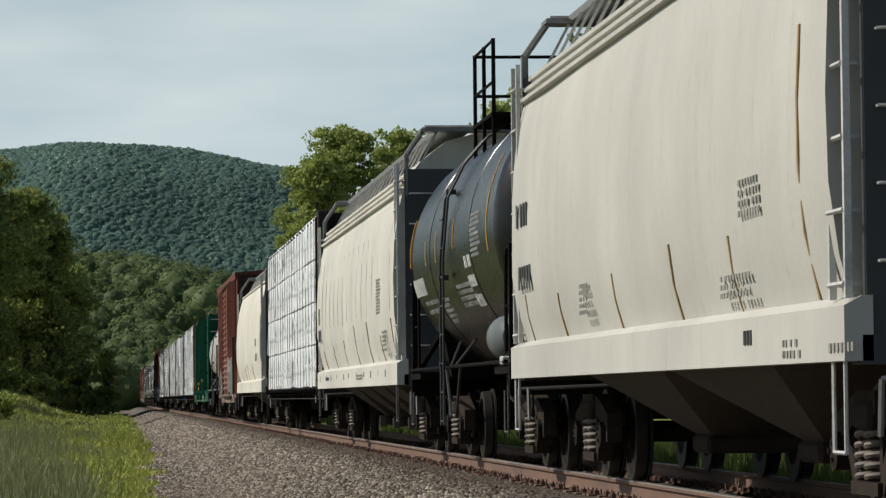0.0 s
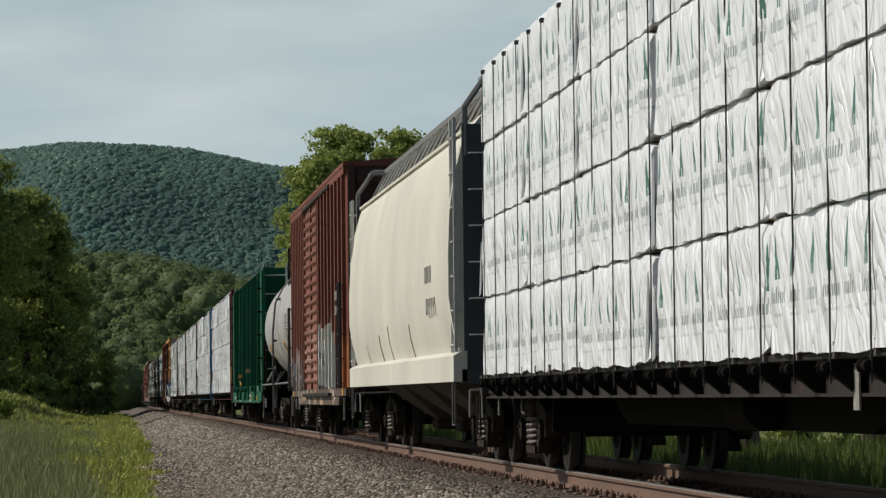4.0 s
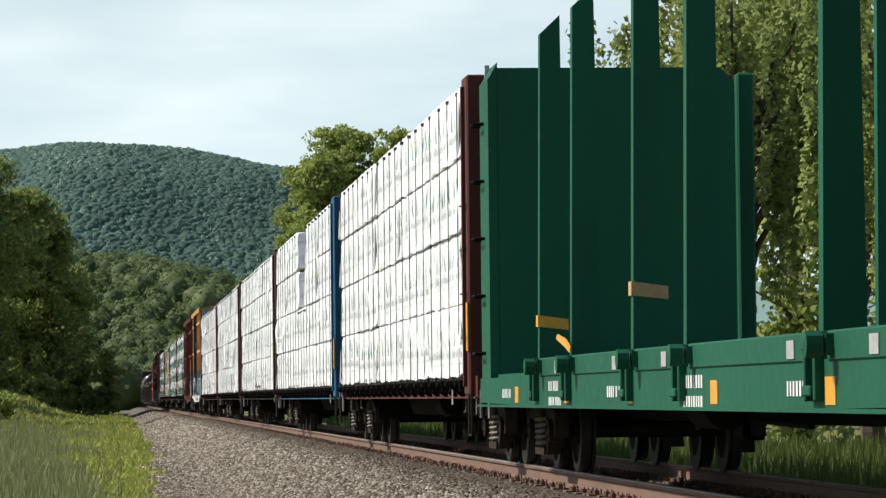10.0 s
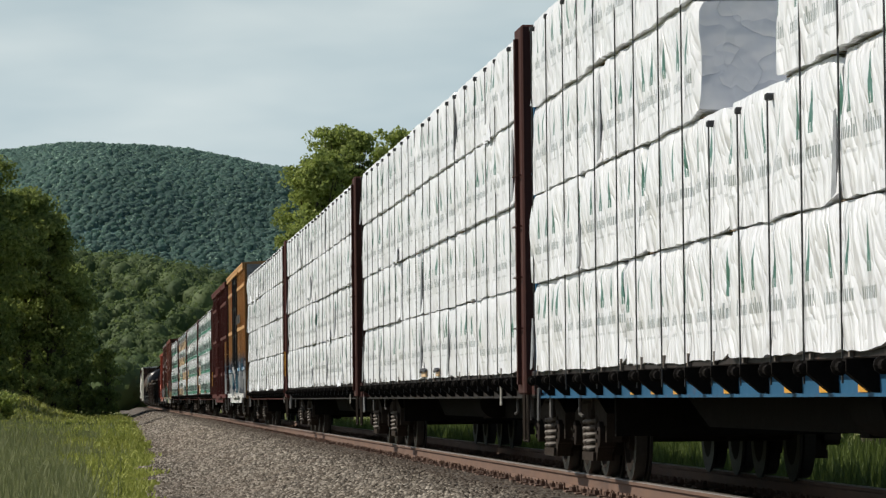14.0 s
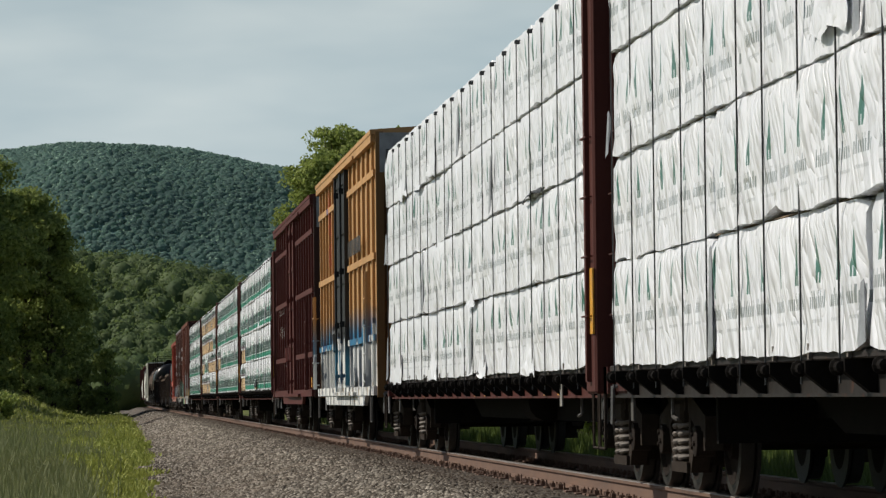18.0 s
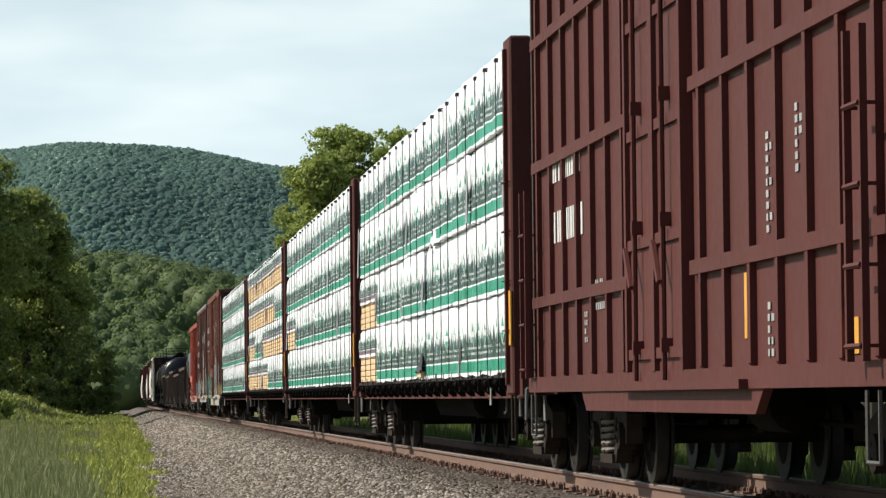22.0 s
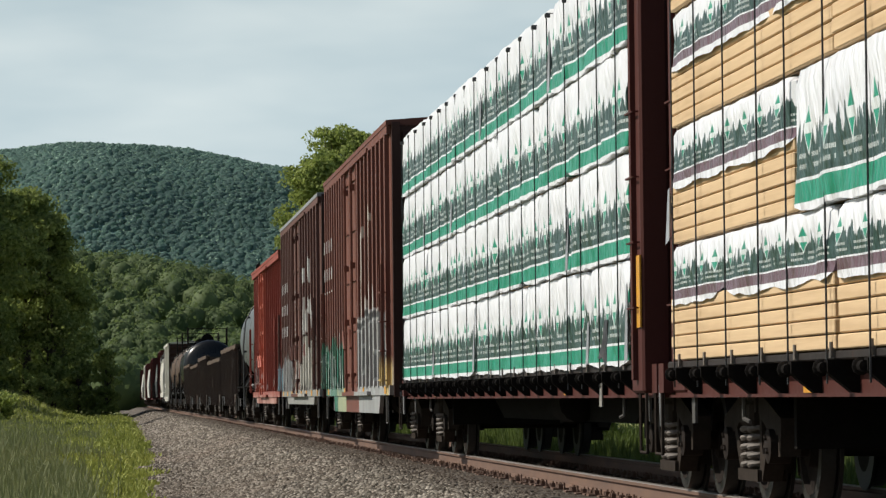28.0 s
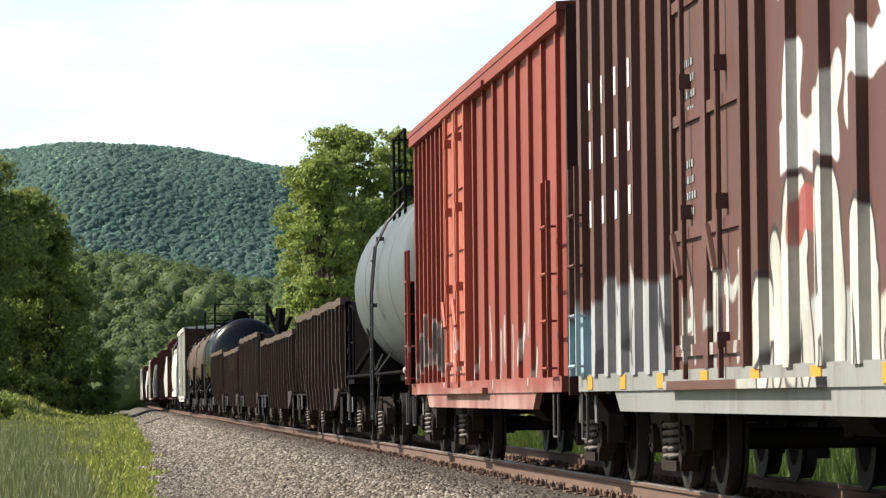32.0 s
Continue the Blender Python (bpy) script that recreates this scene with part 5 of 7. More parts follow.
def covered_hopper(near, far, paint_mat, end_mat, label, roof=4.45, edge=3.92, ribs=(), bays=4, boxes=True, stripes=3, seed=1, ladder_mat="rung", seams=0, step_mat="step"):
    car, h = car_root("covered_hopper", near, far, label, "railway car", "train cars")
    mat, emat = M[paint_mat], M[end_mat]
    b = h - 0.35                                  # ends of the side sheet
    prof = [(1.49, 1.30), (1.56, 1.55), (1.615, 1.95), (1.62, 2.45), (1.595, 2.95), (1.535, 3.4), (1.45, 3.72), (1.40, edge - 0.06), (1.33, edge),
            (1.22, edge + 0.14), (0.85, roof - 0.10), (0.45, roof)]
    full = [(-x, z) for x, z in prof] + [(x, z) for x, z in reversed(prof)]
    g = Geo()
    g.prism_y(full, -b, b, 10)
    # slight dents in the sheet
    for i, (x, y, z) in enumerate(g.v):
        if abs(x) > 1.4:
            g.v[i] = (x + 0.012 * noise.noise((y * 0.7, z * 1.3, seed)), y, z)
    part("body", g, mat, car, smooth=True)
    for k in range(stripes):                        # stiffening beads under the roof edge
        z = edge - 0.03 - 0.11 * k
        x = 1.415 + 0.045 * k
        g = Geo()
        g.prism_y([(-x - 0.022, z - 0.02), (-x - 0.022, z + 0.015), (-x + 0.05, z + 0.03), (-x + 0.05, z - 0.03)], -b + 0.02, b - 0.02)
        part("roof_bead", g, mat, car)
    for s in (-1, 1):
        g = Geo()
        g.prism_y([(s * 1.60, 0.96), (s * 1.60, 1.26), (s * 1.50, 1.315), (s * 1.44, 1.315), (s * 1.44, 0.96)], -h, h)
        part("side_sill", g, mat, car)
    side_x = lambda z: -float(np.interp(z, [p[1] for p in prof[:8]], [p[0] for p in prof[:8]]))
    for fy, z0, z1 in ribs:                         # rusty strips low on the side
        part("reflective_strip", strip([(side_x(z), z) for z in np.linspace(z0, z1, 5)], h * fy, 0.022), M["rustbar"], car)
    for k in range(seams):                          # welded seams between the side sheets
        y = -b + 2 * b * (k + 0.6) / seams
        part("sheet_seam", strip([(side_x(z), z) for z in np.linspace(1.33, edge - 0.38, 7)], y, 0.012, 0.004), mat, car)
    for s in (-1, 1):                               # ends: slope sheet, corner posts, ladders, platform
        g = Geo()
        e = s * b
        g.prism([(e + s * 0.02, edge), (e + s * 0.02, edge - 1.5), (e - s * 1.4, 1.15), (e - s * 1.8, 1.15)], -1.36, 1.36)
        part("slope_sheet", g, emat, car)
        g = Geo()
        g.box(-1.50, 1.50, s * (h - 0.30), s * h, 0.94, 1.10)
        part("end_platform", g, emat, car)
        g = Geo()                                   # flat end sheet with turned-in flanges
        ya, yb = sorted((s * (h - 0.05), s * (h - 0.02)))
        g.box(-1.47, 1.47, ya, yb, 1.0, edge + 0.02)
        sheet = part("end_sheet", g, emat, car)
        for x in (-1.455, 1.455):
            g = Geo()
            yc, yd = sorted((s * (h - 0.13), s * (h - 0.05)))
            g.box(x - 0.012, x + 0.012, yc, yd, 1.1, edge)
            part("end_flange", g, emat, sheet)
        lad = ladder(car, -1.56, s * (h - 0.30), 1.30, edge + 0.1, 0.44, M[ladder_mat], 0.40)
        for k in range(6):
            g = Geo()
            z = 1.5 + 0.42 * k
            g.pipe([(-1.40, s * (h - 0.02), z), (-1.40, s * (h + 0.04), z), (-1.0, s * (h + 0.04), z), (-1.0, s * (h - 0.02), z)], 0.010, 5)
            part("grab_iron", g, M[ladder_mat], car)
        stirrup(car, -1.57, s * (h - 0.30), M[step_mat], 0.46, 0.98)
    # roof walk with supports and edge rail
    g = Geo()
    for x in (-0.75, 0.75):
        g.box(x - 0.22, x + 0.22, -h + 0.1, h - 0.1, roof + 0.02, roof + 0.06)
    for s in (-1, 1):
        g.box(-1.25, 1.25, s * (h - 0.1) - 0.22, s * (h - 0.1) + 0.22, roof + 0.0, roof + 0.04)
    part("roof_walk", g, M["grate"], car)
    n_post = 18
    for i in range(n_post + 1):
        y = -h + 0.15 + (2 * h - 0.3) * i / n_post
        g = Geo()
        g.rod((-1.28, y, edge + 0.02), (-0.98, y, roof + 0.05), 0.02, 4)
        part("walk_bracket", g, M["rung"], car)
    for s in (-1, 1):                               # bent frame that carries the walk at each end
        g = Geo()
        g.pipe([(-1.44, s * (h - 0.05), edge - 0.35), (-1.44, s * (h - 0.05), edge + 0.22), (-1.18, s * (h - 0.05), roof + 0.06), (1.18, s * (h - 0.05), roof + 0.06),
                (1.44, s * (h - 0.05), edge + 0.22), (1.44, s * (h - 0.05), edge - 0.35)], 0.038, 6)
        part("walk_end_frame", g, M["grate"], car)
    g = Geo()
    g.box(-1.00, -0.96, -h + 0.1, h - 0.1, roof + 0.02, roof + 0.09)
    part("walk_edge", g, M["grate"], car)
    for i in range(4):
        y = -h * 0.75 + 1.5 * h * i / 3
        g = Geo()
        g.cbox(-0.42, 0.42, y - 1.2, y + 1.2, roof - 0.02, roof + 0.12, 0.04)
        part("roof_hatch", g, mat, car)
    # discharge bays
    span = 2 * (h - 3.6)
    for i in range(bays):
        c = -span / 2 + span * (i + 0.5) / bays
        w = span / bays / 2 * 0.98
        g = Geo()
        v = [(-1.38, c - w, 1.02), (1.38, c - w, 1.02), (1.38, c + w, 1.02), (-1.38, c + w, 1.02),
             (-0.62, c - 0.36, 0.44), (0.62, c - 0.36, 0.44), (0.62, c + 0.36, 0.44), (-0.62, c + 0.36, 0.44)]
        g.add(v, [(0, 1, 2, 3), (7, 6, 5, 4), (0, 4, 5, 1), (1, 5, 6, 2), (2, 6, 7, 3), (3, 7, 4, 0)])
        bay = part("discharge_bay", g, M["bay"], car)
        g = Geo()
        g.cbox(-0.68, 0.68, c - 0.42, c + 0.42, 0.30, 0.45, 0.03)
        part("outlet_gate", g, M["frame"], bay)
        if boxes:
            g = Geo()
            g.lathe_x([(0.07, -0.80), (0.105, -0.79), (0.105, -0.69), (0.06, -0.66)], c - 0.1, 0.37, 16)
            part("outlet_cap", g, M["spring"], bay, smooth=True)
    underframe(car, h)
    add_ends(car, h)
    for s in (-1, 1):
        add_truck(car, s * (h - 2.0))
    return car, h


def tank_car(near, far, paint_mat, label, r=1.47, zc=2.58, bands=2, seed=1, trim="steel", platform=True, head=0.85, rail_h=0.8, ladder_y=0.0, ladder_mat="black_ladder", reservoir=None):
    car, h = car_root("tank_car", near, far, label, "railway car", "train cars")
    mat = M[paint_mat]
    a = h - head
    prof = [(0.02, -a)]
    for k in range(1, 7):
        t = k / 6 * math.pi / 2
        prof.append((r * math.sin(t), -a + 0.55 * (1 - math.cos(t))))
    for k in range(9):
        prof.append((r, -a + 0.62 + (2 * a - 1.24) * k / 8))
    for k in range(6, 0, -1):
        t = k / 6 * math.pi / 2
        prof.append((r * math.sin(t), a - 0.55 * (1 - math.cos(t))))
    prof.append((0.02, a))
    g = Geo()
    g.lathe_y(prof, 0, zc, 48)
    part("tank", g, mat, car, smooth=True)
    for k in range(bands):                          # weld bands
        y = -a + 0.62 + (2 * a - 1.24) * (k + 0.5) / bands
        g = Geo()
        g.lathe_y([(r, y - 0.04), (r + 0.008, y - 0.03), (r + 0.008, y + 0.03), (r, y + 0.04)], 0, zc, 48)
        part("weld_band", g, mat, car, smooth=True)
    st = M[trim]
    # ladder that follows the shell up to the platform, and brackets
    stile = None
    for e in (-0.19, 0.19):
        e += ladder_y
        pts = [(-r - 0.08, e, 0.45), (-r - 0.08, e, zc - 0.2)]
        for k in range(1, 7):
            t = radians(176 - k * 15)
            pts.append(((r + 0.10) * math.cos(t), e, zc + (r + 0.10) * math.sin(t)))
        stile = part("ladder_stile", tube(pts, 0.016, 6), M[ladder_mat], car)
    for k in range(14):
        z = 0.5 + 0.34 * k
        x = -r - 0.08 if z < zc else -(r + 0.10) * math.cos(math.asin(min(0.99, (z - zc) / (r + 0.1))))
        if z < zc + r:
            g = Geo()
            g.rod((x, ladder_y - 0.19, z), (x, ladder_y + 0.19, z), 0.012, 5)
            part("rung", g, M[ladder_mat], stile)
            if k % 3 == 2:                          # feet that hold the ladder off the shell
                g = Geo()
                g.box(x - 0.02, x + 0.10, ladder_y + 0.16, ladder_y + 0.22, z - 0.03, z + 0.03)
                part("ladder_foot", g, M[ladder_mat], stile)
    for s in (-1, 1):
        for za, zb, ya, xa in ((1.15, 1.45, 0.95, -1.32), (0.55, 1.12, 0.9, -1.5)):
            g = Geo()
            g.rod((-1.5, ladder_y + s * 0.3, za), (xa, ladder_y + s * ya, zb), 0.018, 5)
            part("ladder_brace", g, M[ladder_mat], car)
    if platform:
        pz, py = zc + r - 0.12, ladder_y
        g = Geo()
        for x in (-0.85, 0.85):
            g.box(x - 0.28, x + 0.28, py - 1.15, py + 1.15, pz, pz + 0.04)
        p = part("platform", g, M["steel"], car)
        for x in (-1.1, 1.1):
            for y in (-1.1, 0.0, 1.1):
                g = Geo()
                g.rod((x, py + y, pz - 0.5), (x, py + y, pz + 0.10 + rail_h), 0.024, 6)
                part("railing_post", g, M["steel"], p)
        g = Geo()
        for z in (rail_h * 0.5, rail_h + 0.08):
            for x in (-1.1, 1.1):
                g.rod((x, py - 1.12, pz + z), (x, py + 1.12, pz + z), 0.02, 6)
            g.rod((-1.1, py + 1.1, pz + z), (1.1, py + 1.1, pz + z), 0.02, 6)
        part("railing", g, M["steel"], p)
        g = Geo()
        g.lathe_y([(0.01, py - 0.4), (0.36, py - 0.38), (0.36, py + 0.38), (0.01, py + 0.4)], 0, zc + r + 0.08, 18)
        part("manway", g, M["steel"], p, smooth=True)
    # end sills, corner posts, hand rails, saddles
    for s in (-1, 1):
        g = Geo()
        g.box(-1.50, 1.50, s * h, s * (h - 0.12), 0.80, 1.12)
        g.box(-1.50, 1.50, s * (h - 0.1), s * (h - 1.5), 1.02, 1.10)
        part("end_sill", g, M["steel"], car)
        for x in (-1.45, 1.45):
            g = Geo()
            g.cbox(x - 0.04, x + 0.04, s * (h - 0.10) - 0.03, s * (h - 0.10) + 0.03, 1.1, 2.35, 0.006)
            g = part("corner_post", g, M["steel"], car)
            part("hand_rail", tube([(x, s * (h - 0.75), 1.1), (x, s * (h - 0.75), 2.12), (x, s * (h - 0.70), 2.26), (x, s * (h - 0.58), 2.32), (x, s * (h - 0.10), 2.33)], 0.020, 6), M["steel"], g, smooth=True)
            part("hand_rail", tube([(x, s * (h - 0.75), 1.72), (x, s * (h - 0.10), 1.72)], 0.016, 6, Vector((0, 0, 1))), M["steel"], g)
        g = Geo()
        g.prism_y([(-1.15, 1.05), (-1.32, 1.95), (-0.9, 1.55), (0.9, 1.55), (1.32, 1.95), (1.15, 1.05)], s * (h - 1.9), s * (h - 2.25))
        part("saddle", g, M["steel"], car)
        g = Geo()
        g.box(-0.35, 0.35, s * h, s * (h - 3.2), 0.72, 1.2)
        part("stub_sill", g, M["steel"], car)
        stirrup(car, -1.5, s * (h - 0.3), M["step"], 0.42, 0.85)
        g = Geo()
        g.rod((-1.46, s * (h - 0.6), 1.12), (-1.12, s * (h - 1.4), 1.75), 0.05, 6)
        part("shell_brace", g, st, car)
    g = Geo()
    g.rod((-1.52, -h + 0.15, 1.14), (-1.52, h - 0.15, 1.14), 0.022, 8)
    part("side_rail", g, st, car, smooth=True)
    g = Geo()
    g.cbox(-1.54, -1.44, -h + 0.35, -h + 0.60, 1.11, 1.20, 0.015)
    part("rail_bracket", g, M["rung"], car)
    g = Geo()
    g.lathe_y([(0.02, -2.9), (0.24, -2.85), (0.24, -1.9), (0.02, -1.85)], -0.75, 0.86, 16)
    part("air_reservoir", g, M["steel"], car, smooth=True)
    if reservoir:                                   # air tank beside the shell, with its pipe
        g = Geo()
        g.lathe_y([(0.02, -h + 1.62), (0.17, -h + 1.66), (0.25, -h + 1.78), (0.25, -h + 2.62), (0.17, -h + 2.74), (0.02, -h + 2.78)], -1.22, 1.42, 22)
        tank = part("brake_air_tank", g, M[reservoir], car, smooth=True)
        g = Geo()
        g.box(-1.34, -1.10, -h + 1.95, -h + 2.05, 1.08, 1.22)
        part("tank_bracket", g, M["steel"], tank)
        part("air_pipe", tube([(-1.3, -h + 1.68, 1.3), (-1.36, -h + 1.5, 1.2), (-1.36, -h + 1.4, 0.8), (-1.2, -h + 1.3, 0.62)], 0.018, 6), M["step"], tank, smooth=True)
    g = Geo()
    g.cbox(-0.35, 0.35, -0.35, 0.35, zc - r - 0.45, zc - r + 0.1, 0.05)
    part("bottom_outlet", g, M["steel"], car)
    add_ends(car, h)
    for s in (-1, 1):
        add_truck(car, s * (h - 1.9))
    return car, h, a


PACK = {}
PACK_H = 0.826


def pack_mesh(length, style, variant):
    """The wrap of a lumber pack on the left half; origin at its base, x = 0 at the outer face."""
    key = (length, style, variant)
    if key in PACK:
        return PACK[key]
    W, H, L = 1.38, PACK_H, length - 0.04
    g = Geo()
    base = 0.40 if style == "half" else 0.0
    ny = max(8, int(L / 0.085))
    q = H - base
    loop = [(0.0, base), (0.0, base + q * 0.18), (0.0, base + q * 0.36), (0.0, base + q * 0.54), (0.0, base + q * 0.72), (0.0, base + q * 0.88), (0.025, H - 0.01), (0.10, H), (W - 0.08, H), (W - 0.02, H - 0.03), (W, base)]
    n = len(loop)
    verts, faces = [], []
    vs = variant * 7.1 + length
    for j in range(ny + 1):
        y = -L / 2 + L * j / ny
        for i, (x, z) in enumerate(loop):
            # slanting folds in the film, fuller in the middle, drawn tight at the edges
            w = noise.noise((y * 1.9 + z * 0.8, z * 1.2, vs)) * 0.034 + noise.noise((y * 3.4 - z * 3.4, z * 1.6, vs + 3)) * 0.018
            w *= 0.5 + 0.8 * math.sin(math.pi * min(1, max(0, (z - base) / q)))
            dz = 0.0
            if i == 0:
                dz = noise.noise((y * 1.3, 5.0, vs)) * 0.022 - 0.018 + abs(noise.noise((y * 2.7, 15.0, vs))) * 0.030 + 0.05 * math.exp(-(L / 2 - abs(y)) / 0.10)
                dz += 0.22 * max(0.0, noise.noise((y * 0.8, 31.0, vs)) - 0.38)
                w += noise.noise((y * 3.1, 9.0, vs)) * 0.02 + 0.008
            ends = math.exp(-((L / 2 - abs(y)) / 0.09) ** 2)
            w -= 0.035 * ends
            out = (-w - 0.010) if x < W / 2 else (w + 0.010)
            verts.append((x + out, y, z + dz - 0.03 * ends * (z > H - 0.05) - (0.012 * abs(noise.noise((y * 2.0, 3.0, vs))) if i in (6, 7) else 0)))
    for j in range(ny):
        faces += [(j * n + i, j * n + i + 1, (j + 1) * n + i + 1, (j + 1) * n + i) for i in range(n - 1)]
        if style != "half":
            faces.append((j * n, (j + 1) * n, (j + 1) * n + n - 1, j * n + n - 1))
    faces += [tuple(range(n))[::-1], tuple(range(ny * n, ny * n + n))]
    g.add(verts, faces)
    me = g.mesh("lumber_pack", {"white": M["wrap"], "green": M["wrapg"], "half": M["wraph"]}[style], True)
    PACK[key] = me
    return me


def board_mesh(length, variant):
    """One course of sawn boards, laid side by side across the pack."""
    key = (length, "board", variant)
    if key not in PACK:
        g = Geo()
        g.cbox(0.004 * variant - 0.002, 1.36, -length / 2 + 0.03 + 0.012 * variant, length / 2 - 0.03 - 0.008 * variant, 0.003, 0.084, 0.007)
        PACK[key] = g.mesh("board", M["raw"])
    return PACK[key]


COMBOS = {1: [[1]], 2: [[1, 1]], 3: [[4.9, 4.9, 3.65], [3.65, 6.1, 3.65]], 4: [[6.1, 3.65, 6.1, 6.1], [4.9, 6.1, 6.1, 4.9]], 5: [[4.9, 4.9, 2.45, 4.9, 4.9], [6.1, 4.9, 3.65, 3.65, 3.65]], 6: [[3.65] * 6]}
LAYER_H, DECK = 0.8375, 1.03


def split(length, rnd):
    """Pack lengths that fill a stretch of deck."""
    if length > 18:
        combo = rnd.choice(COMBOS[4] + COMBOS[5] + COMBOS[6])[:]
        rnd.shuffle(combo)
    else:
        combo = [4.9] * max(1, round(length / 4.9))
    return combo, length / sum(combo)


def lumber_load(near, far, style, label, seed, holes=(), raw_spots=(), gap=None):
    """A strapped load of lumber packs in four layers on both sides of the centre beam."""
    load, h = car_root("lumber_load", near, far, label, "lumber load", "lumber loads")
    rnd = random.Random(seed * 7 + 1)
    for layer in range(4):
        runs = [(-h, h)] if gap is None else [(-h, gap - 0.14), (gap + 0.14, h)]
        for l0, a, b in holes:
            if layer >= l0:
                runs = [(-h, a), (b, h)]
        for a, b in runs:
            combo, k = split(b - a, rnd)
            y = a
            for length in combo:
                c = y + length * k / 2
                y += length * k
                st = style
                for l0, lo, hi, what in raw_spots:
                    if layer == l0 and lo <= c <= hi:
                        st = what
                for side in (-1, 1):
                    if st == "raw":
                        p = part("lumber_pack", board_mesh(length, 0), None, load, "bare stack of yellow sawn boards")
                    else:
                        p = part("lumber_pack", pack_mesh(length, st, rnd.randrange(4)), None, load)
                    p.location = (side * 1.50 + rnd.uniform(-0.015, 0.012), c, DECK + layer * LAYER_H)
                    p.rotation_euler = (0, 0, 0 if side < 0 else math.pi)
                    p.scale = (1, k, 1)
                    if side < 0 and st != "raw" and rnd.random() < 0.6:
                        # grey fold of film, tucked in at the pack's end
                        e2, f2 = rnd.choice((-1, 1)) * length / 2, rnd.uniform(0.35, 0.8)
                        w2 = rnd.uniform(0.05, 0.13)
                        fl = Geo()
                        fl.add([(-0.030, e2 - w2, 0.03), (-0.044, e2, 0.0), (-0.030, e2 + w2 * 0.7, 0.03), (-0.020, e2 + w2 * 0.2, f2), (-0.012, e2 - w2 * 0.15, f2 + 0.02), (0.01, e2, 0.3)],
                               [(0, 1, 4), (1, 3, 4), (1, 2, 3), (0, 4, 5), (4, 3, 5), (3, 2, 5), (2, 1, 5), (1, 0, 5)])
                        part("film_fold", fl, M["flap"], p)
                    if st in ("raw", "half"):
                        for r in range(1 if st == "raw" else 0, 9 if st == "raw" else 5):
                            part("board", board_mesh(length, rnd.randrange(3)), None, p).location = (0, 0, r * 0.0895)
            if layer:                               # boards under this run of packs
                g = Geo()
                g.box(-1.46, 1.46, a + 0.05, b - 0.05, DECK + layer * LAYER_H - 0.0095, DECK + layer * LAYER_H - 0.002)
                part("spacer_board", g, M["spacer"], load)
    n = 20
    for i in range(n):                              # tie-down cables
        y = -h + 0.35 + (2 * h - 0.7) * i / (n - 1) + rnd.uniform(-0.12, 0.12)
        top = DECK + 3 * LAYER_H + PACK_H
        for l0, a, b in holes:
            if a <= y <= b:
                top = DECK + (l0 - 1) * LAYER_H + PACK_H
        g = Geo()
        e, w = top - 0.070, 0.007                   # one bent strap, up one side and down the other
        out = [(-1.540, 0.84), (-1.540, e), (1.540, e), (1.540, 0.84)]
        inn = [(-1.530, 0.84), (-1.530, e - 0.010), (1.530, e - 0.010), (1.530, 0.84)]
        v = [(a, y - w, b) for a, b in out + inn] + [(a, y + w, b) for a, b in out + inn]
        f = []
        for k in range(3):
            f += [(k, k + 1, 9 + k, 8 + k), (4 + k, 12 + k, 13 + k, 5 + k), (k, 4 + k, 5 + k, k + 1), (8 + k, 9 + k, 13 + k, 12 + k)]
        f += [(0, 8, 12, 4), (3, 7, 15, 11)]
        g.add(v, f)
        cable = part("tie_down_cable", g, M["strap"], load)
        g = Geo()
        g.cbox(-1.550, -1.50, y - 0.022, y + 0.022, top - 0.115, top - 0.075, 0.006)
        part("corner_guard", g, M["strap"], cable)
    return load


def tear(load, y, z, width, height):
    """A tear in the film: a dark curled lip over bare board edges."""
    for k in range(max(1, int(height / 0.085))):
        g = Geo()
        g.cbox(-1.548, -1.45, y - width / 2, y + width / 2 + 0.04 * k, z + 0.085 * k, z + 0.085 * k + 0.078, 0.006)
        part("bare_board", g, M["raw"], load)
    g = Geo()
    top = z + height
    n = 7
    v = []
    for i in range(n):
        t = i / (n - 1)
        yy = y - width * 0.62 + width * 1.24 * t
        lift = 0.015 * math.sin(math.pi * t) + 0.012 * noise.noise((t * 4, y, z))
        drop = 0.05 * abs(t - 0.45)
        v += [(-1.572 - lift, yy, top - 0.018 - drop), (-1.562 - lift, yy, top + 0.012 - drop), (-1.53, yy, top + 0.02 - drop), (-1.54, yy, top - 0.012 - drop)]
    f = [(0, 1, 2, 3), (4 * n - 1, 4 * n - 2, 4 * n - 3, 4 * n - 4)]
    for i in range(n - 1):
        f += [(4 * i + e, 4 * i + (e + 1) % 4, 4 * i + 4 + (e + 1) % 4, 4 * i + 4 + e) for e in range(4)]
    g.add(v, f)
    part("torn_film", g, M["strap"], load, "dark curled edge of torn film", smooth=True)


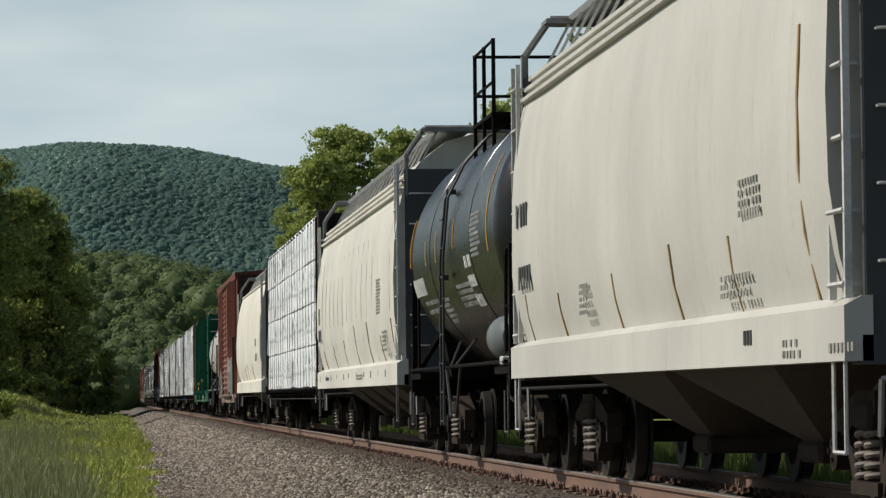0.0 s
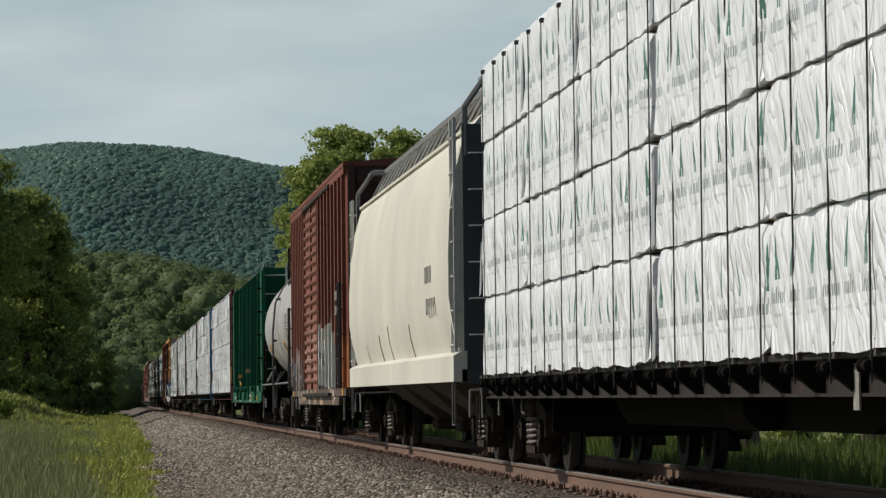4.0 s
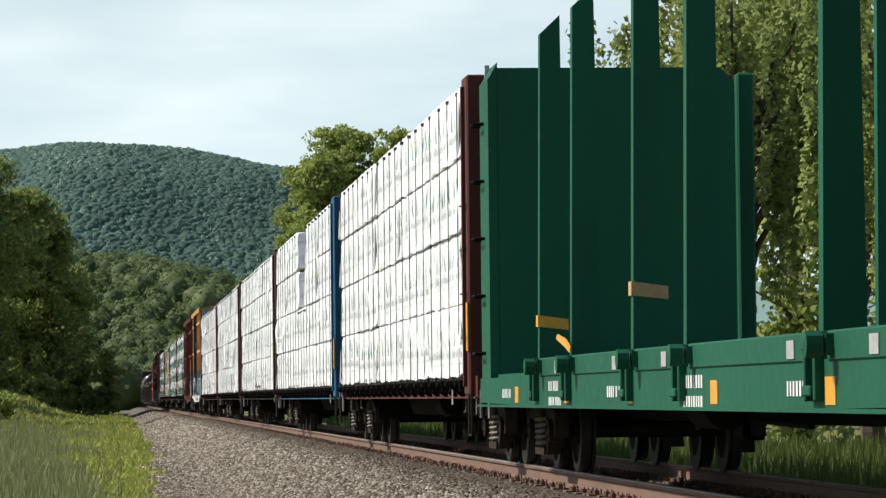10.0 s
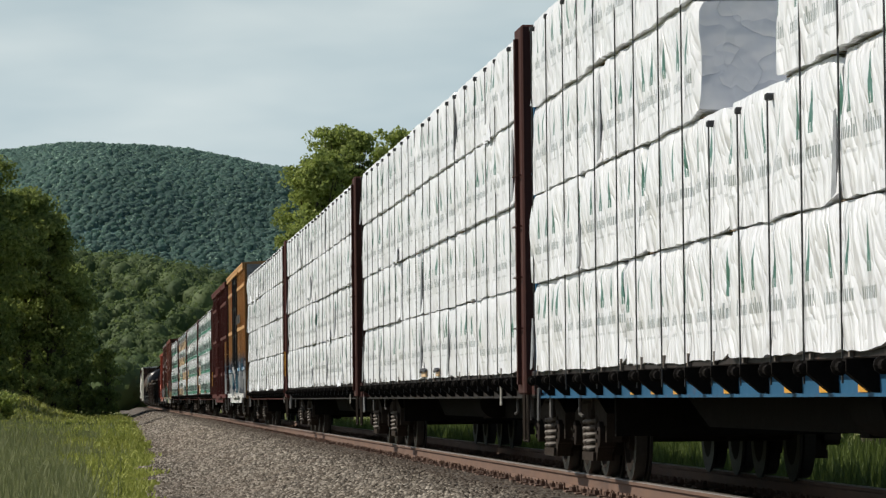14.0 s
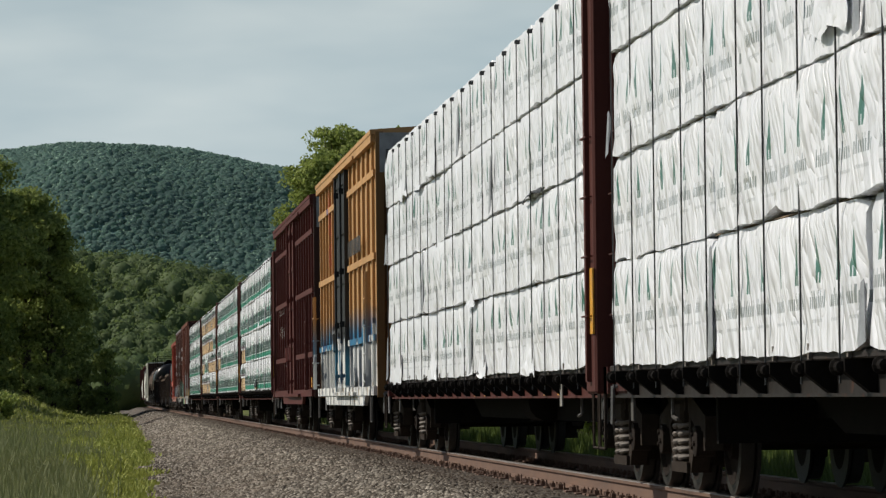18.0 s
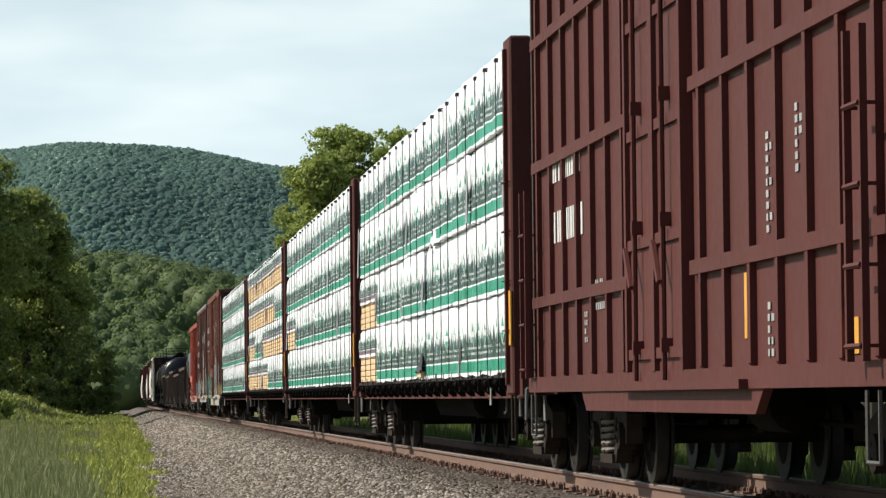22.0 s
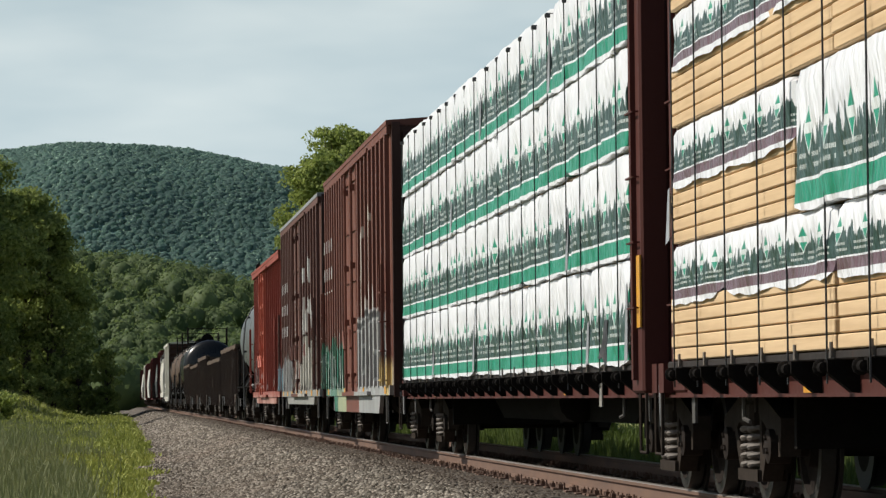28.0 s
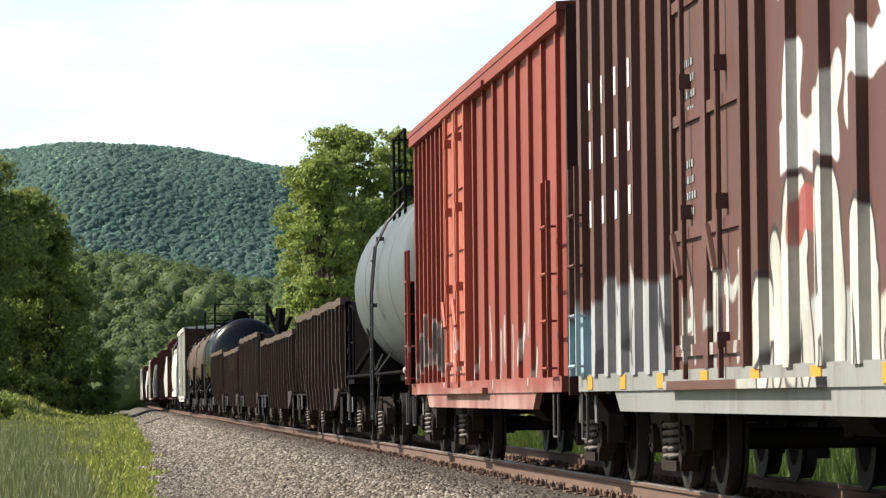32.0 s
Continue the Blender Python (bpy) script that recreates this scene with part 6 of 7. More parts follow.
def film_flap(load, y, z, width, height, seed, dark=False):
    """A torn sheet of film that hangs crumpled from a pack's face; thin dark ones stand for gap shade."""
    nu, nv = 9, 6
    v, back = [], []
    for j in range(nv + 1):
        t = j / nv
        for i in range(nu + 1):
            u = i / nu - 0.5
            w = width * (0.55 + 0.6 * t + 0.25 * noise.noise((seed, 2.0, t * 3)))
            lift = (0.05 * t * (0.6 + noise.noise((u * 4, t * 2, seed))) + 0.03 * t * noise.noise((u * 9, t * 4, seed + 7))) * math.cos(u * 2.6) - 0.02 * (1 - t)
            yy = y + u * w + 0.10 * t * noise.noise((seed, 1.0, 0.0))
            zz = z + height * (1 - t) + (0.10 * noise.noise((u * 4, seed, 3.0)) if j == nv else 0.0)
            v.append((-1.538 - lift, yy + 0.06 * t * noise.noise((u * 3, t * 4, seed + 2)), zz))
    k = len(v)
    v += [(x + 0.003, a, b) for x, a, b in v]
    q = [(j * (nu + 1) + i, j * (nu + 1) + i + 1, (j + 1) * (nu + 1) + i + 1, (j + 1) * (nu + 1) + i) for j in range(nv) for i in range(nu)]
    rim = [i for i in range(nu + 1)] + [(j + 1) * (nu + 1) + nu for j in range(nv)] + [nv * (nu + 1) + i for i in range(nu - 1, -1, -1)] + [j * (nu + 1) for j in range(nv - 1, 0, -1)]
    g = Geo()
    g.add(v, q + [tuple(a + k for a in reversed(f)) for f in q] + [(a, b, b + k, a + k) for a, b in zip(rim, rim[1:] + rim[:1])])
    part("loose_film", g, M["strap"] if dark else M["wrap"], load, "dark torn film and gap shade" if dark else "crumpled loose flap of white film", smooth=True)


def centrebeam_car(near, far, mat_name, label, tag=True, seed=0, sill=None):
    """near, far: the load's ends; the bulkheads stand just outside."""
    car, h = car_root("centrebeam_flatcar", near - 1.05, far + 1.05, label, "railway car", "train cars")
    mat, rnd = M[mat_name], random.Random(seed)
    d = h - 1.05
    g = Geo()
    g.cbox(-1.49, 1.49, -d - 0.3, d + 0.3, 0.975, 1.025, 0.008)
    part("deck", g, M["darkcar"], car)
    for s in (-1, 1):
        g = Geo()
        g.box(s * 1.36, s * 1.31, -h + 0.2, h - 0.2, 0.785, 0.975)
        g.box(s * 1.40, s * 1.28, -h + 0.2, h - 0.2, 0.765, 0.785)
        part("side_sill", g, M[sill] if sill else mat, car)
    n = 20
    for i in range(n):                              # gussets and winches under the deck edge
        y = -d + 0.35 + (2 * d - 0.7) * i / (n - 1)
        g = Geo()
        g.prism_y([(-1.545, 0.975), (-1.545, 0.905), (-1.40, 0.787), (-1.355, 0.787), (-1.355, 0.975)], y - 0.10, y + 0.012)
        br = part("winch_bracket", g, M["steel"], car)
        g = Geo()
        g.lathe_y([(0.01, y - 0.07), (0.032, y - 0.065), (0.032, y + 0.02), (0.05, y + 0.03), (0.05, y + 0.05), (0.01, y + 0.055)], -1.555, 0.930, 10)
        part("winch", g, M["steel"], br)
        g = Geo()
        g.box(-1.515, -1.492, y - 0.05, y + 0.0, 0.985, 1.075)
        part("strap_tab", g, M["spring"], br)
        if tag and rnd.random() < 0.3:
            g = Geo()
            g.box(-1.372, -1.359, y + 0.15, y + 0.45, 0.79, 0.92)
            part("reflector", g, M["reflect"], car)
    for s in (-1, 1):                               # end bulkheads
        y0, y1 = (d + 0.22, d + 0.80)
        g = Geo()
        xo = 1.52 if s < 0 else 1.38
        g.cbox(-xo, -xo + 0.22, min(s * y0, s * y1), max(s * y0, s * y1), 0.80, 4.42, 0.02)
        b = part("bulkhead", g, mat, car)
        g = Geo()
        g.cbox(1.30, 1.52, min(s * y0, s * y1), max(s * y0, s * y1), 0.80, 4.42, 0.02)
        part("bulkhead_post", g, mat, b)
        g = Geo()
        g.box(-xo - 0.04, -xo + 0.005, s * (d + 0.52) - 0.05, s * (d + 0.52) + 0.05, 0.9, 4.3)
        part("bulkhead_flange", g, mat, b)
        g = Geo()
        g.box(-xo + 0.21, 1.31, s * (d + 0.30), s * (d + 0.38), 1.0, 4.38)
        part("bulkhead_sheet", g, mat, b)
        for z in (1.5, 2.3, 3.1, 3.9):
            g = Geo()
            g.box(-xo + 0.21, 1.31, s * (d + 0.38), s * (d + 0.62), z - 0.06, z + 0.06)
            part("bulkhead_rib", g, mat, b)
        for z in (1.45, 1.95, 2.45, 2.95):
            g = Geo()
            yy = s * (d + 0.52)
            g.pipe([(-xo, yy - 0.2, z), (-xo - 0.045, yy - 0.2, z), (-xo - 0.045, yy + 0.2, z), (-xo, yy + 0.2, z)], 0.009, 4)
            part("grab_iron", g, mat, b)
        if tag and s < 0:
            g = Geo()
            g.box(-1.534, -1.52, s * (d + 0.70) - 0.09, s * (d + 0.70) + 0.09, 1.30, 1.85)
            part("reflector", g, M["reflect"], b)
        g = Geo()
        g.box(-1.45, 1.45, s * (d + 0.8), s * h, 0.80, 1.02)
        part("end_sill", g, mat, car)
        stirrup(car, -1.5, s * (h - 0.35), M["frame"], 0.35, 0.80)
    g = Geo()
    g.cbox(-0.14, 0.14, -d - 0.3, d + 0.3, 4.22, 4.40, 0.02)
    part("top_chord", g, mat, car)
    for i in range(10):
        y = -d + 2 * d * i / 9
        g = Geo()
        g.prism_y([(-0.09, 1.0), (0.09, 1.0), (0.05, 4.25), (-0.05, 4.25)], y - 0.12, y + 0.12)
        part("centre_post", g, mat, car)
    underframe(car, h, 0.60, 0.95)
    brake_gear(car, -2.0)
    g = Geo()
    g.prism([(-d + 4.2, 0.80), (d - 4.2, 0.80), (d - 5.5, 0.52), (-d + 5.5, 0.52)], -0.7, 0.7)
    part("belly_sill", g, M["steel"], car)
    for s in (-1, 1):
        # added dark plate that blocks the bright view beneath the car
        g = Geo()
        g.box(-1.05, 1.05, s * (h - 3.4), s * (h - 3.5), 0.42, 0.85)
        part("view_block_plate", g, M["steel"], car)
        g = Geo()
        g.pipe([(-1.30, s * (h - 2.9), 0.78), (-1.30, s * (h - 2.9), 0.62), (-1.30, s * (h - 3.15), 0.60)], 0.014, 5)
        part("release_rod", g, M["step"], car)
        g = Geo()
        g.box(-1.36, -1.34, s * (h - 1.1) - 0.07, s * (h - 1.1) + 0.07, 0.58, 0.77)
        part("hanger_tag", g, M["step"], car)
    g = Geo()
    g.box(-1.416, -1.404, -d + 2.40, -d + 2.56, 0.69, 0.95)
    part("inspection_plate", g, M["fineink"], car)
    add_ends(car, h)
    for s in (-1, 1):
        add_truck(car, s * (h - 1.85))
    return car


def boxcar(near, far, mat_name, label, top=4.85, ribs=9, door=(-1.6, 1.6), door_style="plug", door_mat=None, girts=(), sill=0.66, end_mat="box_end",
           roof_mat=None, sill_mat=None, seed=0, posts="square", white_end=False, tabs=0, tall_ladder=None, sill_half=None, track_mat=None):
    car, h = car_root("boxcar", near, far, label, "railway car", "train cars")
    mat, dm = M[mat_name], M[door_mat or mat_name]
    z0, z1 = 0.84, top - 0.14
    xw = 1.50 if posts == "square" else 1.535
    g = Geo()
    g.cbox(-xw, xw, -h, h, z0, z1, 0.015)
    part("body", g, mat, car)
    g = Geo()
    g.prism_y([(-1.60, z1 - 0.04), (-1.60, z1 + 0.03), (0, top), (1.60, z1 + 0.03), (1.60, z1 - 0.04)], -h - 0.06, h + 0.06)
    roof = part("roof", g, M[roof_mat] if roof_mat else mat, car)
    for i in range(14):
        y = -h + 0.3 + (2 * h - 0.6) * i / 13
        g = Geo()
        g.prism_y([(-1.58, z1 + 0.03), (0, top + 0.03), (1.58, z1 + 0.03), (0, top - 0.02)], y - 0.04, y + 0.04)
        part("roof_seam", g, M[roof_mat] if roof_mat else mat, roof)
    # top rail and bottom sill
    for s in (-1, 1):
        g = Geo()
        g.box(s * 1.59, s * 1.49, -h, h, z1 - 0.16, z1 - 0.04)
        part("top_rail", g, mat, car)
        g = Geo()
        g.box(s * 1.58, s * 1.49, -h, h, z0 - 0.02, z0 + 0.12)
        part("bottom_rail", g, M[sill_mat] if sill_mat else mat, car)
        g = Geo()
        a = sill_half or h - 2.1
        g.prism([(-a, z0), (a, z0), (a - 0.35, sill), (-a + 0.35, sill)], s * 1.50, s * 1.56)
        part("side_sill", g, M[sill_mat] if sill_mat else mat, car)
    # outside posts, on both sides of the door
    for side in (-1, 1):
        for lo, hi in ((-h, door[0]), (door[1], h)):
            for i in range(ribs):
                y = lo + (hi - lo) * (i + 0.5) / ribs
                g = Geo()
                w = 0.10 if posts == "square" else 0.16
                if posts == "square":
                    g.prism_y([(side * 1.495, z0 + 0.1), (side * 1.545, z0 + 0.14), (side * 1.545, z1 - 0.18), (side * 1.495, z1 - 0.14)], y - w / 2, y + w / 2)
                else:                               # wide hat-shaped posts
                    v = []
                    for z in (z0 + 0.1, z1 - 0.15):
                        v += [(side * 1.53, y - w * 0.85, z), (side * 1.60, y - w * 0.75, z), (side * 1.60, y + w * 0.60, z), (side * 1.53, y + w * 0.90, z)]
                    g.add(v, [(0, 1, 5, 4), (1, 2, 6, 5), (2, 3, 7, 6), (0, 3, 2, 1), (4, 5, 6, 7), (0, 4, 7, 3)])
                part("side_post", g, mat, car)
            for z in girts:                         # horizontal girts between posts
                g = Geo()
                g.box(side * 1.550, side * 1.495, lo + 0.1, hi - 0.1, z - 0.05, z + 0.05)
                part("side_girt", g, mat, car)
        # door
        dc, dw = (door[0] + door[1]) / 2, (door[1] - door[0])
        g = Geo()
        g.cbox(min(side * 1.552, side * 1.43), max(side * 1.552, side * 1.43), door[0], door[1], z0 + 0.10, z1 - 0.15, 0.008)
        d = part("door", g, dm, car)
        leaves = 2 if dw > 2.4 else 1
        for L in range(leaves):
            a = door[0] + dw * L / leaves
            b = door[0] + dw * (L + 1) / leaves
            for e in (a + 0.05, b - 0.05):
                g = Geo()
                g.box(side * 1.59, side * 1.545, e - 0.05, e + 0.05, z0 + 0.12, z1 - 0.17)
                part("door_stile", g, dm, d)
            if door_style == "corrugated":
                for k in range(18):
                    z = z0 + 0.2 + (z1 - z0 - 0.45) * (k + 0.5) / 18
                    g = Geo()
                    v = []
                    for y in (a + 0.1, b - 0.1):
                        v += [(side * 1.547, y, z - 0.08), (side * 1.595, y, z - 0.02), (side * 1.595, y, z + 0.02), (side * 1.547, y, z + 0.06)]
                    g.add(v, [(0, 1, 2, 3), (7, 6, 5, 4), (0, 4, 5, 1), (1, 5, 6, 2), (2, 6, 7, 3), (3, 7, 4, 0)])
                    part("door_corrugation", g, dm, d)
            else:
                for k in range(5):
                    z = z0 + 0.25 + (z1 - z0 - 0.6) * k / 4
                    g = Geo()
                    g.box(side * 1.578, side * 1.547, a + 0.1, b - 0.1, z - 0.04, z + 0.04)
                    part("door_rib", g, dm, d)
                for e in ((a * 0.65 + b * 0.35), (a * 0.35 + b * 0.65)) if leaves == 1 else ((a + b) / 2,):
                    g = Geo()
                    g.rod((side * 1.61, e, z0 + 0.05), (side * 1.61, e, z1 - 0.2), 0.020, 6)
                    for z in (z0 + 0.3, z0 + 1.2, z0 + 2.1, z1 - 0.5):
                        g.box(side * 1.635, side * 1.547, e - 0.035, e + 0.035, z - 0.05, z + 0.05)
                    g.rod((side * 1.64, e, z0 + 0.75), (side * 1.64, e + 0.30, z0 + 1.05), 0.025, 5)
                    part("lock_rod", g, dm, d)
        g = Geo()
        g.box(side * 1.64, side * 1.50, door[0] - dw * 0.9, door[1] + 0.1, z0 - 0.02, z0 + 0.04)
        part("door_track", g, M[track_mat] if track_mat else mat, car)
        g = Geo()
        g.box(side * 1.62, side * 1.50, door[0] - dw * 0.9, door[1] + 0.1, z1 - 0.17, z1 - 0.11)
        part("door_track", g, M[track_mat] if track_mat else mat, car)
    if tabs:
        for k in range(tabs):
            y = -h + 0.8 + (2 * h - 1.6) * k / (tabs - 1)
            g = Geo()
            g.box(-1.588, -1.575, y - 0.16, y + 0.16, z0 - 0.005, z0 + 0.105)
            part("reflector", g, M["reflect"], car)
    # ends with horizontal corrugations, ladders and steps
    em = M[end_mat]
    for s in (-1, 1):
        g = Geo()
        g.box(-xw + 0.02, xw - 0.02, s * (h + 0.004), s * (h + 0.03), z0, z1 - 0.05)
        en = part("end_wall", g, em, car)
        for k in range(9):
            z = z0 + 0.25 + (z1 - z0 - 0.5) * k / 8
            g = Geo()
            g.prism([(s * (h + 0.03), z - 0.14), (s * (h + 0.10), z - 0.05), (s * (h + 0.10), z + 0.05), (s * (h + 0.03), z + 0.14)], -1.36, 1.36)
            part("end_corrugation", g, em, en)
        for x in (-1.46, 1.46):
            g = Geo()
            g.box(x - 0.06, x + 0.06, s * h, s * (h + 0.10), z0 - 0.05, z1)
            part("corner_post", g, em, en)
        if white_end:
            g = Geo()
            g.box(-1.46, 1.46, s * (h + 0.10), s * (h + 0.112), z1 - 0.62, z1 - 0.02)
            wp = part("warning_panel", g, M["box_roof"], en)
            if s < 0:
                cu = bpy.data.curves.new("panel_text", "FONT")
                cu.body, cu.size, cu.extrude, cu.align_x = "EXCESS HEIGHT", 0.215, 0.003, "LEFT"
                tx = new("panel_text", cu)
                dg = bpy.context.evaluated_depsgraph_get()
                me = bpy.data.meshes.new_from_object(tx.evaluated_get(dg))
                bpy.data.objects.remove(tx)
                me.materials.clear()
                me.materials.append(M["ink"])
                t = part("panel_text", me, None, car)
                t.matrix_basis = pose(-1.38, -h - 0.118, z1 - 0.42, 90, 0, 0)
        ladder(car, -1.66, s * (h - 0.42), 0.95, tall_ladder or 2.7, 0.42, M["black_ladder"] if tall_ladder else mat, 0.42)
        ladder(car, -1.05, s * (h + 0.18), 0.95, 2.6, 0.42, mat, 0.42, along="x")
        stirrup(car, -1.58, s * (h - 0.42), M["step"], 0.42)
        g = Geo()
        g.box(-1.3, 1.3, s * (h + 0.03), s * (h + 0.35), 0.80, 0.92)
        part("end_sill", g, M["steel"], car)
    underframe(car, h)
    brake_gear(car, -1.0)
    add_ends(car, h)
    for s in (-1, 1):
        add_truck(car, s * (h - 1.9))
    return car, h


def gondola(near, far, label, top=2.35, ribs=14, seed=0, belly=0.55):
    car, h = car_root("gondola", near, far, label, "railway car", "train cars")
    mat = M["gon"]
    for s in (-1, 1):
        g = Geo()
        low = [(-h, 1.0), (-h + 1.8, 0.97), (-h + 2.4, 0.86), (-h + 3.0, 0.68), (-h + 3.8, belly)]
        g.prism(low + [(-y, z) for y, z in reversed(low)] + [(h, top), (-h, top)], s * 1.40, s * 1.45)
        part("side_wall", g, mat, car)
        g = Geo()                                   # bent and dented top rail
        g.prism_y([(s * 1.36, top - 0.02), (s * 1.36, top + 0.11), (s * 1.54, top + 0.11), (s * 1.54, top - 0.02)], -h, h, 16)
        g.v = [(x + 0.05 * noise.noise((y * 0.5, seed, s)), y, z + 0.07 * noise.noise((y * 0.6, seed + 4.0, s))) for x, y, z in g.v]
        part("top_rail", g, M["tank_brown"], car)
        for i in range(ribs):
            y = -h + 0.3 + (2 * h - 0.6) * i / (ribs - 1)
            lo = belly if abs(y) < h - 3.4 else 0.95
            g = Geo()
            g.prism_y([(s * 1.45, lo), (s * 1.50, lo), (s * 1.54, lo + 0.5), (s * 1.54, top), (s * 1.45, top)], y - 0.06, y + 0.06)
            part("side_post", g, mat, car)
        g = Geo()
        g.box(-1.45, 1.45, s * h, s * (h - 0.06), 0.9, top + 0.05)
        part("end_wall", g, mat, car)
        for z in (1.2, 1.6, 2.0):
            g = Geo()
            g.box(-1.42, 1.42, s * h, s * (h + 0.06), z - 0.05, z + 0.05)
            part("end_rib", g, mat, car)
        stirrup(car, -1.5, s * (h - 0.4), M["step"])
    g = Geo()
    g.box(-1.40, 1.40, -h + 0.06, h - 0.06, 0.92, 0.99)
    part("floor", g, M["steel"], car)
    rnd = random.Random(seed)
    g = Geo()
    pts = [(-h + 0.1 + (2 * h - 0.2) * i / 8, 1.7 + 0.35 * rnd.random()) for i in range(9)]
    g.prism([(-h + 0.1, 0.99)] + pts + [(h - 0.1, 0.99)], -1.38, 1.38)
    part("scrap_heap", g, M["frame"], car)
    underframe(car, h)
    add_ends(car, h)
    for s in (-1, 1):
        add_truck(car, s * (h - 1.9))
    return car


def bulkhead_flat(near, far):
    """The empty green flat with tall stakes and solid ends."""
    car, h = car_root("bulkhead_flatcar", near, far, "empty dark green bulkhead flatcar with tall stakes and torn straps", "railway car", "train cars")
    mat = M["green"]
    g = Geo()
    g.box(-1.42, 1.42, -h + 0.1, h - 0.1, 0.92, 1.02)
    part("deck", g, mat, car)
    for s in (-1, 1):
        g = Geo()
        g.prism([(-h, 0.72), (-h + 3, 0.70), (h - 3, 0.70), (h, 0.72), (h, 0.98), (-h, 0.98)], s * 1.52, s * 1.43)
        g.box(s * 1.56, s * 1.43, -h, h, 0.675, 0.70)
        part("side_sill", g, mat, car)
    for s in (-1, 1):
        y0, y1 = sorted((s * h, s * (h - 0.9)))
        for x in (-1.5, 1.5):
            g = Geo()
            xa, xb = sorted((x, x * 0.93))
            if x < 0:
                g.prism_y([(xa, 0.72), (xb, 0.72), (xb, 4.36), (xa + 0.02, 4.20), (xa, 4.18)], y0, y1)
            else:
                g.cbox(xa - 0.08, xb, y1 - 0.2 if s > 0 else y0, y1 if s > 0 else y0 + 0.2, 0.72, 4.30, 0.02)
            part("bulkhead_post", g, mat, car)
        ya, yb = sorted((s * (h - 0.75), s * (h - 0.9)))
        g = Geo()
        g.prism_y([(-1.40, 1.0), (1.17, 1.0), (1.17, 4.12), (1.02, 4.30), (-1.40, 4.30)], ya, yb)
        part("bulkhead", g, mat, car)
        for x in (-0.75, -0.1, 0.6):
            g = Geo()
            yc, yd = sorted((s * (h - 0.75), s * (h - 0.25)))
            g.box(x - 0.08, x + 0.08, yc, yd, 1.0, 4.3)
            part("bulkhead_stiffener", g, mat, car)
        ladder(car, -1.12, s * (h - 0.05), 1.0, 4.4, 0.6, M["rung"], 0.5, along="x", name="end_ladder")
        for k in range(5):
            g = Geo()
            z = 1.25 + 0.62 * k
            y = s * (h - 0.25)
            g.pipe([(-1.5, y - 0.18, z), (-1.60, y - 0.18, z), (-1.60, y + 0.18, z), (-1.5, y + 0.18, z)], 0.02, 5)
            part("grab_iron", g, M["steel"], car)
    # stakes in pairs along both sides, wide across the car, with slanted tops
    for side in (-1, 1):
        for i, y in enumerate([v - 167.05 for v in (173.3, 170.8, 166.9, 164.2, 159.1)]):
            g = Geo()
            g.add([(side * 1.50, y - 0.07, 0.95), (side * 1.24, y - 0.07, 0.95), (side * 1.27, y - 0.07, 4.40), (side * 1.46, y - 0.07, 4.22),
                   (side * 1.50, y + 0.07, 0.95), (side * 1.24, y + 0.07, 0.95), (side * 1.27, y + 0.07, 4.40), (side * 1.46, y + 0.07, 4.22)],
                  [(0, 1, 2, 3), (7, 6, 5, 4), (0, 4, 5, 1), (1, 5, 6, 2), (2, 6, 7, 3), (3, 7, 4, 0)])
            st = part("stake", g, mat, car)
            g = Geo()
            for e in (-0.17, 0.13):
                g.cbox(min(side * 1.58, side * 1.46), max(side * 1.58, side * 1.46), y + e - 0.02, y + e + 0.02, 0.74, 1.14, 0.008)
            for z in (0.80, 1.06):
                g.cbox(min(side * 1.60, side * 1.50), max(side * 1.60, side * 1.50), y - 0.15, y + 0.11, z - 0.03, z + 0.03, 0.008)
            part("stake_pocket", g, mat, st)
            nxt = (-10.4, *[v - 167.05 for v in (170.8, 166.9, 164.2, 159.1)])[0 if i == 4 else i + 1]
            g = Geo()                               # raised edge plate of the next bay
            g.cbox(min(side * 1.535, side * 1.40), max(side * 1.535, side * 1.40), nxt + 0.30, y - 0.36, 0.965, 1.14, 0.012)
            part("bay_edge_plate", g, mat, car)
            g = Geo()
            yb = nxt + 0.75
            g.box(-1.543, -1.533, yb - 0.12, yb + 0.12, 0.99, 1.10)
            if side < 0:
                part("stencil_block", g, M["paleletter"], car)
            g = Geo()
            g.lathe_x([(0.02, side * 1.70), (0.08, side * 1.69), (0.08, side * 1.60), (0.02, side * 1.59)], y - 0.5, 1.06, 10)
            g.box(min(side * 1.58, side * 1.5), max(side * 1.58, side * 1.5), y - 0.57, y - 0.43, 1.00, 1.12)
            part("winch", g, mat, st)
    for i, (y, z, m) in enumerate(((173.3 - 167.05, 1.50, "reflect"), (166.9 - 167.05, 1.62, "oldorange"))):
        g = Geo()
        g.add([(-1.51, y - 0.085, z - 0.06), (-1.22, y - 0.085, z - 0.09), (-1.22, y - 0.085, z + 0.01), (-1.51, y - 0.085, z + 0.05),
               (-1.51, y + 0.085, z - 0.06), (-1.22, y + 0.085, z - 0.09), (-1.22, y + 0.085, z + 0.01), (-1.51, y + 0.085, z + 0.05)],
              [(0, 1, 2, 3), (7, 6, 5, 4), (0, 4, 5, 1), (1, 5, 6, 2), (2, 6, 7, 3), (3, 7, 4, 0)])
        part("torn_strap", g, M[m], car, "torn yellow webbing strap round the stake")
    g = Geo()
    g.prism([(3.5, 1.16), (3.9, 1.22), (4.5, 1.30), (4.4, 1.34), (3.8, 1.29), (3.45, 1.21)], -1.54, -1.53)
    part("torn_strap", g, M["reflect"], car, "loose end of yellow strap")
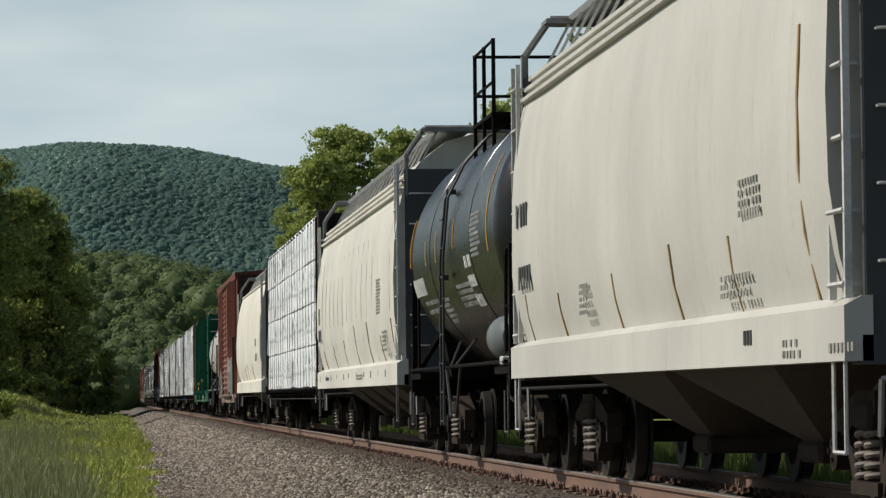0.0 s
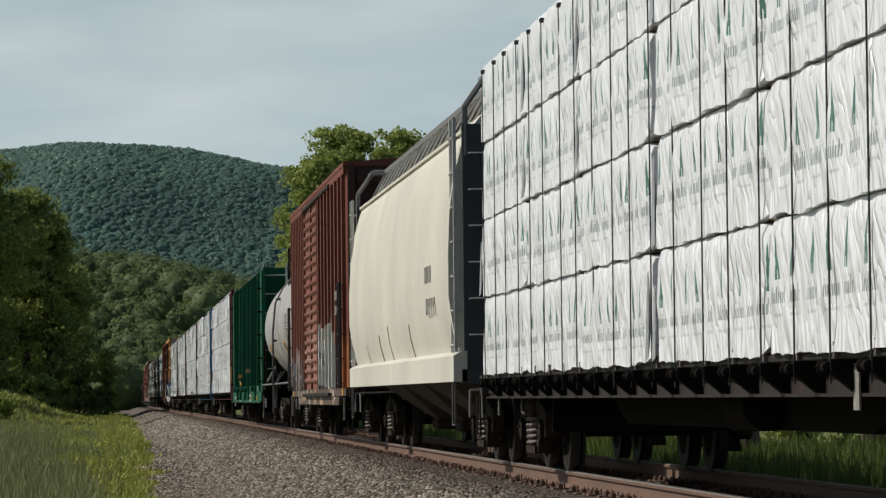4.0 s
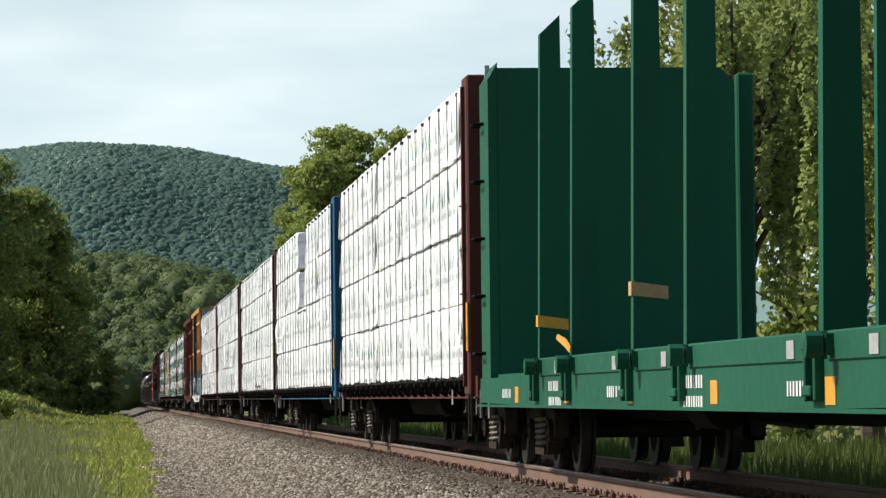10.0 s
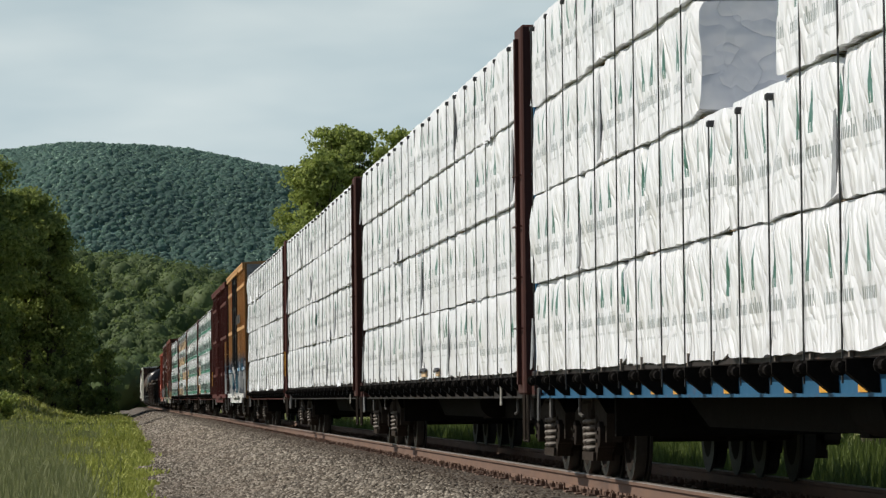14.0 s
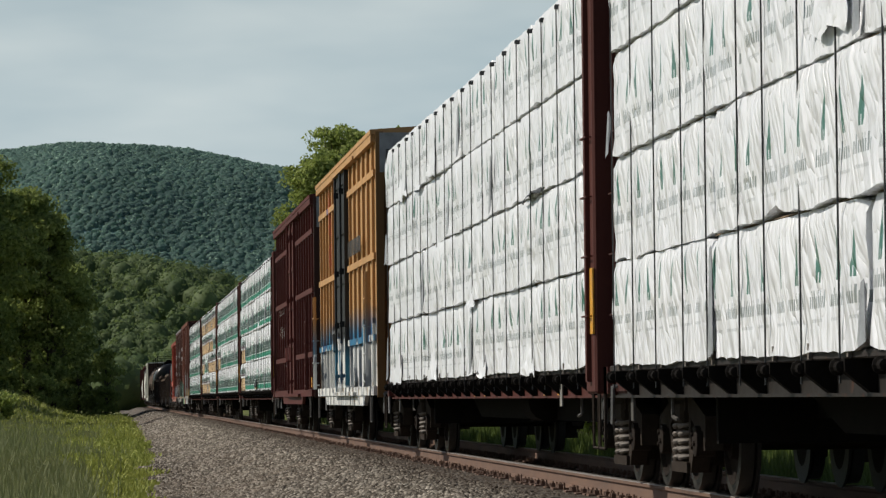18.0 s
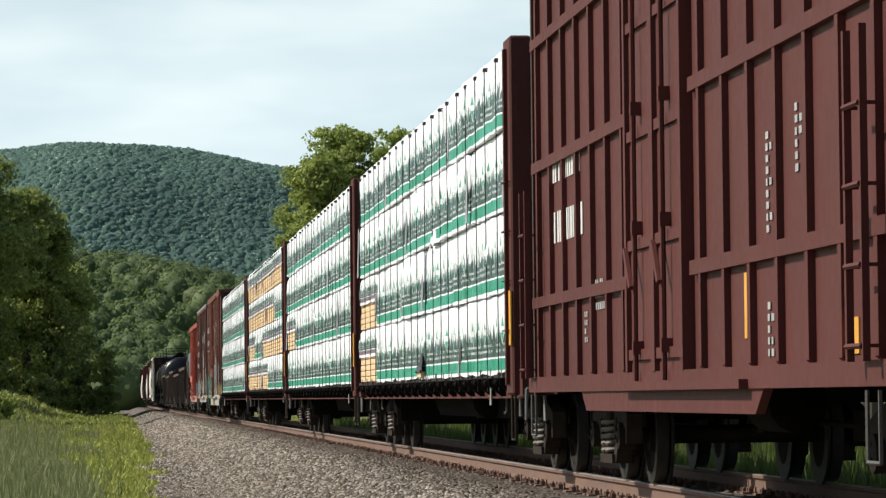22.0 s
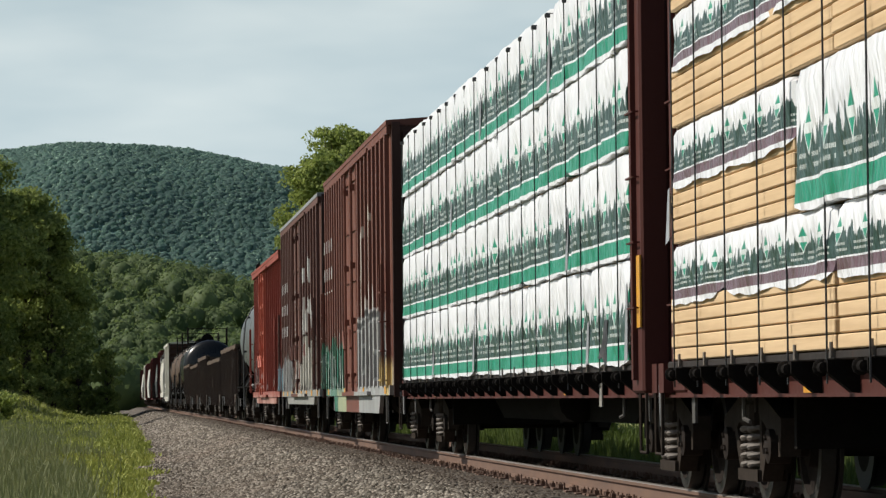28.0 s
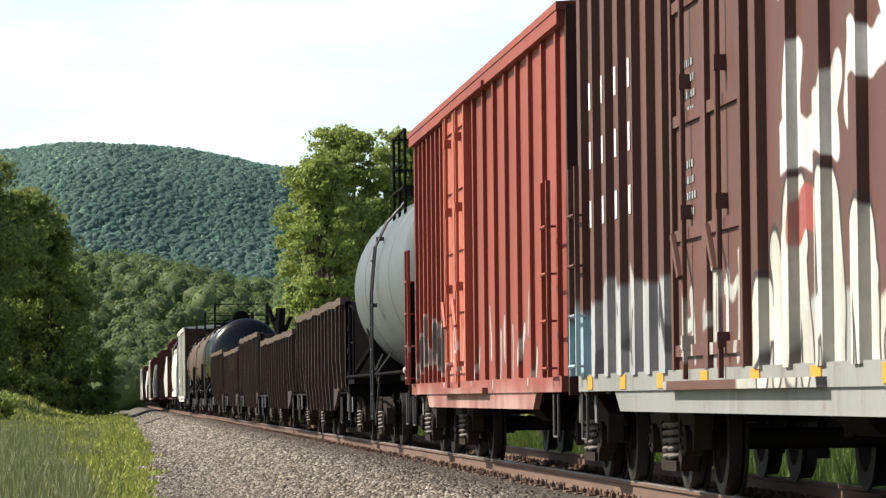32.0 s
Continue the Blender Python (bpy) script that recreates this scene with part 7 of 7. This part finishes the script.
    for i, fy in enumerate((0.8, 0.45, 0.1, -0.25, -0.6)):
        bars(car, -1.522, h * fy, 0.86 + 0.06 * (i % 2), 1 + i % 2, 0.9, 0.09, M["letter"], seed=i + 3)
        g = Geo()
        g.box(-1.526, -1.515, h * fy - 1.5, h * fy - 1.2, 0.72, 0.88)
        part("reflector", g, M["reflect"], car)
    underframe(car, h, 0.55, 0.92)
    brake_gear(car, 0.0)
    add_ends(car, h)
    for s in (-1, 1):
        add_truck(car, s * (h - 1.9))
    return car


def far_car(kind, near, far, k):
    """A car at the far end of the train, with its main parts only."""
    name, label, mat = {"b": ("boxcar", "distant weathered boxcar in dull paint", ("maroon", "cream", "brown")[k % 3]),
                        "h": ("covered_hopper", "distant covered hopper in pale paint", ("cream", "white")[k % 2]),
                        "g": ("gondola", "distant rusty gondola with ribbed sides", "gon"),
                        "t": ("tank_car", "distant black tank car on dark trucks", "black")}[kind]
    car, h = car_root(name, near, far, label, "railway car", "train cars")
    g = Geo()
    if kind == "t":
        g.lathe_y([(0.1, -h + 0.5), (0.9, -h + 0.6), (1.45, -h + 1.0), (1.45, h - 1.0), (0.9, h - 0.6), (0.1, h - 0.5)], 0, 2.55, 24)
    elif kind == "h":
        g.prism_y([(-1.5, 1.0), (-1.6, 2.2), (-1.4, 3.9), (-0.5, 4.4), (0.5, 4.4), (1.4, 3.9), (1.6, 2.2), (1.5, 1.0)], -h + 0.3, h - 0.3)
    elif kind == "b":
        g.prism_y([(-1.55, 0.8), (-1.55, 4.65), (0, 4.8), (1.55, 4.65), (1.55, 0.8)], -h, h)
    else:
        g.prism_y([(-1.5, 0.9), (-1.5, 2.3), (-1.36, 2.3), (-1.36, 1.1), (1.36, 1.1), (1.36, 2.3), (1.5, 2.3), (1.5, 0.9)], -h, h)
    part("tank" if kind == "t" else "body", g, M[mat], car, smooth=kind == "t")
    if kind in "bg":
        for i in range(8):
            y = -h + 0.5 + (2 * h - 1) * i / 7
            g = Geo()
            g.box(-1.62, -1.5, y - 0.08, y + 0.08, 0.9, 4.5 if kind == "b" else 2.3)
            part("side_post", g, M[mat], car)
    underframe(car, h, 0.72, 1.02)
    for s in (-1, 1):
        t = part("truck", TRUCK["bolster"], None, car)
        t.location = (0, s * (h - 1.9), 0)
        for e in (-1, 1):
            part("side_frame", TRUCK["side"], None, t).location = (e * 1.0, 0, 0)
            w = part("wheelset", TRUCK["wheels"], None, t)
            w.location = (0, e * 0.875, 0.43)
            WHEELSETS[e].append(w)
    return car


# ---- the train, nearest car first (metres along the train from the camera at the start) ----
RIBS_A = [(-0.86, 1.32, 2.9), (-0.55, 1.31, 1.8), (-0.25, 1.31, 1.85), (0.12, 1.31, 1.75), (0.55, 1.31, 1.7), (0.85, 1.31, 1.75)]
RIBS_B = [(-0.9, 1.31, 1.9), (-0.66, 1.31, 1.7), (-0.4, 1.31, 1.95), (-0.1, 1.31, 1.95), (0.2, 1.31, 1.75), (0.5, 1.31, 1.7), (0.8, 1.31, 1.65)]
c, h = covered_hopper(20.0, 36.9, "white", "grey_end", "off-white curved-side covered hopper with rust streaks and grey ends", ribs=RIBS_A, bays=2, boxes=False, seed=1, step_mat="rung")
bars(c, -1.628, h * 0.90, 2.62, 1, 1.0, 0.22, M["ink"], seed=11, glyph=0.14)
bars(c, -1.628, h * 0.88, 2.02, 1, 1.2, 0.22, M["ink"], seed=12, glyph=0.14)
bars(c, -1.628, -h * 0.62, 2.12, 4, 0.9, 0.04, M["fineink"], seed=13)
bars(c, -1.605, h * 0.35, 1.72, 5, 0.6, 0.035, M["fineink"], seed=14)
bars(c, -1.58, -h * 0.50, 1.55, 3, 1.2, 0.035, M["fineink"], seed=17)
bars(c, -1.604, -h * 0.78, 1.10, 2, 0.5, 0.04, M["fineink"], seed=15)
bars(c, -1.604, -h * 0.95, 1.06, 1, 0.9, 0.05, M["fineink"], seed=18)
bars(c, -1.604, -h * 0.62, 1.18, 1, 0.35, 0.09, M["ink"], seed=16)
c, h, a = tank_car(38.0, 50.5, "black", "glossy black tank car with white lettering and orange stripes", seed=2, r=1.55, zc=2.60, head=0.45, reservoir="tank_grey")
SH = (1.55, 2.60)
bars(c, 0, a * 0.93, 2.32, 1, 2.0, 0.22, M["letter"], seed=21, glyph=0.15, shell=SH)
bars(c, 0, a * 0.78, 2.02, 2, 1.8, 0.05, M["paleletter"], pitch=2.2, seed=22, shell=SH)
bars(c, 0, a * 0.40, 2.00, 5, 1.0, 0.04, M["paleletter"], seed=23, shell=SH)
bars(c, 0, -a * 0.02, 2.10, 4, 2.2, 0.045, M["paleletter"], seed=24, shell=SH)
bars(c, 0, -a * 0.30, 2.38, 3, 0.8, 0.13, M["letter"], pitch=1.7, seed=25, glyph=0.10, shell=SH)
bars(c, 0, -a * 0.46, 2.82, 9, 1.1, 0.035, M["paleletter"], seed=26, shell=SH)
for fy, lo, hi in ((0.955, 184, 160), (0.55, 186, 174), (0.30, 186, 172), (-0.10, 184, 170), (-0.78, 190, 150)):
    arc = [radians(lo + (hi - lo) * k / 8) for k in range(9)]
    part("reflective_strip", strip([(1.55 * math.cos(t), 2.60 + 1.55 * math.sin(t)) for t in arc], a * fy, 0.028, 0.006), M["reflect"], c)
c, h = covered_hopper(51.7, 71.6, "cream", "grey_end", "cream curved-side covered hopper with grey ends and roof walk", ribs=RIBS_B, bays=4, boxes=True, seed=3, seams=16)
bars(c, -1.628, h * 0.90, 2.45, 1, 0.45, 0.30, M["fineink"], seed=31, glyph=0.16)
bars(c, -1.628, h * 0.90, 2.05, 1, 0.9, 0.22, M["ink"], seed=32, glyph=0.13)
bars(c, -1.628, -h * 0.64, 2.52, 11, 0.9, 0.03, M["fineink"], seed=33)
bars(c, -1.60, -h * 0.72, 1.75, 5, 0.9, 0.04, M["fineink"], seed=34)
for k in range(11):                                 # small stencils along the sill
    g = Geo()
    y = h * (0.90 - 0.17 * k) + random.uniform(-0.3, 0.3)
    g.box(-1.604, -1.59, y - random.uniform(0.04, 0.10), y + 0.05, 1.08 + 0.03 * (k % 2), 1.19)
    part("stencil_block", g, M["step"] if k % 3 else M["fineink"], c)
bars(c, -1.604, -h * 0.15, 1.15, 2, 1.6, 0.03, M["fineink"], seed=36)
bars(c, -1.604, h * 0.72, 1.16, 1, 1.1, 0.06, M["ink"], seed=37)
centrebeam_car(73.3, 95.7, "darkcar", "black centre-beam lumber flatcar with end bulkheads", tag=False, seed=41)
lumber_load(73.3, 95.7, "white", "four-high load of white-wrapped lumber strapped on a flatcar", 1, gap=-1.6)
c, h = covered_hopper(98.3, 117.1, "ivory", "grey_end", "ivory covered hopper with dark grey ends and white ladders", ribs=[(0.1, 1.31, 1.8), (0.3, 1.31, 1.7), (-0.3, 1.31, 1.75), (0.6, 1.31, 1.6)], bays=3, boxes=False, stripes=1, seed=5)
bars(c, -1.628, -h * 0.62, 2.40, 1, 1.0, 0.2, M["fineink"], seed=51, glyph=0.13)
bars(c, -1.628, -h * 0.64, 2.0, 1, 1.2, 0.2, M["fineink"], seed=52, glyph=0.13)
c, h = boxcar(118.5, 137.2, "gr_box1", "oxide red boxcar with corrugated double door and faded graffiti", top=4.88, ribs=8, door=(-0.9, 3.9), door_style="corrugated", door_mat="gr_door", posts="hat", sill_mat="gr_sill1", seed=6, tabs=3, tall_ladder=2.75, track_mat="greysill")
bars(c, -1.606, -h * 0.74, 2.65, 2, 1.4, 0.16, M["paleletter"], seed=61, glyph=0.10)
c, h, a = tank_car(138.6, 154.7, "tank_white", "dirty white tank car with rust stains and a yellow placard", seed=7, trim="grate", r=1.48, zc=2.60, head=0.40, rail_h=0.45, ladder_y=0.5, bands=5, reservoir="tank_grey")
SH = (1.48, 2.60)
bars(c, 0, -1.5, 2.16, 1, 1.0, 0.32, M["reflect"], seed=70, glyph=0.95, name="placard", shell=SH)
bars(c, 0, -1.62, 2.10, 4, 0.8, 0.03, M["ink"], seed=76, name="placard_writing", shell=(1.484, 2.60))
bars(c, 0, 6.4, 2.16, 1, 2.3, 0.22, M["oldorange"], seed=71, glyph=0.16, shell=SH)
bars(c, 0, 5.6, 1.86, 1, 0.8, 0.10, M["oldorange"], seed=73, shell=SH)
bars(c, 0, -3.6, 2.75, 10, 1.5, 0.04, M["fineink"], seed=72, shell=SH)
for k, y in enumerate((4.3, 1.4, -0.4)):
    bars(c, 0, y, 2.55, 1, 0.06, 0.45, M["rustbar"], seed=77, glyph=0.05, name="reflective_strip", shell=SH)
bulkhead_flat(155.4, 178.7)
centrebeam_car(180.8, 203.4, "brown", "oxide brown centre-beam lumber flatcar with end bulkheads", seed=91)
lumber_load(180.8, 203.4, "white", "four-high load of bright white-wrapped lumber packs", 2, gap=2.6)
centrebeam_car(206.1, 228.8, "blue", "blue centre-beam lumber flatcar with yellow stripes", seed=101)
lumber_load(206.1, 228.8, "white", "white-wrapped lumber load with a gap in the upper layers", 3, holes=[(2, -1.95, 1.15)])
centrebeam_car(230.3, 253.0, "umber", "dark umber centre-beam lumber flatcar with grey sill", tag=False, seed=111, sill="greysill")
w_load = lumber_load(230.3, 253.0, "white", "four-high load of white-wrapped lumber with loose corners", 4)
centrebeam_car(255.4, 278.3, "umber", "dark umber centre-beam flatcar with brown bulkheads", tag=False, seed=121, sill="greysill")
k_load = lumber_load(255.4, 278.3, "white", "white-wrapped lumber load with crumpled film", 5)
centrebeam_car(280.1, 302.7, "brown", "brown centre-beam lumber flatcar with rusty brackets", seed=131)
t_load = lumber_load(280.1, 302.7, "white", "four-high white lumber load with torn lower wrap", 6)
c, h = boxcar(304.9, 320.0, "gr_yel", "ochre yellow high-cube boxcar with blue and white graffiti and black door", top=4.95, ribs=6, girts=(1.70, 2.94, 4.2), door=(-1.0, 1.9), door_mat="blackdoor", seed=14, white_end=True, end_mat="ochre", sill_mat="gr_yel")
bars(c, -1.606, -h * 0.30, 3.35, 1, 3.4, 0.26, M["ink"], seed=141, glyph=0.16)
c, h = boxcar(322.3, 338.9, "maroon", "maroon high-cube boxcar with exterior posts and plug door", top=4.92, ribs=7, girts=(1.66, 2.93, 4.1), door=(-1.4, 1.5), seed=15, white_end=True, sill_half=4.5)
bars(c, -1.506, h * 0.85, 3.0, 1, 2.4, 0.28, M["letter"], seed=151, glyph=0.10)
bars(c, -1.506, h * 0.85, 2.45, 1, 2.4, 0.28, M["letter"], seed=152, glyph=0.10)
bars(c, -1.506, h * 0.5, 1.75, 3, 0.8, 0.06, M["paleletter"], seed=153)
for k, (y, z, rows) in enumerate(((-4.35, 2.40, 9), (-5.35, 2.50, 6), (-4.35, 1.35, 5), (4.6, 1.5, 4))):   # stencilled columns
    bars(c, -1.506, y, z, rows, 0.16, 0.045, M["paleletter"], seed=154 + k, glyph=0.09)
part("reflective_strip", strip([(-1.50, 1.14), (-1.50, 1.56)], -3.55, 0.05), M["reflect"], c)
part("reflective_strip", strip([(-1.50, 1.00), (-1.50, 1.20)], -7.0, 0.16), M["reflect"], c)
G_LOAD = "four-high lumber load in green tree-printed white wrap"
centrebeam_car(341.7, 364.0, "brown", "oxide brown centre-beam flatcar under green-printed lumber", seed=161)
g_load = lumber_load(341.7, 364.0, "green", G_LOAD + " with bare ends", 7, raw_spots=[(k, 8.9, 12, "half") for k in range(4)])
centrebeam_car(366.1, 388.8, "brown", "brown centre-beam flatcar with yellow reflectors", seed=171)
lumber_load(366.1, 388.8, "green", G_LOAD, 8, raw_spots=[(0, 8.5, 12, "half"), (1, 8.5, 12, "half")])
centrebeam_car(390.8, 413.0, "brown", "brown centre-beam flatcar carrying half-wrapped lumber", seed=181)
lumber_load(390.8, 413.0, "half", "half-wrapped lumber load with bare yellow boards showing", 9, raw_spots=[(0, -12, -3, "green"), (2, -12, -6, "green"), (1, 2, 6, "green"), (3, -12, -8, "half")])
centrebeam_car(415.2, 437.8, "brown", "brown centre-beam flatcar with grab irons on the bulkhead", seed=191)
e_load = lumber_load(415.2, 437.8, "green", G_LOAD, 10)
L1, L2, L3 = DECK + LAYER_H, DECK + 2 * LAYER_H, DECK + 3 * LAYER_H
# the thin dark strips (0.05 and 0.07 high) stand for shade in gaps
for k, (load, y, z, wide, tall, dark) in enumerate((
        (t_load, 8.2, L3 - 0.05, 1.5, 0.40, False), (t_load, 3.4, L3 - 0.02, 1.0, 0.62, False), (t_load, 5.6, L3 - 0.06, 0.9, 0.3, False),
        (t_load, -1.5, L1 - 0.08, 0.9, 0.34, False), (t_load, 3.6, DECK - 0.05, 1.2, 0.36, False), (t_load, 9.4, DECK - 0.06, 1.6, 0.42, False),
        (t_load, -2.7, DECK - 0.05, 0.8, 0.26, False), (t_load, -2.3, DECK + 0.0, 0.5, 0.05, True), (t_load, -7.2, DECK - 0.04, 1.0, 0.30, False), 
        (t_load, -7.9, L2 - 0.03, 1.6, 0.07, True), (k_load, 2.0, L2 + 0.1, 1.0, 0.45, False), (k_load, 5.5, L3 - 0.04, 1.1, 0.3, False), (k_load, -4.8, L1 - 0.05, 0.8, 0.22, False),
        (k_load, -8.0, DECK - 0.03, 0.7, 0.2, False), (w_load, -8.8, L3 - 0.06, 0.9, 0.3, False), (w_load, 4.2, L2 - 0.05, 0.8, 0.24, False),
        (e_load, -10.0, DECK + 0.03, 0.35, 0.34, True), (g_load, -0.9, DECK + 0.10, 0.55, 0.22, True), (g_load, -3.0, L2 - 0.04, 0.9, 0.2, False))):
    film_flap(load, y, z, wide, tall, k * 3.3 + 1.0, dark)
tear(g_load, -0.8, DECK + 0.01, 0.55, 0.10)
tear(w_load, -0.6, DECK + 0.01, 0.60, 0.10)
tear(w_load, -2.6, DECK + 0.01, 0.35, 0.09)
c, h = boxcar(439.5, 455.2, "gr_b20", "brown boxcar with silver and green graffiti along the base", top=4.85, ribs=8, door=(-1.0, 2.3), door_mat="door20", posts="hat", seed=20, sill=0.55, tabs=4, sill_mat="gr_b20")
P20 = (h - 2.3) / 8
bars(c, -1.604, h - P20 * 0.5 + 0.07, 3.62, 1, P20 * 4, 0.22, M["letter"], seed=201, glyph=0.11, step=P20)
bars(c, -1.604, h - P20 * 0.5 + 0.07, 3.12, 1, P20 * 4, 0.22, M["letter"], seed=202, glyph=0.11, step=P20)
bars(c, -1.604, h - P20 * 0.5 + 0.07, 2.70, 1, P20 * 4, 0.03, M["letter"], seed=203, glyph=0.15, step=P20)
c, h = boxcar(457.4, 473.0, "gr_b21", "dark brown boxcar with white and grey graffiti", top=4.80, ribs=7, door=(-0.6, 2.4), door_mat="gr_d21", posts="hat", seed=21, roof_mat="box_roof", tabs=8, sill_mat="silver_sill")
P21 = (h - 2.4) / 7
bars(c, -1.604, h - P21 * 1.5 + 0.07, 3.35, 3, P21 * 4, 0.22, M["letter"], pitch=2.2, seed=211, glyph=0.11, step=P21)
bars(c, -1.556, 1.9, 3.1, 4, 0.5, 0.05, M["paleletter"], pitch=2.2, seed=212)
bars(c, -1.556, 1.9, 2.4, 4, 0.5, 0.05, M["paleletter"], pitch=2.2, seed=213)
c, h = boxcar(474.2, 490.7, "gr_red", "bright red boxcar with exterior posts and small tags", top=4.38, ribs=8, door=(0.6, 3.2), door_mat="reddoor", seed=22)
tank_car(492.1, 505.2, "tank_grey", "grey tank car with black platform and fittings", seed=23)
GON = ((506.3, 522.5), (523.8, 541.8), (543.2, 558.4), (559.7, 574.2), (575.5, 591.5))
for k, (n0, n1) in enumerate(GON):
    gondola(n0 + 0.35, n1 - 0.35, "rusty dark gondola with ribbed sides and scrap load", seed=k, ribs=14, top=(2.42, 2.2, 2.5, 2.3, 2.45)[k])
tank_car(592.8, 607.5, "black", "black tank car with railing round the top platform", seed=31)
tank_car(608.8, 624.2, "tank_brown", "brown rusty tank car", seed=32)
tank_car(625.5, 641.4, "tank_brown", "dull brown tank car with black fittings", seed=33)
c, h = boxcar(642.8, 661.5, "cream", "white boxcar with dark end", top=4.75, seed=34)
c, h = covered_hopper(663.0, 681.0, "cream", "grey_end", "cream covered hopper far down the train", seed=35)
u = 682.4
for k, kind in enumerate("bhgbthbbghtbhbgtbhbtbb"):
    length = {"b": 16.5, "h": 17.5, "g": 16.0, "t": 15.0}[kind]
    far_car(kind, u, u + length, k)
    u += length + 1.4


# ---- a small insect that darts past close to the eye ----
def blob(cx, cy, cz, rx, ry, rz, n=10):
    """A rounded body piece, pointing along x."""
    g = Geo()
    g.lathe_x([(math.sin(math.pi * (k + 0.3) / 6.6), -math.cos(math.pi * (k + 0.3) / 6.6)) for k in range(7)], 0, 0, n)
    g.v = [(cx + x * rx, cy + y * ry, cz + z * rz) for x, y, z in g.v]
    return g


M["chitin"] = simple("dark_insect_shell", (0.012, 0.013, 0.009), 0.5, 0, 0.4, 400.0)
M["membrane"] = simple("grey_wing_membrane", (0.36, 0.36, 0.35), 0.4, 0, 0.3, 300.0)
fly = tagged(new("flying_insect"), "small dark flying insect with thin grey wings in mid-air", "insect")
part("thorax", blob(0.0012, 0, 0, 0.0030, 0.0020, 0.0016), M["chitin"], fly, smooth=True)
part("abdomen", blob(-0.0030, 0, -0.0004, 0.0036, 0.0016, 0.0014), M["chitin"], fly, smooth=True)
part("head", blob(0.0050, 0, -0.0002, 0.0014, 0.0014, 0.0011), M["chitin"], fly, smooth=True)
for s in (-1, 1):
    g = Geo()
    out = [(0.0010, 0.0004), (-0.0020, 0.0010), (-0.0048, 0.0030), (-0.0052, 0.0042), (-0.0036, 0.0040), (-0.0004, 0.0022)]
    g.add([(x, s * (0.001 + z * 0.5), 0.0012 + z) for x, z in out] + [(x, s * (0.001 + z * 0.5) + 0.0001, 0.0012 + z) for x, z in out],
          [tuple(range(6)), tuple(range(11, 5, -1))] + [(k, (k + 1) % 6, 6 + (k + 1) % 6, 6 + k) for k in range(6)])
    part("wing", g, M["membrane"], fly)
    for k in range(3):
        g = Geo()
        x = -0.0035 + 0.0016 * k
        g.pipe([(x, s * 0.001, -0.001), (x - 0.0008, s * 0.0020, -0.0018), (x - 0.0018, s * 0.0018, -0.0021)], 0.00022, 4)
        part("leg", g, M["chitin"], fly)
FLY_RANGE = 2.25
FLY_AT = CAM_POSE @ Vector(((388 - 784) / 6650 * FLY_RANGE, (441 - 101) / 6650 * FLY_RANGE, -FLY_RANGE))
FLY_WAY = CAM_POSE.to_3x3() @ Vector((1, 0, 0))


def motions():
    """Keys the train, which passes at one steady speed, and its turning wheels."""
    for thing, u0 in TRAIN:
        rows = [(2 * k, track_pose(u0 - SPEED * 2 * k)) for k in range(17)]
        walk(thing, rows)
    turn = [tuple(FLY_AT + FLY_WAY * d) for d in (-3.2, -3.2, -1.6, 0.0, 1.6, 2.6, 2.6)]
    walk(fly, [(t, pose(x, y, z, 0, -2, -5)) for t, (x, y, z) in zip((0, 15, 16, 17, 18, 19, 32), turn)])
    for side in (-1, 1):
        first = WHEELSETS[side][0]
        turn = SPEED / 0.43
        walk(first, [(k / FPS, pose(0, side * 0.875, 0.43, math.degrees(turn * k / FPS) % 360)) for k in range(32 * FPS + 1)])
        action, slot = first.animation_data.action, first.animation_data.action_slot
        for w in WHEELSETS[side][1:]:
            w.rotation_mode = "QUATERNION"
            w.animation_data_create()
            w.animation_data.action = action
            w.animation_data.action_slot = slot

motions()
